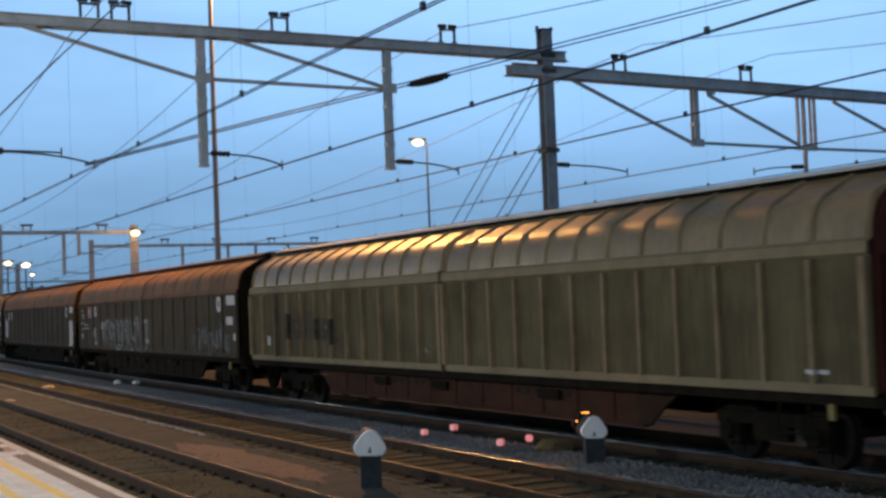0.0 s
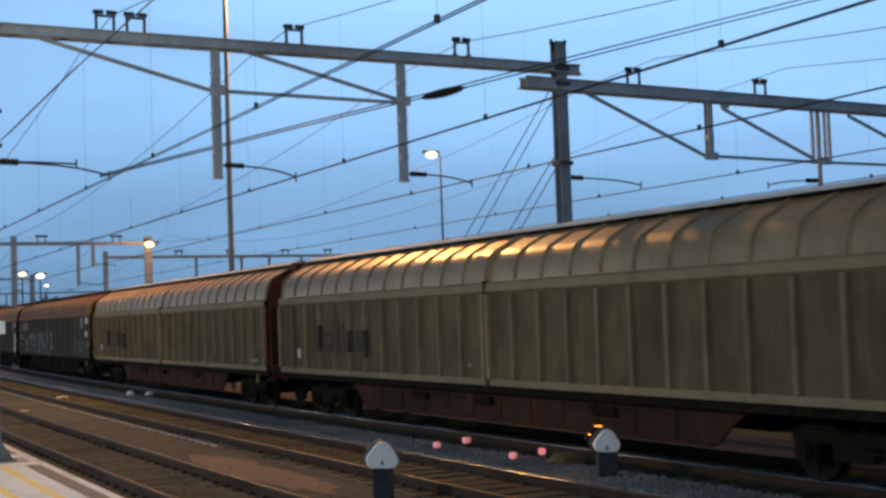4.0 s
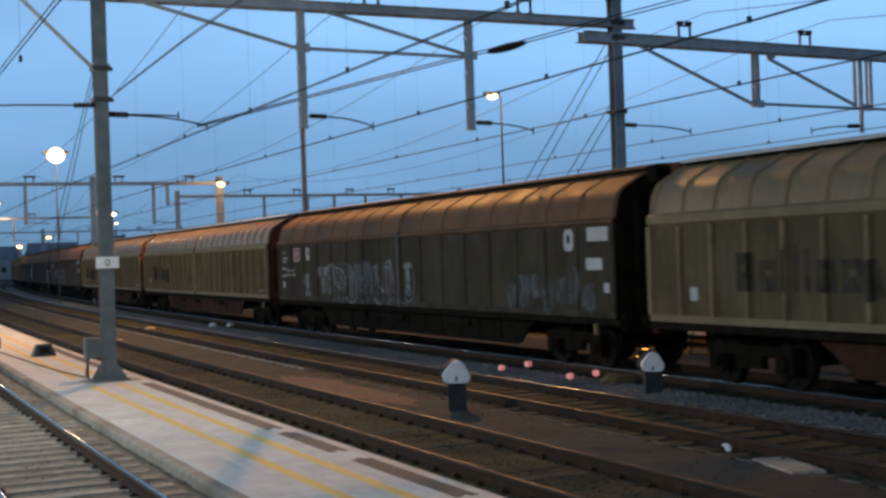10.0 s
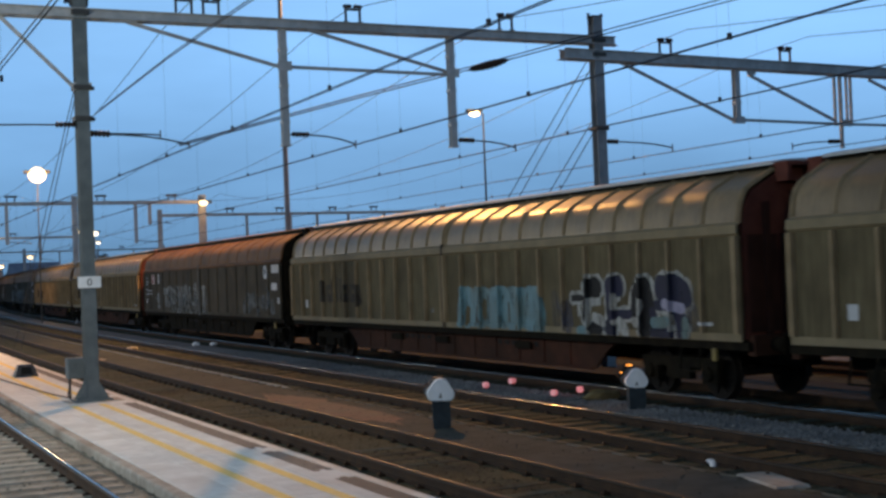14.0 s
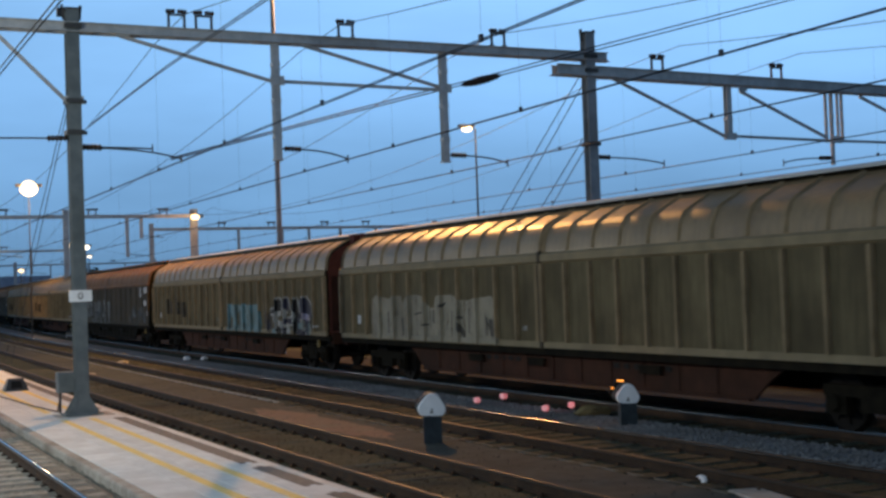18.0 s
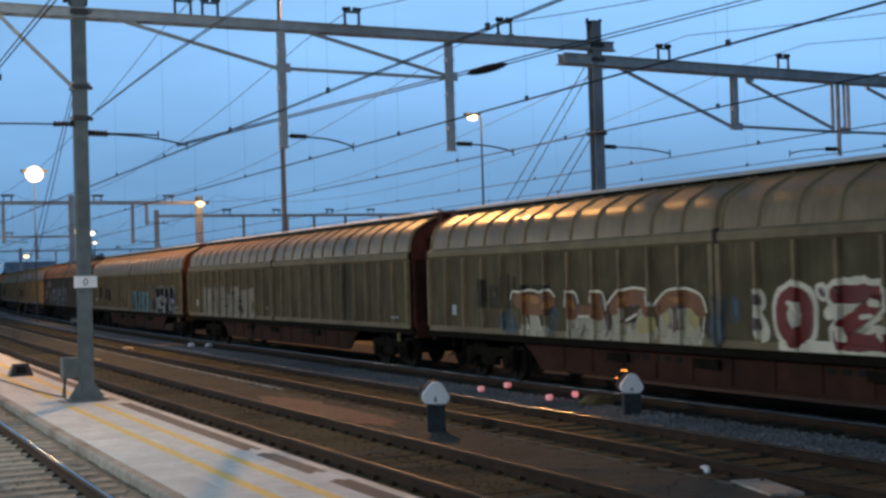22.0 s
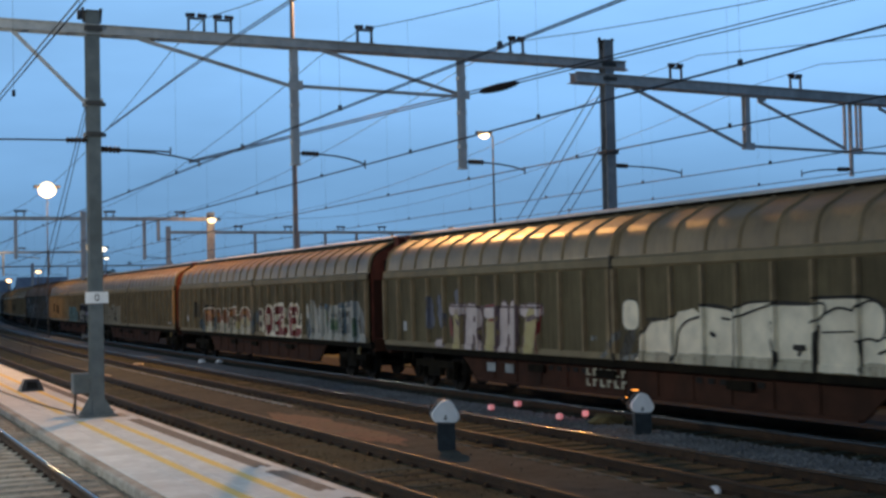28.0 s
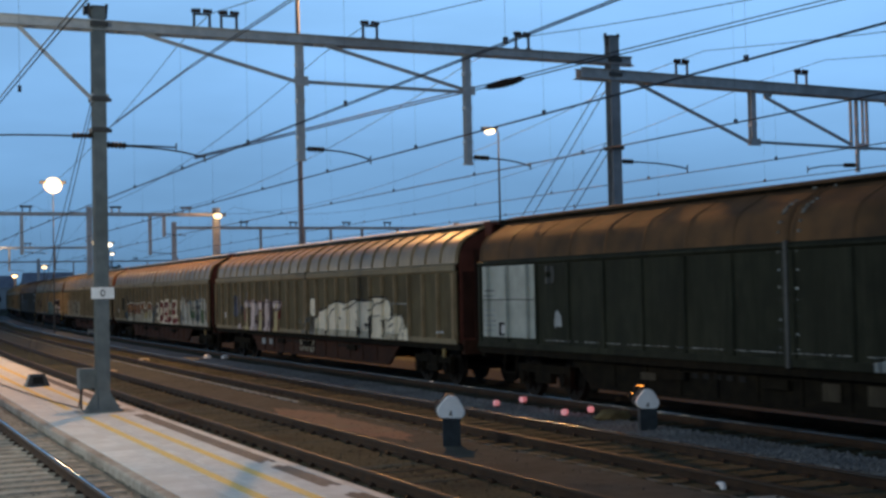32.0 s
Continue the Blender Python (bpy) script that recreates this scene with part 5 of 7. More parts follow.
        # lower panels; on brown wagons the shade of the gap is painted in
        for lo, hi in ((-1.28, -0.66), (-0.56, 0.56), (0.66, 1.28)):
            b = bmesh.new()
            box(b, lo, hi, e * (HALF + 0.03) - 0.012, e * (HALF + 0.03) + 0.012, 1.25, 2.88)
            part("end_panel", b, M_UNDER if dark else M_ENDSHADED, end, "sooty lower panel of the end wall")
        b = bmesh.new()
        box(b, -1.32, 1.32, e * (HALF + 0.07) - 0.09, e * (HALF + 0.07) + 0.09, 0.86, 1.20)
        hs = part("headstock", b, M_UNDER if dark else M_REDBROWN, w, "buffer beam")
        for s in (-1, 1):
            b = bmesh.new()
            y = HALF + 0.16
            tube(b, [(s * 0.875, e * y, 1.04), (s * 0.875, e * (y + 0.22), 1.04), (s * 0.875, e * (y + 0.23), 1.04), (s * 0.875, e * (y + 0.38), 1.04), (s * 0.875, e * (y + 0.39), 1.04), (s * 0.875, e * (y + 0.42), 1.04)], [0.12, 0.12, 0.085, 0.085, 0.24, 0.22], 14)
            part("buffer", b, M_UNDER, hs, "round side buffer", True)
        b = bmesh.new()
        bar(b, (0, e * (HALF + 0.16), 1.0), (0, e * (HALF + 0.58), 0.96), 0.09)
        part("coupling", b, M_UNDER, hs)
    for s in (-1, 1):
        for e in (-1, 1):
            y0, y1 = (0.015, HALF) if e > 0 else (-HALF, -0.015)
            b = bmesh.new()
            shell(b, [(-HW, SILL), (-HW, eave)], y0, y1)
            if s > 0:
                flip(b)
            wall = part("sliding_wall", b, wall_m, w, "smooth sooty sliding wall" if dark else "ribbed dusty brown sliding wall")
            b = bmesh.new()
            shell(b, [(-HW - 0.005, eave - 0.01), (-HW - 0.05, eave + 0.03), (-HW - 0.045, BANDTOP - 0.05), (-HW + 0.04, BANDTOP)], y0, y1)
            if s > 0:
                flip(b)
            part("eave_band", b, band_m, wall, "projecting eave band")
            b = bmesh.new()
            shell(b, roof_line(), y0, y1)
            if s > 0:
                flip(b)
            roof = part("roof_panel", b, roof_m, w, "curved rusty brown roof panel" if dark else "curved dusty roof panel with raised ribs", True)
            roof.data.set_sharp_from_angle(angle=radians(35))
            b = bmesh.new()
            box(b, -HW - 0.03, -HW, y0, y1, SILL - 0.03, SILL + 0.10)
            if s > 0:
                flip(b)
            part("bottom_rail", b, wall_m if dark else M_BAND, wall, "bottom rail of the sliding wall")
            for yr, wd, pr in ribs_of(dark):
                if not y0 < yr < y1:
                    continue
                if s < 0 or abs(yr - y0) < 0.2 or abs(yr - y1) < 0.2:
                    b = bmesh.new()
                    pts = ((-HW, yr - wd), (-HW - pr, yr - wd * 0.8), (-HW - pr, yr + wd * 0.8), (-HW, yr + wd))
                    lo = [b.verts.new((a, y, SILL + 0.10)) for a, y in pts]
                    hi = [b.verts.new((a, y, eave - 0.02)) for a, y in pts]
                    for i in range(3):
                        b.faces.new((lo[i], lo[i + 1], hi[i + 1], hi[i]))
                    b.faces.new(lo), b.faces.new(hi)
                    if s > 0:
                        flip(b)
                    # brown wagons: painted-in light sets the wall ribs off
                    part("wall_rib", b, wall_m if dark else M_LITRIB, wall)
                if s < 0:
                    b = bmesh.new()
                    ra, rb = roof_line(0.0), roof_line(0.016 if greenish else 0.024 if dark else 0.036)
                    w2 = 0.042 if dark else 0.05
                    rows = [[b.verts.new((a, yr + o, z)) for a, z in line] for line, o in ((ra, -w2), (rb, -w2 * 0.5), (rb, w2 * 0.5), (ra, w2))]
                    for r0, r1 in zip(rows, rows[1:]):
                        for i in range(len(ra) - 1):
                            b.faces.new((r0[i], r0[i + 1], r1[i + 1], r1[i]))
                    # roof ribs of brown wagons carry the same painted-in light
                    part("roof_rib", b, roof_m if dark else M_LITRIB, roof, smooth=True)
    # the shadow gap below the ridge cap is put into this beam's colour
    b = bmesh.new()
    box(b, -0.57, 0.57, -HALF, HALF, 3.92, 4.075)
    part("ridge_beam", b, M_UNDER, w, "ridge beam along the roof, near black for the gap's shade")
    b = bmesh.new()
    sweep(b, [(-0.66, 4.055), (-0.63, 4.055), (-0.60, 4.078), (0.60, 4.078), (0.63, 4.055), (0.66, 4.055), (0.66, 4.10), (0.40, 4.15), (0.0, 4.17), (-0.40, 4.15), (-0.66, 4.10)], [Matrix.Translation((0, -HALF, 0)), Matrix.Translation((0, HALF, 0))])
    part("ridge_cap", b, M_PANEL if not dark else roof_m, w, "pale ridge cap" if not dark else "rusty ridge cap")
    b = bmesh.new()
    bar(b, (-HW - 0.035, 0, SILL - 0.05), (-HW - 0.035, 0, BANDTOP + 0.02), 0.07 if greenish else 0.12 if dark else 0.09, 0.06)
    part("lock_post", b, M_POST if dark else M_MARK, w, "dull grey lock post between the walls" if dark else "dark lock post between the walls")
    b = bmesh.new()
    bar(b, (-1.46, -HALF + 0.75, 0.76), (-1.46, -HALF + 0.75, 0.97), 0.10, 0.05)
    part("brake_handle", b, M_HANDLE, w, "yellow brake handle")
    for ys in (-HALF + 1.5, HALF - 1.5):
        b = bmesh.new()
        bar(b, (-1.46, ys - 0.3, 0.55), (-1.46, ys + 0.3, 0.55), 0.04, 0.03)
        for q in (-0.28, 0.28):
            bar(b, (-1.46, ys + q, 0.55), (-1.40, ys + q, 0.97), 0.03)
        part("step", b, M_UNDER, w, "hanging foot step")
    return w


def lay(bm, dark, layer):
    """Fold a flat painting over the ribs of the wall: cut it where they begin and end, then push it out."""
    ys = [v.co.y for v in bm.verts]
    lo, hi = min(ys), max(ys)
    near = [r for r in ribs_of(dark) if lo - 0.1 < r[0] < hi + 0.1]
    for yr, wd, pr in near:
        for y in (yr - wd, yr - wd * 0.8, yr + wd * 0.8, yr + wd):
            if lo < y < hi:
                bmesh.ops.bisect_plane(bm, geom=bm.verts[:] + bm.edges[:] + bm.faces[:], plane_co=(0, y, 0), plane_no=(0, 1, 0))
    for z in (SILL + 0.102, SILL + 0.112):
        if min(v.co.z for v in bm.verts) < z < max(v.co.z for v in bm.verts):
            bmesh.ops.bisect_plane(bm, geom=bm.verts[:] + bm.edges[:] + bm.faces[:], plane_co=(0, 0, z), plane_no=(0, 0, 1))
    for v in bm.verts:
        out = 0.0
        for yr, wd, pr in near:
            d = abs(v.co.y - yr)
            if d < wd:
                out = max(out, pr * min(1.0, (wd - d) / (wd * 0.2)))
        if v.co.z < SILL + 0.107:
            out = max(out, 0.031)
        v.co.x = -HW - 0.0035 * (layer + 1) - out


def plate(owner, name, label, material, y, z, w, h, layer=0, tilt=0.0, n=4, round_=0.0, seed=0):
    """A flat painted or fixed patch on the wall: y is its middle along the wagon, the camera's right is -y."""
    b = bmesh.new()
    pts = []
    if n == 4:
        pts = [(-w / 2, -h / 2), (w / 2, -h / 2), (w / 2, h / 2), (-w / 2, h / 2)]
    else:
        ph = random.Random(seed).random() * 6
        for k in range(n):
            a = k * math.tau / n
            c, s = math.cos(a), math.sin(a)
            r = 1 + round_ * (math.sin(3 * a + ph) * 0.6 + math.sin(5 * a + 2 * ph) * 0.4)
            pts.append((w / 2 * r * math.copysign(abs(c) ** 0.6, c), h / 2 * r * math.copysign(abs(s) ** 0.6, s)))
    ct, st = math.cos(tilt), math.sin(tilt)
    rim = [b.verts.new((0, y - (u * ct - v * st), max(z + u * st + v * ct, SILL - 0.02 - 0.0001 * k))) for k, (u, v) in enumerate(pts)]
    if n == 4:
        b.faces.new(rim)
    else:
        mid = b.verts.new((0, y, z))
        for k in range(len(rim)):
            b.faces.new((mid, rim[k], rim[(k + 1) % len(rim)]))
    lay(b, "sooty" in owner["label"], layer)
    return part(name, b, material, owner, label)


def cloud(owner, y0, y1, z0, z1, n, material, label, seed, layer=0, wave=0.12):
    """A continuous sprayed patch with a scalloped upper edge and a ragged foot."""
    rnd = random.Random(seed)
    b = bmesh.new()
    cols, m = [], n * 7
    step = [rnd.uniform(0.75, 1.0) for _ in range(n)]
    for k in range(m + 1):
        f = k / m
        cell = min(int(f * n), n - 1)
        arch = math.sin(math.pi * (f * n - cell)) ** 0.35 if 0 < f * n - cell < 1 else 0.0
        edge = min(1.0, min(k, m - k) / 3 + 0.45)
        top = z0 + (z1 - z0) * (1 - wave + wave * arch * step[cell]) * edge + rnd.uniform(-0.02, 0.02)
        foot = max(z0 + rnd.uniform(-0.05, 0.06), SILL - 0.02)
        y = y0 + (y1 - y0) * f
        cols.append((b.verts.new((0, y, foot)), b.verts.new((0, y, top))))
    for c0, c1 in zip(cols, cols[1:]):
        b.faces.new((c0[0], c1[0], c1[1], c0[1]))
    lay(b, "sooty" in owner["label"], layer)
    part("graffiti_patch", b, material, owner, label)


def mass(owner, tops, foot, material, label, seed, layer=0, rough=0.012):
    """A filled sprayed silhouette: its upper edge runs smoothly through tops, pairs of metres along and up."""
    rnd = random.Random(seed)
    b = bmesh.new()
    cols = []
    for (u0, z0), (u1, z1) in zip(tops, tops[1:]):
        n = max(2, int((u1 - u0) / 0.07))
        for k in range(n):
            f = k / n
            g = f * f * (3 - 2 * f)
            cols.append((u0 + (u1 - u0) * f, z0 + (z1 - z0) * g + rnd.uniform(-rough, rough)))
    cols.append(tops[-1])
    rows = [(b.verts.new((0, -u, foot + rnd.uniform(0.0, 0.02))), b.verts.new((0, -u, max(z, foot + 0.04)))) for u, z in cols]
    for c0, c1 in zip(rows, rows[1:]):
        b.faces.new((c0[0], c1[0], c1[1], c0[1]))
    lay(b, "sooty" in owner["label"], layer)
    part("graffiti_patch", b, material, owner, label)


def brush(owner, material, label, frame_, strokes, layer=1, name="graffiti_stroke", seed=1, grow=0.0):
    """Sprayed strokes with round ends and a wavering width. frame_ is (left y, right y, foot z, top z) of the
    piece on the wall; each stroke is (width in metres, points across and up in parts of it)."""
    yl, yr, zb, zt = frame_
    rnd = random.Random(seed)
    for j, (wd, *pts) in enumerate(strokes):
        wd += grow
        path = [Vector((yl + (yr - yl) * u, zb + (zt - zb) * v)) for u, v in pts]
        line = []
        for a, c in zip(path, path[1:]):
            n = max(2, int((c - a).length / 0.09))
            line += [a.lerp(c, k / n) for k in range(n)]
        line.append(path[-1])
        for _ in range(2):  # round the corners off
            line = [line[0]] + [(line[k - 1] + line[k] * 2 + line[k + 1]) / 4 for k in range(1, len(line) - 1)] + [line[-1]]
        rows = []
        d0, d1 = (line[0] - line[1]).normalized(), (line[-1] - line[-2]).normalized()
        caps = ((0.48, 0.25), (0.40, 0.60), (0.22, 0.88))
        full = [(line[0] + d0 * wd * o, g) for o, g in caps] + [(p, 1.0) for p in line] + [(line[-1] + d1 * wd * o, g) for o, g in caps[::-1]]
        b = bmesh.new()
        for k, (p, g) in enumerate(full):
            q0, q1 = full[max(k - 1, 0)][0], full[min(k + 1, len(full) - 1)][0]
            d = (q1 - q0).normalized()
            side = Vector((-d.y, d.x)) * wd * 0.5 * g
            r0, r1 = rnd.uniform(0.86, 1.12), rnd.uniform(0.86, 1.12)
            rows.append([b.verts.new((0, q.x, min(max(q.y, SILL - 0.02), 2.85))) for q in (p + side * r0, p - side * r1)])
        for r0, r1 in zip(rows, rows[1:]):
            b.faces.new((r0[0], r0[1], r1[1], r1[0]))
        lay(b, "sooty" in owner["label"], layer + 0.3 * (j % 7))
        part(name, b, material, owner, label)


def logo(w):
    """The faded operator's mark: plain shapes of its size."""
    y = LONG - 2.55
    for wd, ht in ((0.50, 0.66), (0.44, 0.52), (0.16, 0.70), (0.16, 0.76), (0.16, 0.70), (0.46, 0.52), (0.44, 0.52)):
        plate(w, "marking", "faded dark mark on the wall", M_MARK, y - wd / 2, 1.68 + ht / 2, wd, ht, 0)
        if wd > 0.3:
            plate(w, "marking", "wall showing through the mark", M_BROWN, y - wd / 2 - 0.02, 1.68 + ht * 0.60, wd * 0.38, ht * 0.22, 1)
        y -= wd + 0.11
    plate(w, "marking", "faded dark mark on the wall", M_MARK, y - 0.12, 1.88, 0.36, 0.60, 0, 0.3)


def small_marks(w):
    plate(w, "label_plate", "small white label plate", M_PANEL, LONG - 1.35, 1.62, 0.22, 0.24, 1)
    plate(w, "label_plate", "small white label plate", M_PANEL, -LONG + 1.0, 1.38, 0.42, 0.06, 1)
    plate(w, "label_plate", "small grey label plate", M_PGREYDIM, 0.75, 1.5, 0.2, 0.1, 1)


brown, black, dark_green = wagon(False), wagon(True), wagon(True, True)
TRAIN = []


def couple(template, index, label):
    """A wagon of the train; index counts from the wagon that starts abreast of the portal."""
    ob = template if not any(t is template for t, _ in TRAIN) else copy_thing(template, Matrix.Identity(4))
    tagged(ob, label)
    TRAIN.append((ob, index))
    return ob


BR, DK = "dusty brown ribbed sliding-wall wagon", "sooty dark sliding-wall wagon"
order = [(black, -6, DK), (brown, -5, BR), (brown, -4, BR), (black, -3, DK), (black, -2, DK + " with pale panels"), (black, -1, DK + " with worn white graffiti"), (brown, 0, BR + " with faded lettering"), (brown, 1, BR + " with faded lettering"), (black, 2, DK + " with chalky graffiti letters"), (brown, 3, BR + " with blue and navy graffiti"), (brown, 4, BR + " with washed-out white graffiti"), (brown, 5, BR + " with red and orange graffiti"), (brown, 6, BR + " with large white bubble graffiti"), (dark_green, 7, "blackish green sliding-wall wagon with a pale grey panel")]
W = {i: couple(t, i, lab) for t, i, lab in order}
HALVES = {i: LONG if t is brown else SHORT for t, i, lab in order}


def decorate():
    rnd = random.Random(5)
    for i in (-5, -4, 0, 1, 3, 4, 5, 6):
        small_marks(W[i])
        if i in (0, 1, 3, 5):
            logo(W[i])
    # dark wagons: labels, panels and chalky letters
    for i in (-3, -2, -1, 2):
        w = W[i]
        for y, z, a in ((10.3, 2.70, 0.3), (10.2, 2.52, 0.5), (10.25, 2.40, 0.4), (10.3, 2.16, 0.45), (9.6, 2.10, 0.8), (9.6, 1.95, 0.95), (10.3, 1.92, 0.4)):
            plate(w, "marking", "row of small white stencilled figures", M_PGREY, y, z, a, 0.06, 1)
        plate(w, "label_plate", "white label plate", M_PANEL, 10.35, 1.62, 0.18, 0.2, 1)
        plate(w, "warning_panel", "dull red panel with pale bars", M_PPINKWHITE, 8.9, 2.62, 0.66, 0.42, 1)
        plate(w, "warning_panel", "dull red field of the panel", M_PRED, 8.9, 2.62, 0.58, 0.36, 2)
        for dy in (-0.16, 0.0, 0.16):
            plate(w, "warning_panel", "pale bar on the panel", M_PANEL, 8.9 + dy, 2.62 + 0.04 * (dy == 0), 0.07, 0.24 if dy else 0.14, 3)
        plate(w, "warning_panel", "round white panel", M_PANEL, 7.75, 2.64, 0.36, 0.44, 1, n=14, round_=0.1)
        plate(w, "warning_panel", "dark middle of the round panel", M_BLACK, 7.72, 2.66, 0.12, 0.16, 2, n=10)
        plate(w, "label_plate", "white label plate", M_PANEL, -10.35, 2.78, 0.80, 0.28, 1)
        plate(w, "label_plate", "white label plate", M_PANEL, -10.2, 2.18, 0.62, 0.24, 1)
        plate(w, "label_plate", "white label plate", M_PANEL, -10.65, 1.70, 0.20, 0.2, 1)
        plate(w, "round_plate", "round white plate", M_PANEL, -9.2, 2.68, 0.40, 0.46, 1, n=16)
        plate(w, "round_plate", "dark centre of the round plate", M_BLACK, -9.2, 2.70, 0.13, 0.20, 2, n=12)
    for i in (2, -1, -3):
        w = W[i]
        lab = "chalky grey looping strokes"
        plate(w, "graffiti_block", "chalky white sprayed block", M_CHALK, 6.55, 2.06, 0.40, 0.30, 1)
        plate(w, "graffiti_block", "chalky white sprayed block", M_CHALK, 6.10, 2.06, 0.32, 0.30, 1)
        plate(w, "graffiti_block", "chalky white sprayed block", M_CHALK, 6.28, 1.62, 0.32, 0.5, 1, 0.1)
        plate(w, "graffiti_block", "chalky white smudge", M_CHALK, 7.9, 1.75, 0.45, 0.5, 1, 0, 14, 0.2, 6)
        plate(w, "graffiti_block", "chalky white smudge", M_CHALK, 7.8, 1.35, 0.5, 0.2, 1, 0, 12, 0.1, 7)
        F = (6.05, 0.43, 1.42, 2.37)
        cloud(w, 6.1, 0.35, 1.40, 2.30, 9, M_CHALKHAZE, "thin grey haze of rubbed paint", 17, -0.5, 0.2)
        cloud(w, 5.3, -1.2, 1.12, 1.36, 9, M_CHALKHAZE, "thin grey haze of rubbed paint", 18, -0.5, 0.3)
        brush(w, M_CHALKDIM, "rubbed grey fill of the letters", F, ((0.42, (0.06, 0.1), (0.07, 0.75)), (0.36, (0.12, 0.1), (0.12, 0.8)), (0.34, (0.22, 0.2), (0.24, 0.6)), (0.34, (0.30, 0.1), (0.29, 0.5)), (0.42, (0.41, 0.1), (0.40, 0.6)), (0.40, (0.49, 0.05), (0.49, 0.6)), (0.40, (0.59, 0.1), (0.60, 0.8)), (0.40, (0.68, 0.1), (0.66, 0.8)), (0.34, (0.80, 0.2), (0.78, 0.75)), (0.40, (0.93, 0.1), (0.94, 0.9))), 0, seed=11)
        brush(w, M_CHALK, lab, F, ((0.043, (0.02, 0.1), (0.015, 0.7), (0.06, 0.9)), (0.065, (0.03, 0.70), (0.08, 0.92), (0.14, 0.86), (0.145, 0.05)), (0.058, (0.17, 0.8), (0.22, 0.75), (0.28, 0.72), (0.32, 0.5), (0.30, 0.1)), (0.043, (0.18, 0.66), (0.24, 0.62), (0.27, 0.4), (0.26, 0.2)), (0.043, (0.17, 0.45), (0.18, 0.15), (0.24, 0.12))), 1, seed=12)
        brush(w, M_CHALK, lab, F, ((0.058, (0.34, 0.88), (0.38, 0.92), (0.40, 0.65), (0.46, 0.60), (0.52, 0.85), (0.49, 0.92), (0.45, 0.75)), (0.050, (0.53, 0.85), (0.53, 0.05)), (0.043, (0.44, 0.6), (0.42, 0.1)), (0.043, (0.36, 0.8), (0.37, 0.5), (0.43, 0.45)), (0.065, (0.55, 0.1), (0.57, 0.6), (0.62, 0.92), (0.68, 0.85), (0.705, 0.4), (0.70, 0.05)), (0.043, (0.58, 0.35), (0.60, 0.68), (0.65, 0.66), (0.665, 0.3)), (0.043, (0.595, 0.4), (0.62, 0.55), (0.645, 0.38), (0.62, 0.12), (0.595, 0.3))), 1, seed=13)
        brush(w, M_CHALK, lab, F, ((0.058, (0.73, 0.72), (0.77, 0.86), (0.80, 0.84), (0.81, 0.4), (0.835, 0.06), (0.87, 0.1)), (0.043, (0.75, 0.6), (0.77, 0.66), (0.78, 0.4)), (0.065, (0.87, 0.72), (0.90, 0.95), (0.96, 1.0), (0.985, 0.6), (1.0, 0.1)), (0.050, (0.88, 0.74), (0.94, 0.85), (0.93, 0.7)), (0.036, (0.90, 0.6), (0.91, 0.1))), 1, seed=14)
        brush(w, M_CHALK, lab, F, ((0.043, (0.13, -0.1), (0.14, -0.32)), (0.036, (0.20, -0.12), (0.23, -0.3)), (0.050, (0.34, -0.12), (0.38, -0.3), (0.46, -0.3), (0.5, -0.12)), (0.036, (0.38, -0.12), (0.44, -0.14)), (0.036, (0.57, -0.1), (0.58, -0.3)), (0.036, (0.67, -0.12), (0.65, -0.28)), (0.043, (0.74, -0.12), (0.78, -0.3), (0.84, -0.28)), (0.036, (0.95, -0.1), (0.96, -0.3))), 1, seed=15)
        G = (-0.37, -1.0, 1.2, 2.28)
        brush(w, M_CHALK, "chalky grey figure", G, ((0.16, (0.0, 0.92), (0.55, 0.95)), (0.30, (0.3, 0.75), (0.35, 0.3)), (0.14, (0.1, 0.28), (0.7, 0.26)), (0.036, (0.7, 0.95), (0.98, 0.75), (1.0, 0.45), (0.9, 0.2)), (0.036, (0.0, 0.15), (0.35, -0.02), (0.8, 0.15))), 1, seed=16)
        for k in range(7):
            plate(w, "graffiti_block", "grey smudge of old paint", M_CHALKDIM, -6.6 - 0.56 * k, 1.5 + 0.12 * (k % 3), 0.5, 0.55 + 0.2 * (k % 2), 1, n=18, round_=0.2, seed=20 + k)
    plate(W[-2], "panel", "pale panel on the wall", M_PANEL, 9.8, 1.9, 0.9, 1.0, 1)
    plate(W[-2], "panel", "pale panel on the wall", M_PANEL, -10.2, 1.7, 0.8, 1.1, 1)
    # blue and navy pieces
    w = W[3]
    cloud(w, -0.70, -4.95, 1.11, 2.10, 5, M_PBLUE, "faded light blue sprayed patch", 50, 1, 0.08)
    F = (-0.70, -4.95, 1.11, 2.10)
    brush(w, M_BROWN, "bare strip in the blue patch", F, ((0.22, (0.13, 0.15), (0.14, 0.42)), (0.20, (0.34, 0.3), (0.345, 0.6)), (0.08, (0.50, 0.15), (0.51, 0.7)), (0.06, (0.62, 0.2), (0.62, 0.6)), (0.10, (0.71, 0.0), (0.72, 0.3)), (0.05, (0.24, 0.05), (0.25, 0.5))), 3, seed=51)
    F = (0.0, -1.0, 0.0, 1.0)
    ink = ((0.42, (6.69, 2.02), (6.98, 2.03)), (0.14, (6.08, 1.82), (6.42, 1.83)), (0.24, (6.58, 1.79), (6.55, 1.43)), (0.36, (6.88, 1.21), (7.06, 1.25)))
    navy = ((0.45, (7.5, 2.02), (7.74, 2.04)), (0.26, (7.45, 1.84), (7.46, 1.47)), (0.34, (7.41, 1.26), (7.54, 1.16)), (0.18, (7.56, 1.5), (8.13, 1.52)))
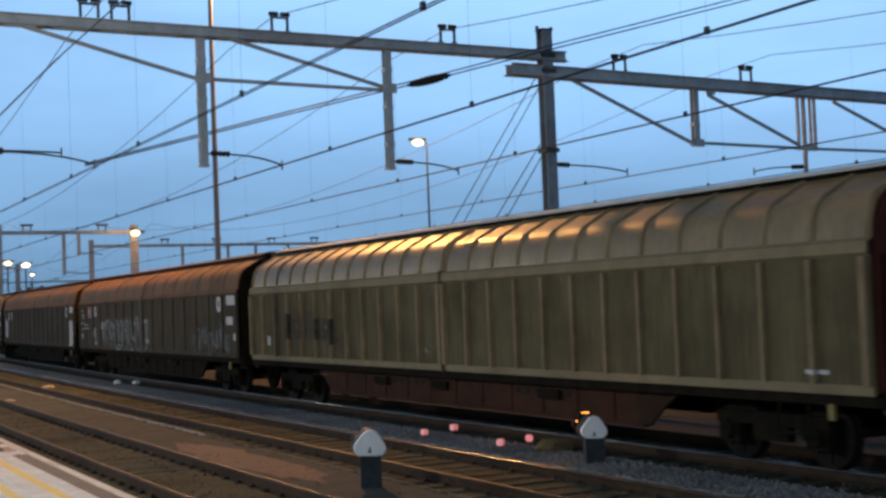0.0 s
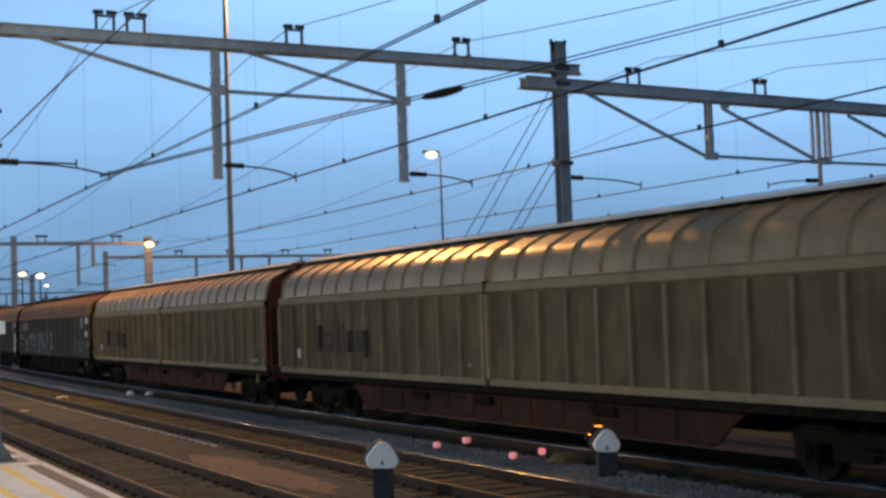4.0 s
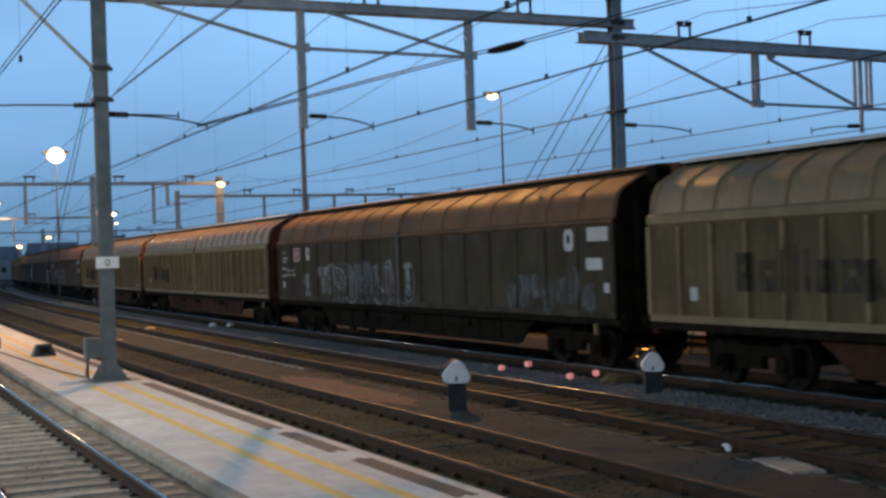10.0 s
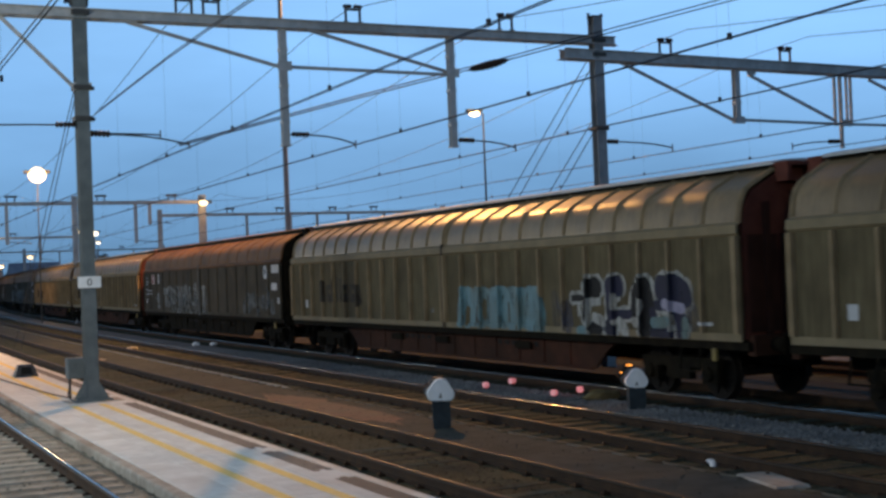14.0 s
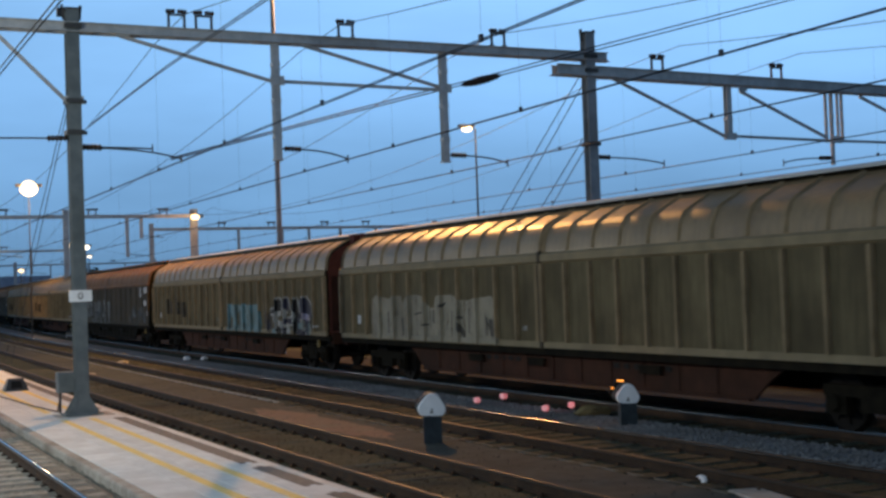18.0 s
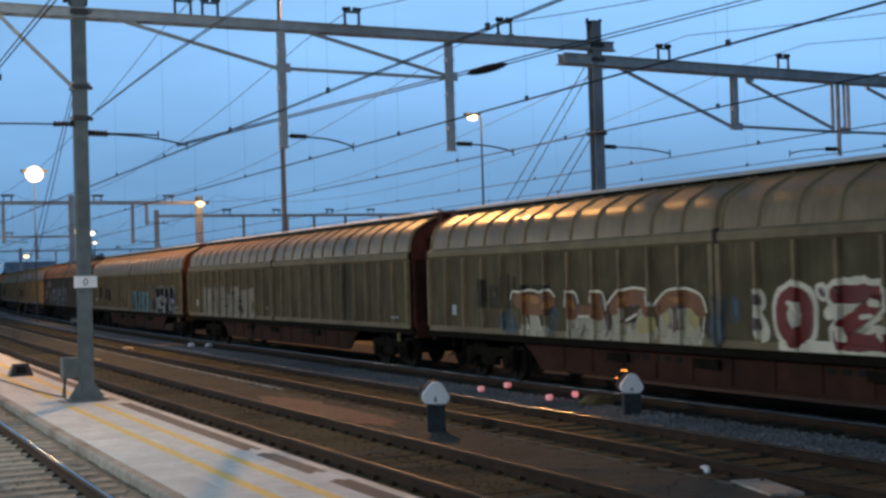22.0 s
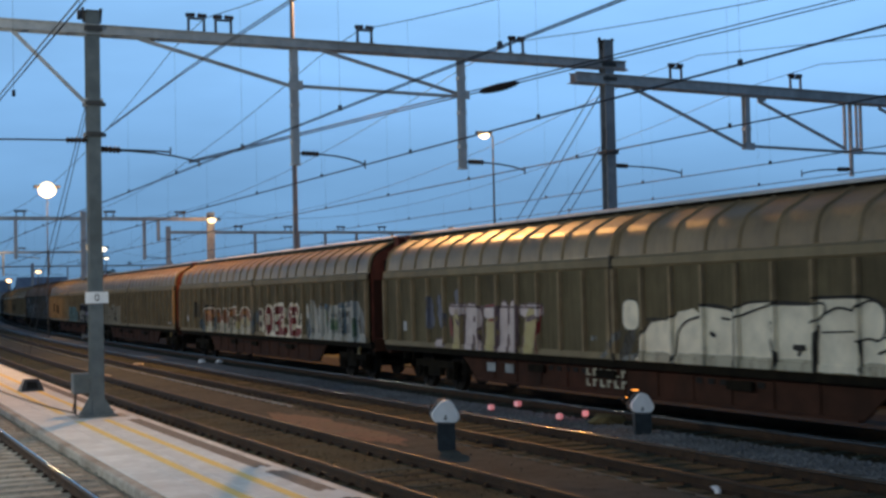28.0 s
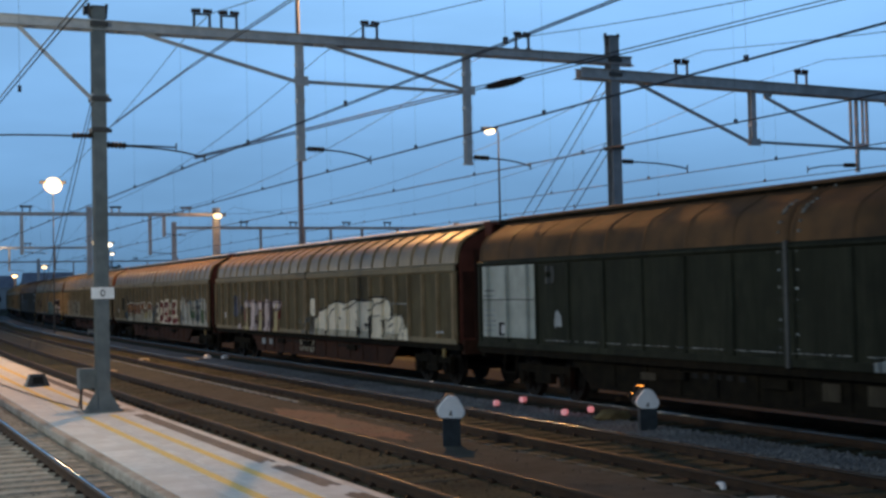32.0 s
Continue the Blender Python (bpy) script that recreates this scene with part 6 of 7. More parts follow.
    soot = ((0.26, (8.3, 1.68), (8.35, 1.96), (8.55, 2.09)), (0.4, (8.67, 2.03), (8.77, 1.68), (8.71, 1.25)), (0.2, (8.23, 1.56), (8.35, 1.44)))
    indigo = ((0.55, (9.24, 1.99), (9.68, 1.97)), (0.2, (9.01, 1.7), (9.31, 1.69)), (0.3, (9.9, 1.99), (9.95, 1.8)), (0.34, (9.7, 1.54), (9.8, 1.21)), (0.28, (8.98, 1.18), (9.45, 1.18)), (0.2, (8.88, 1.57), (9.02, 1.34)))
    for letter in (ink, navy, soot, indigo):
        brush(w, M_PWHITEDIM, "white edge of the navy letters", F, letter, 1, "graffiti_edge", 70, 0.15)
    for letter, paint in ((ink, M_PDARK), (navy, M_PNAVY), (soot, M_PDARK), (indigo, M_PNAVY)):
        brush(w, paint, "navy and black sprayed letter", F, letter, 3, "graffiti_letter", 71)
    brush(w, M_PWHITEDIM, "white gap in the letters", F, ((0.14, (6.78, 1.73), (7.1, 1.75)), (0.1, (6.33, 1.71), (6.32, 1.49)), (0.12, (7.66, 1.86), (7.66, 1.69)), (0.2, (6.9, 1.46), (7.21, 1.34)), (0.24, (7.79, 1.35), (8.04, 1.16)), (0.2, (8.51, 1.74), (8.48, 1.52)), (0.12, (8.28, 1.42), (8.5, 1.39), (8.46, 1.19)), (0.14, (9.35, 1.35), (9.49, 1.29))), 6, seed=72)
    brush(w, M_PLAVENDER, "pale lavender splash in the letter", F, ((0.2, (9.28, 1.72), (9.82, 1.64)),), 6, seed=75)
    brush(w, M_PBLUE, "pale blue splash at the foot of the piece", F, ((0.22, (8.93, 1.38), (9.41, 1.4)), (0.24, (6.37, 1.17), (6.51, 1.14)), (0.2, (9.89, 1.4), (9.91, 1.17))), 6, seed=73)
    F = (-6.15, -9.80, 1.11, 2.20)
    brush(w, M_PNAVYDIM, "dull blue sprayed haze", F, ((0.40, (0.98, 0.85), (1.08, 0.3)), (0.30, (-0.08, 0.5), (-0.07, 0.1)), (0.25, (-0.22, 0.7), (-0.2, 0.2))), 0, seed=74)
    # washed-out white piece
    w = W[4]
    F = (0.0, -1.0, 0.0, 1.0)
    mass(w, ((-9.2, 1.68), (-9.13, 2.18), (-8.86, 2.29), (-8.39, 2.24), (-8, 2.17), (-7.81, 2.27), (-7.25, 2.26), (-7.11, 2.06), (-6.93, 2.24), (-6.34, 2.27), (-5.88, 2.23), (-5.57, 1.99), (-5.26, 1.91), (-5.15, 2.23), (-4.4, 2.26), (-3.73, 2.12), (-3.41, 2.12), (-2.98, 2.17), (-2.24, 2.2), (-2.05, 2.09), (-2.05, 1.79), (-2.05, 1.42), (-1.9, 1.23)), 1.12, M_PWASHED, "washed-out white sprayed patch", 90, 1)
    brush(w, M_SHADE, "dark line in the washed-out patch", F, ((0.08, (-8.03, 1.81), (-8.05, 1.31)), (0.14, (-7.12, 1.63), (-7.11, 1.28)), (0.08, (-5.26, 1.86), (-5.25, 1.59)), (0.07, (-4.89, 1.95), (-4.59, 2.05)), (0.16, (-3.99, 1.64), (-3.83, 1.46), (-3.62, 1.32)), (0.08, (-3.81, 1.72), (-3.7, 1.71)), (0.1, (-2.47, 1.69), (-2.48, 1.35)), (0.22, (-2.28, 1.59), (-2.24, 1.39)), (0.05, (-6.38, 1.78), (-5.97, 1.82)), (0.05, (-6, 1.5), (-5.54, 1.53)), (0.05, (-4.25, 1.86), (-4.28, 1.34)), (0.05, (-3.34, 1.93), (-3.36, 1.36))), 3, seed=91)
    # orange, red and white pieces
    w = W[5]
    F = (0.0, -1.0, 0.0, 1.0)
    brush(w, M_PBLUEDEEP, "blue sprayed haze", F, ((0.5, (-7.43, 1.41), (-7.22, 1.18)), (0.35, (-5.42, 1.55), (-5.49, 1.27)), (0.4, (0.06, 1.84), (0, 1.32)), (0.3, (0.4, 1.84), (0.39, 1.64)), (0.2, (-2.3, 1.62), (-2.56, 1.41))), 0, seed=124)
    brush(w, M_PCREAM, "cream foot of the orange piece", F, ((0.42, (-6.3, 1.62), (-6.25, 1.22)), (0.24, (-6.75, 1.22), (-5.75, 1.22)), (0.4, (-4.75, 1.6), (-4.75, 1.2)), (0.36, (-4.5, 1.48), (-3.7, 1.48)), (0.42, (-3.75, 1.5), (-3.65, 1.2)), (0.2, (-4.7, 1.2), (-3.4, 1.2)), (0.42, (-3.05, 1.62), (-3.1, 1.25)), (0.36, (-2.9, 1.26), (-1.95, 1.3)), (0.36, (-2.2, 1.6), (-2.3, 1.4)), (0.4, (-1.5, 1.65), (-1.55, 1.25)), (0.44, (-0.85, 1.7), (-0.7, 1.3)), (0.3, (-1.5, 1.22), (-0.5, 1.22))), 1, "graffiti_block", 120)
    brush(w, M_PYELLOW, "dull yellow fill of the piece", F, ((0.3, (-2.31, 1.42), (-1.98, 1.45)), (0.2, (-1.53, 1.65), (-1.5, 1.56)), (0.3, (-0.73, 1.66), (-0.67, 1.54))), 3, seed=119)
    brush(w, M_PRUSTY, "rusty orange sprayed letter", F, ((0.34, (-7.0, 1.88), (-6.4, 1.83), (-5.5, 1.88)), (0.26, (-6.7, 1.68), (-5.8, 1.68)), (0.42, (-4.72, 1.9), (-4.7, 1.68)), (0.42, (-3.75, 1.9), (-3.72, 1.68)), (0.26, (-4.6, 1.66), (-3.8, 1.66)), (0.32, (-3.2, 1.74), (-2.95, 1.92), (-2.2, 1.96), (-2.1, 1.72)), (0.32, (-1.7, 1.78), (-1.4, 1.93), (-0.7, 1.92), (-0.45, 1.72))), 4, "graffiti_letter", 121)
    brush(w, M_PORANGE, "bright orange splash in the letter", F, ((0.16, (-6.6, 1.9), (-6.1, 1.87)), (0.14, (-5.9, 1.72), (-5.6, 1.78)), (0.12, (-4.74, 1.82), (-4.6, 1.74)), (0.1, (-3.05, 1.8), (-2.8, 1.92)), (0.1, (-1.35, 1.9), (-1.0, 1.9))), 5, "graffiti_letter", 125)
    brush(w, M_PPURPLE, "dull mauve sprayed stroke", F, ((0.12, (-4.6, 1.98), (-4.55, 1.75)), (0.12, (-3.6, 1.96), (-3.55, 1.74)), (0.08, (-4.25, 1.37), (-4.31, 1.18)), (0.07, (-3.42, 1.6), (-3.4, 1.2)), (0.08, (-2.78, 1.45), (-2.6, 1.62), (-2.4, 1.64)), (0.08, (-1.19, 1.66), (-1.24, 1.35)), (0.06, (-2.6, 1.78), (-2.45, 1.8)), (0.06, (-1.2, 1.78), (-0.95, 1.78))), 7, seed=122)
    brush(w, M_PWHITE, "white outline of the orange piece", F, ((0.05, (-7.25, 1.9), (-7.2, 2.08), (-6.8, 2.03), (-6.4, 2.1), (-5.9, 2.02), (-5.6, 2.12), (-5.35, 1.95)), (0.05, (-4.98, 1.75), (-4.95, 2.06), (-4.5, 2.04), (-4.45, 1.82)), (0.05, (-4.02, 1.84), (-4.0, 2.06), (-3.5, 2.05), (-3.45, 1.7)), (0.05, (-3.4, 1.8), (-3.1, 2.04), (-2.5, 2.13), (-2.02, 2.08), (-1.95, 1.8)), (0.05, (-1.85, 1.8), (-1.45, 2.08), (-0.85, 2.11), (-0.4, 2.0), (-0.28, 1.7)), (0.05, (-4.45, 1.55), (-4.05, 1.56)), (0.05, (-2.75, 1.5), (-2.4, 1.62)), (0.04, (-6.55, 1.5), (-6.5, 1.14)), (0.04, (-6.05, 1.5), (-5.95, 1.25)), (0.04, (-0.35, 1.6), (-0.45, 1.15))), 10, seed=123)
    F = (-1.45, -5.50, 1.17, 2.16)
    oze = ((0.27, (0.10, 0.12), (0.04, 0.30), (0.03, 0.6), (0.08, 0.85), (0.15, 0.85), (0.19, 0.6), (0.18, 0.3), (0.12, 0.12)), (0.27, (0.34, 0.84), (0.46, 0.86), (0.58, 0.84), (0.50, 0.60), (0.36, 0.30), (0.34, 0.14), (0.48, 0.12), (0.61, 0.14)), (0.30, (0.88, 0.82), (0.70, 0.84), (0.72, 0.5), (0.71, 0.14), (0.95, 0.12)), (0.22, (0.72, 0.5), (0.85, 0.50)))
    brush(w, M_PWHITE, "white halo of the red letters", F, oze, 1, "graffiti_edge", 131, 0.22)
    brush(w, M_PWHITE, "white bubble round the letters", F, ((0.30, (-0.10, 0.78), (-0.09, 0.70)), (0.30, (-0.10, 0.42), (-0.07, 0.2)), (0.26, (0.26, 0.9), (0.28, 0.86)), (0.34, (1.0, 0.5), (1.02, 0.3)), (0.24, (1.02, 0.72), (1.0, 0.6)), (0.22, (0.05, 0.02), (0.98, 0.0)), (0.2, (0.3, 0.55), (0.45, 0.60)), (0.16, (0.42, 1.02), (0.46, 1.04)), (0.16, (0.76, 1.02), (0.82, 1.0))), 3, seed=132)
    brush(w, M_PRED, "dark red graffiti letter", F, oze, 6, "graffiti_letter", 131)
    brush(w, M_PWHITE, "white fleck on the letters", F, ((0.13, (0.10, 0.62), (0.12, 0.42)), (0.08, (0.08, 0.7), (0.14, 0.68)), (0.14, (0.36, 0.3), (0.38, 0.18)), (0.12, (0.52, 0.72), (0.55, 0.7)), (0.13, (0.56, 0.25), (0.58, 0.2)), (0.09, (0.73, 0.8), (0.76, 0.78)), (0.12, (0.88, 0.78), (0.89, 0.72)), (0.12, (0.80, 0.28), (0.84, 0.25)), (0.08, (0.47, 0.5), (0.52, 0.52))), 9, seed=133)
    brush(w, M_PPURPLE, "dark middle of a bubble", F, ((0.13, (-0.10, 0.78), (-0.09, 0.72)), (0.11, (-0.10, 0.4), (-0.09, 0.3)), (0.10, (0.265, 0.9), (0.275, 0.84)), (0.16, (1.0, 0.5), (1.03, 0.48)), (0.10, (1.02, 0.3), (1.03, 0.26))), 9, seed=134)
    F = (0.0, -1.0, 0.0, 1.0)
    cloud(w, -6.1, -11.2, 1.12, 2.10, 5, M_PGREYDIM, "pale grey sprayed patch", 160, 0, 0.08)
    brush(w, M_PPALE, "chalky white letter of the piece", F, ((0.45, (6.64, 2.13), (6.85, 1.85), (6.98, 1.29)), (0.28, (7.32, 2.04), (7.34, 1.3)), (0.3, (7.73, 2.01), (7.79, 1.32)), (0.34, (8.36, 2.04), (8.27, 1.27)), (0.25, (8.4, 2.04), (8.87, 2.05)), (0.25, (8.39, 1.69), (8.76, 1.68)), (0.3, (9.22, 2.1), (9.82, 2.13)), (0.3, (9.35, 2.04), (9.28, 1.31)), (0.22, (9.34, 1.71), (9.76, 1.74)), (0.34, (10.07, 2.14), (10.63, 2.12), (10.7, 1.94), (10.3, 1.78)), (0.34, (10.15, 2.1), (10.15, 1.28)), (0.3, (10.41, 1.72), (10.63, 1.41)), (0.34, (6.54, 1.14), (11.26, 1.19)), (0.24, (6.09, 2.1), (6.14, 1.84))), 2, "graffiti_letter", 161)
    brush(w, M_PBLUEDEEP, "faded blue stroke of the piece", F, ((0.2, (7.63, 2.16), (8.07, 2.1)), (0.3, (9.56, 1.93), (9.54, 1.43)), (0.16, (9.05, 2.16), (9.99, 2.2)), (0.34, (6.18, 1.59), (6.27, 1.27)), (0.1, (7.17, 1.98), (7.19, 1.36))), 5, seed=162)
    brush(w, mat("green_spray_paint", (0.05, 0.13, 0.05), (0.07, 0.17, 0.06), 4.0, 0.6, worn=0.48), "green sprayed fleck", F, ((0.35, (8.57, 1.6), (8.84, 1.58)), (0.3, (10.41, 1.67), (10.44, 1.4)), (0.1, (7.97, 1.98), (8, 1.56))), 8, seed=163)
    # narrow letters and the large bubble piece
    w = W[6]
    F = (0.0, -1.0, 0.0, 1.0)
    tall = ((0.25, (-7.23, 2.06), (-6.54, 2.06)), (0.38, (-6.23, 2.01), (-6.33, 1.13)), (0.28, (-6.06, 2.05), (-5.69, 1.97), (-5.76, 1.69), (-6.09, 1.61)), (0.30, (-5.91, 1.56), (-5.75, 1.12)), (0.28, (-5.35, 1.99), (-4.9, 2.02)), (0.38, (-4.48, 2.05), (-4.58, 1.14)), (0.38, (-4.04, 2.07), (-4.06, 1.14)), (0.31, (-4.47, 1.6), (-4.06, 1.62)), (0.25, (-3.64, 2.04), (-2.87, 2.04)), (0.18, (-8.07, 1.22), (-7.77, 1.23)))
    stem = ((0.40, (-6.91, 1.88), (-6.99, 1.13)), (0.44, (-5.18, 1.7), (-5.23, 1.14)), (0.46, (-3.26, 1.89), (-3.42, 1.14)))
    brush(w, M_PPURPLE, "dull mauve outline of the narrow letters", F, tall + stem, 0, "graffiti_edge", 171, 0.09)
    brush(w, M_PPINKWHITE, "narrow pinkish white letter", F, tall, 3, "graffiti_letter", 171)
    brush(w, M_PYELLOW, "dull yellow stem of a letter", F, stem, 3, "graffiti_letter", 172)
    brush(w, M_PPURPLE, "dull mauve line between the letters", F, ((0.06, (-6.5, 2.11), (-6.52, 1.12)), (0.06, (-5.54, 2.11), (-5.56, 1.12)), (0.06, (-4.78, 2.11), (-4.82, 1.13)), (0.06, (-3.81, 2.11), (-3.86, 1.12)), (0.09, (-4.25, 2.01), (-4.28, 1.75)), (0.08, (-4.28, 1.49), (-4.32, 1.12)), (0.07, (-5.99, 1.41), (-6.04, 1.14)), (0.07, (-5.96, 1.89), (-5.9, 1.77)), (0.05, (-7.32, 2.14), (-2.84, 2.11)), (0.1, (-6.96, 1.8), (-6.83, 1.68)), (0.12, (-3.42, 1.85), (-3.1, 1.91))), 6, seed=173)
    brush(w, M_PRED, "thin red line of the letters", F, ((0.05, (-2.79, 2.11), (-2.99, 1.12)), (0.14, (-7.28, 1.8), (-7.22, 1.47)), (0.05, (-5.38, 2.14), (-4.86, 2.16)), (0.06, (-5.22, 1.82), (-4.97, 1.82))), 6, seed=174)
    brush(w, M_PHAZE, "faded lavender sprayed patch", F, ((0.45, (-8.54, 2.17), (-8.45, 1.79)), (0.45, (-7.92, 2.21), (-7.74, 1.79)), (0.3, (-6.92, 2.41), (-6.84, 2.25))), 0, seed=175)
    plate(w, "graffiti_edge", "dark edge of the oval head", M_SHADE, -0.60, 1.97, 0.60, 0.62, 0, n=24)
    plate(w, "graffiti_block", "pale oval head of the bubble piece", M_PWHITE, -0.60, 1.97, 0.54, 0.56, 1, n=24)
    brush(w, M_SHADE, "dark sprayed neck below the oval", F, ((0.3, (0.61, 1.6), (0.35, 1.18)),), 0, seed=179)
    brush(w, M_PGREYDIM, "pale stroke below the oval", F, ((0.14, (0.22, 1.61), (-0.4, 1.12)), (0.12, (0.81, 1.2), (0.4, 1.12))), 1, seed=180)
    tops = ((0.75, 1.07), (1.06, 1.67), (1.29, 1.88), (1.44, 1.86), (1.92, 1.92), (2.16, 2.04), (2.57, 2.09), (2.83, 1.99), (2.88, 2.15), (3.73, 2.07), (4.1, 2.2), (4.81, 2.21), (5.73, 2.17), (5.84, 2.27), (6.72, 2.27), (6.98, 2.26), (7.23, 2.1), (7.24, 1.75), (7.65, 1.8), (7.95, 1.8), (8.09, 1.65), (8.11, 1.5), (8.26, 1.49), (8.42, 1.4), (8.44, 1.14))
    mass(w, tops, 1.11, M_PWHITE, "large white bubble letters", 181, 2)
    brush(w, M_PCREAM, "cream foot of the bubble letters", F, ((0.2, (0.96, 1.2), (1.92, 1.2)), (0.2, (2.15, 1.2), (3.63, 1.2)), (0.2, (3.84, 1.2), (4.75, 1.2)), (0.2, (4.9, 1.2), (5.67, 1.2)), (0.2, (6.8, 1.2), (7.27, 1.2)), (0.16, (7.46, 1.2), (7.71, 1.2))), 4, seed=182)
    brush(w, M_PLINE, "dark line of the bubble letters", F, ((0.037, (1.13, 1.89), (1.44, 1.91), (1.87, 1.88), (2.11, 1.99)), (0.037, (2.87, 1.97), (2.37, 1.87), (2.11, 1.68), (2.09, 1.4), (1.98, 1.12)), (0.044, (2.84, 2.16), (3.27, 2.16), (3.73, 2.05)), (0.033, (3.75, 2.06), (3.72, 1.7), (3.72, 1.12)), (0.037, (3.76, 1.93), (4.09, 2.02), (4.73, 2.17), (5.62, 2.16)), (0.037, (4.79, 1.87), (4.62, 1.81), (4.77, 1.59), (4.85, 1.25), (4.78, 1.12)), (0.033, (5.76, 2.17), (5.97, 2.22), (6, 2.02), (5.67, 1.86)), (0.044, (5.77, 2.26), (6.72, 2.28)), (0.037, (5.96, 2.02), (6.25, 2.13), (6.61, 2.05))), 7, seed=183)
    brush(w, M_PLINE, "dark line of the bubble letters", F, ((0.037, (6.58, 2.02), (6.72, 2.19), (6.98, 2.23), (7.17, 2.18), (7.24, 1.99), (7.21, 1.67), (7.01, 1.59), (6.92, 1.69), (6.69, 1.61)), (0.026, (5.88, 1.73), (6.66, 1.76)), (0.052, (5.81, 1.82), (5.76, 1.57), (5.76, 1.12)), (0.096, (5.25, 1.48), (5.47, 1.48)), (0.052, (5.38, 1.43), (5.33, 1.37)), (0.074, (3.11, 1.67), (3.2, 1.63)), (0.037, (3.43, 1.93), (3.63, 1.91)), (0.037, (7.21, 1.67), (7.65, 1.78), (7.95, 1.8), (8.09, 1.71), (8.02, 1.5), (7.81, 1.34), (7.73, 1.12)), (0.037, (7.07, 1.44), (7.52, 1.6), (7.41, 1.37), (7.31, 1.13)), (0.030, (6.72, 1.59), (6.73, 1.15)), (0.037, (8.11, 1.42), (8.34, 1.51), (8.42, 1.4)), (0.037, (8.07, 1.31), (8.15, 1.13))), 7, seed=184)
    brush(w, M_PLINE, "dark edge along the top of the bubble letters", F, ((0.037, *tops[:4]), (0.037, *tops[8:13]), (0.044, *tops[13:18])), 6, seed=185)
    brush(w, M_PWHITEDIM, "thin white line of the piece", F, ((0.035, (7.29, 2.09), (8.43, 2.09)), (0.035, (8.42, 2.09), (8.34, 1.51))), 1, seed=186)
    for k in range(12):
        b = bmesh.new()
        y, z = 1.35 - 0.26 * (k % 6), 0.80 - 0.21 * (k // 6)
        box(b, -1.245, -1.238, y - 0.035, y + 0.035, z - 0.075, z + 0.075)
        if k % 2:
            box(b, -1.245, -1.238, y - 0.12, y - 0.036, z + 0.03, z + 0.075)
        else:
            box(b, -1.245, -1.238, y - 0.13, y - 0.036, z - 0.075, z - 0.035)
        part("graffiti_stroke", b, M_PCREAM, w, "yellowish scrawl on the girder")
    for y in (5.6, 4.7):
        b = bmesh.new()
        box(b, -1.245, -1.238, y - 0.2, y + 0.2, 0.62, 0.82)
        part("graffiti_stroke", b, M_PGREY, w, "pale smudge on the girder")
    # the last wagon's panel
    w = W[7]
    for y, a in ((10.2, 1.12), (8.88, 1.42)):
        for z, h in ((2.58, 0.78), (1.76, 0.86)):
            plate(w, "panel", "pale grey panel", M_DULLPANEL, y, z, a - 0.022, h - 0.02, 1)
    plate(w, "marking", "small dark square sign", M_BLACK, 9.75, 1.52, 0.42, 0.30, 2)
    plate(w, "marking", "white centre of the sign", M_PANEL, 9.75, 1.52, 0.2, 0.22, 3, n=8)
    for z in (2.4, 2.28, 1.95, 1.83, 1.7, 1.6, 1.48):
        plate(w, "marking", "row of small faded figures", M_PGREY, 10.4, z, 0.4 + 0.2 * rnd.random(), 0.045, 2)
    plate(w, "round_plate", "round dull grey plate", M_POST, 7.6, 2.72, 0.36, 0.38, 1, n=20)
    plate(w, "round_plate", "dark middle of the plate", M_DGREENWALL, 7.6, 2.72, 0.11, 0.12, 3, n=16)
    plate(w, "marking", "white scrawl", M_PGREY, 7.3, 1.76, 0.30, 0.34, 1, n=12, round_=0.3, seed=9)
    for z in (2.9, 2.65, 2.4, 2.15, 1.9, 1.65, 1.4):
        for dy in (-0.22, 0.22):
            plate(w, "bolt", "dull bolt on the middle seam", M_PGREYDIM if (int(z * 20) + (dy > 0)) % 3 else M_PGREY, dy + rnd.uniform(-0.02, 0.02), z + rnd.uniform(-0.05, 0.05), 0.055, 0.04, 1, n=8)
    line = roof_line(0.012)
    for k in range(1, len(line), max(1, len(line) // 6)):
        for dy in (-0.24, 0.24):
            b = bmesh.new()
            a, z = line[k]
            box(b, a - 0.02, a + 0.02, dy - 0.028, dy + 0.028, z - 0.02, z + 0.02)
            part("bolt", b, M_PGREYDIM, w, "dull bolt on the roof seam")
    for y, wd, ht in ((4.3, 0.5, 0.14), (-0.7, 0.4, 0.28), (-1.7, 0.42, 0.30)):
        b = bmesh.new()
        box(b, -1.247, -1.238, y - wd / 2, y + wd / 2, 0.72 - ht / 2, 0.72 + ht / 2)
        part("label_plate", b, M_DARKWALL, w, "dull brownish plate on the girder")
    plate(w, "marking", "white scrawl", M_PGREY, -2.1, 1.18, 0.4, 0.2, 1, n=12, round_=0.3, seed=19)
    for k in range(9):
        plate(w, "marking", "thin pale line along the wall", M_PGREYDIM, 7.2 - 1.6 * k, 1.32, 1.35, 0.022, 1)


decorate()
# the middle of each wagon behind that of wagon 0
PLACE = {}
for i in sorted(W):
    PLACE[i] = 0.0 if i == min(W) else PLACE[i - 1] + HALVES[i - 1] + HALVES[i] + GAP
ZERO = PLACE[0]
# seconds and the middle of wagon 0 along the line
RUN = ((0, 25.55), (1.5, 34.15), (3.5, 45.5), (6, 59.5), (8, 69.85), (9, 75.02), (10, 80.2), (11.5, 87.65), (13, 95.05), (16, 109.5), (19, 123.5), (21, 132.65), (23, 141.8), (25.5, 153.3), (28.5, 167.25), (31, 178.92), (32, 183.58))


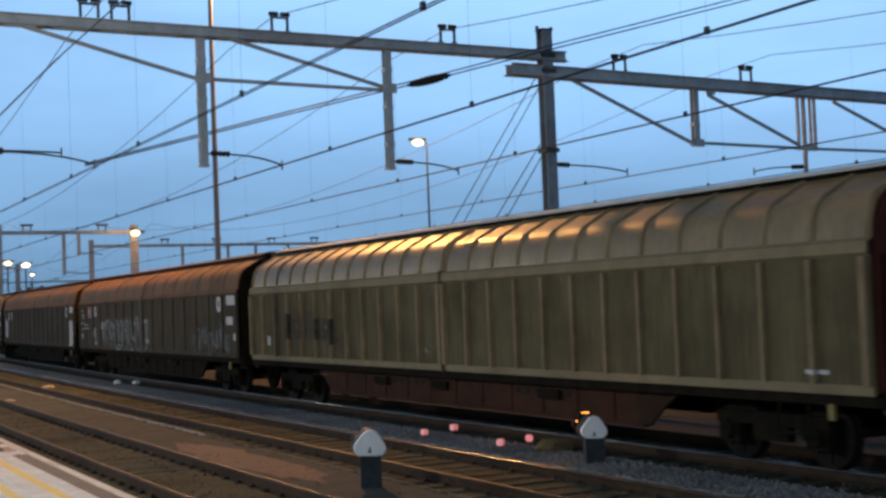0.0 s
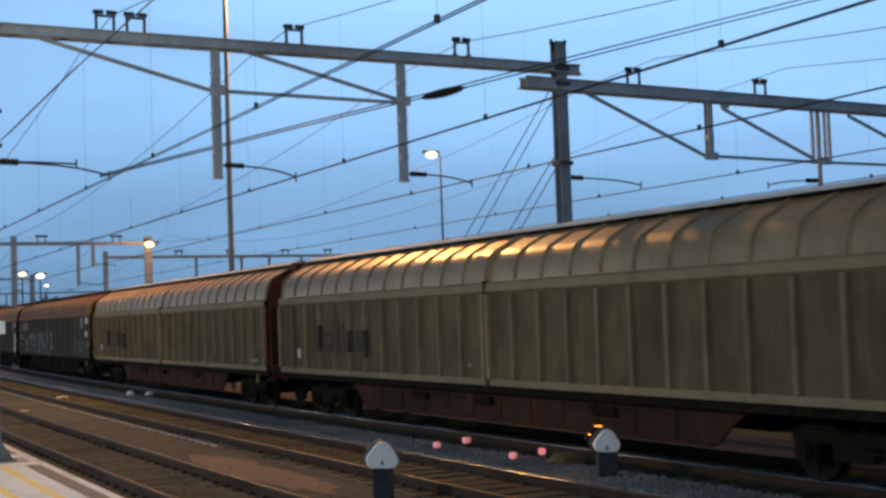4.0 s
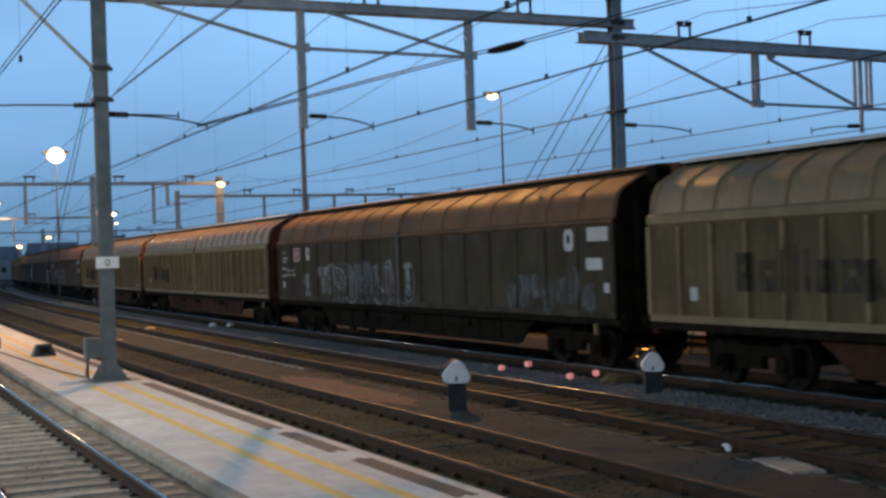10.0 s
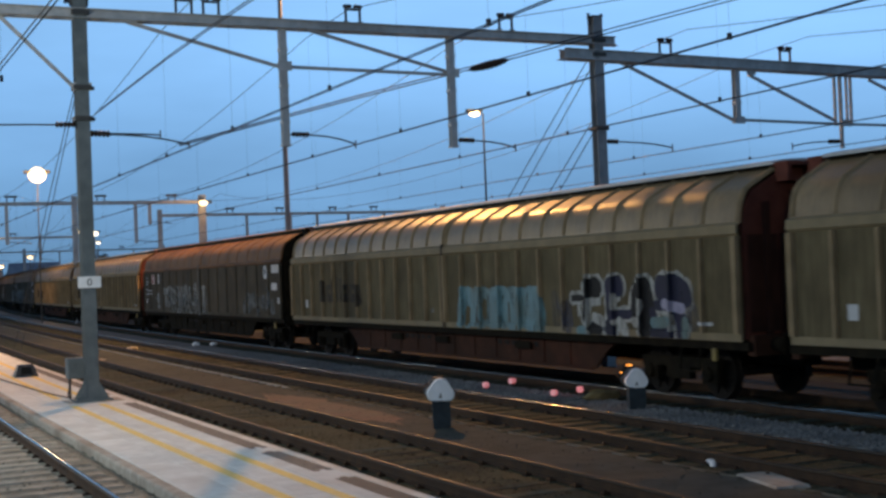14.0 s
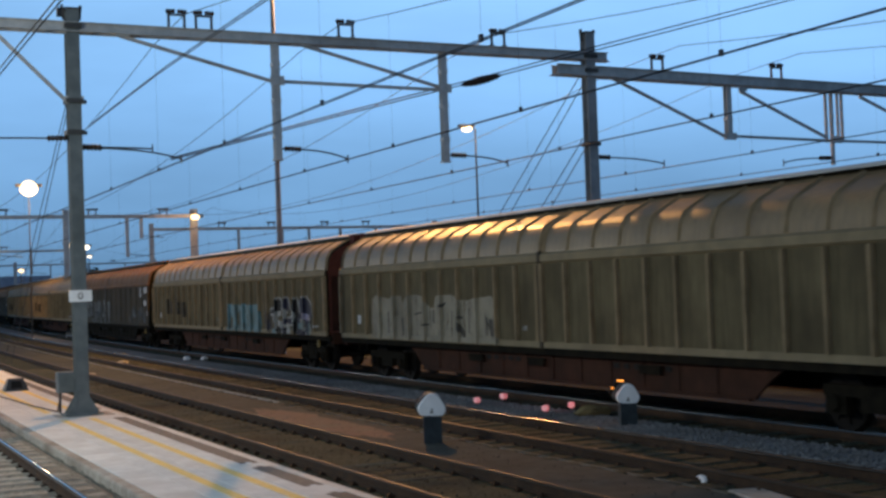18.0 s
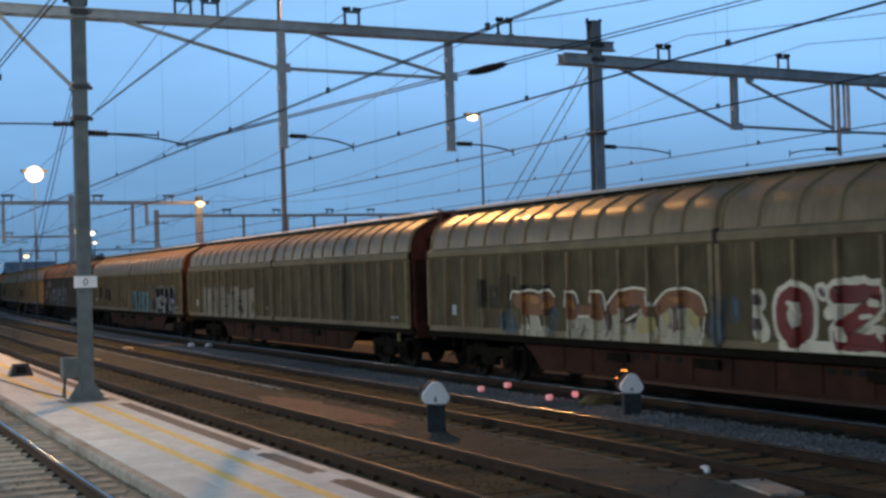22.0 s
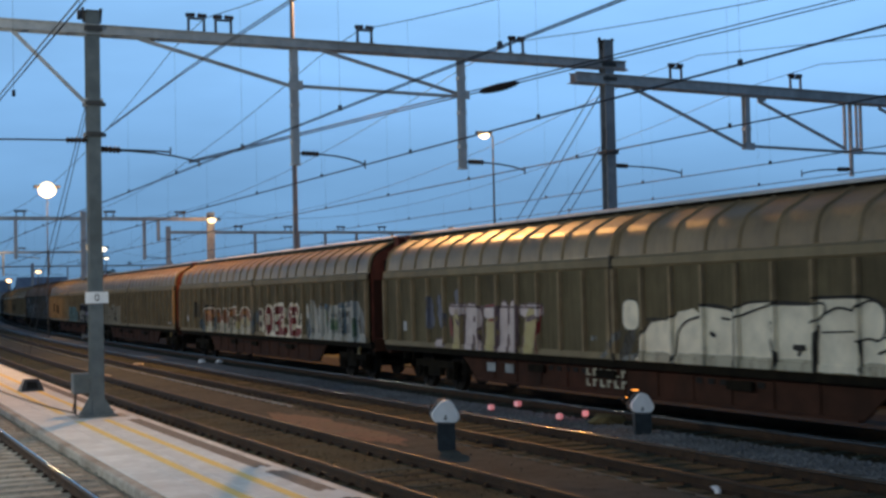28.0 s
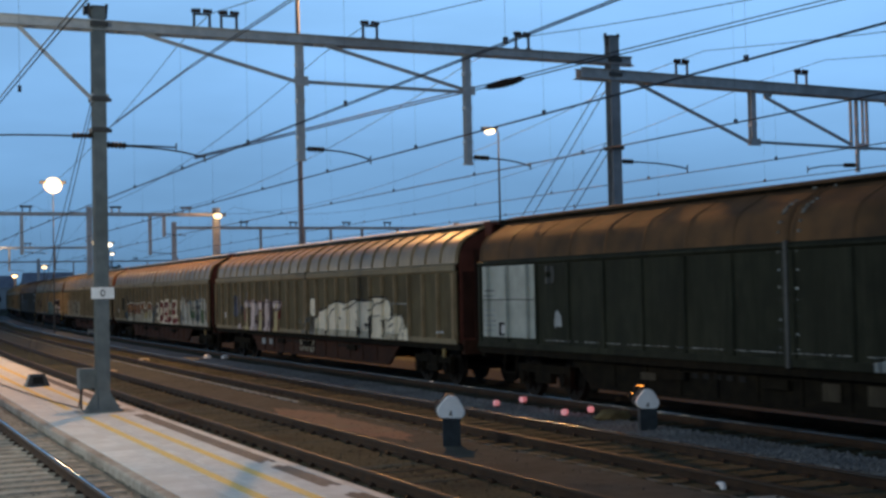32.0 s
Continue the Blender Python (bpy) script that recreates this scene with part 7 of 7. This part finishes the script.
def motions():
    times, way = [r[0] for r in RUN], [r[1] for r in RUN]
    ticks = [k / 10 for k in range(321)]
    rolled = [-math.degrees((float(np.interp(t, times, way)) - way[0]) / 0.46) for t in ticks]
    for ob, index in TRAIN:
        walk(ob, [(t, along(15.40, s - (PLACE[index] - ZERO))) for t, s in RUN])
        for o in ob.children_recursive:
            if o.name.startswith("wheelset"):
                y = o.location.y
                walk(o, [(t, pose(0, y, 0.46, a, 0, 0)) for t, a in zip(ticks, rolled)])


motions()
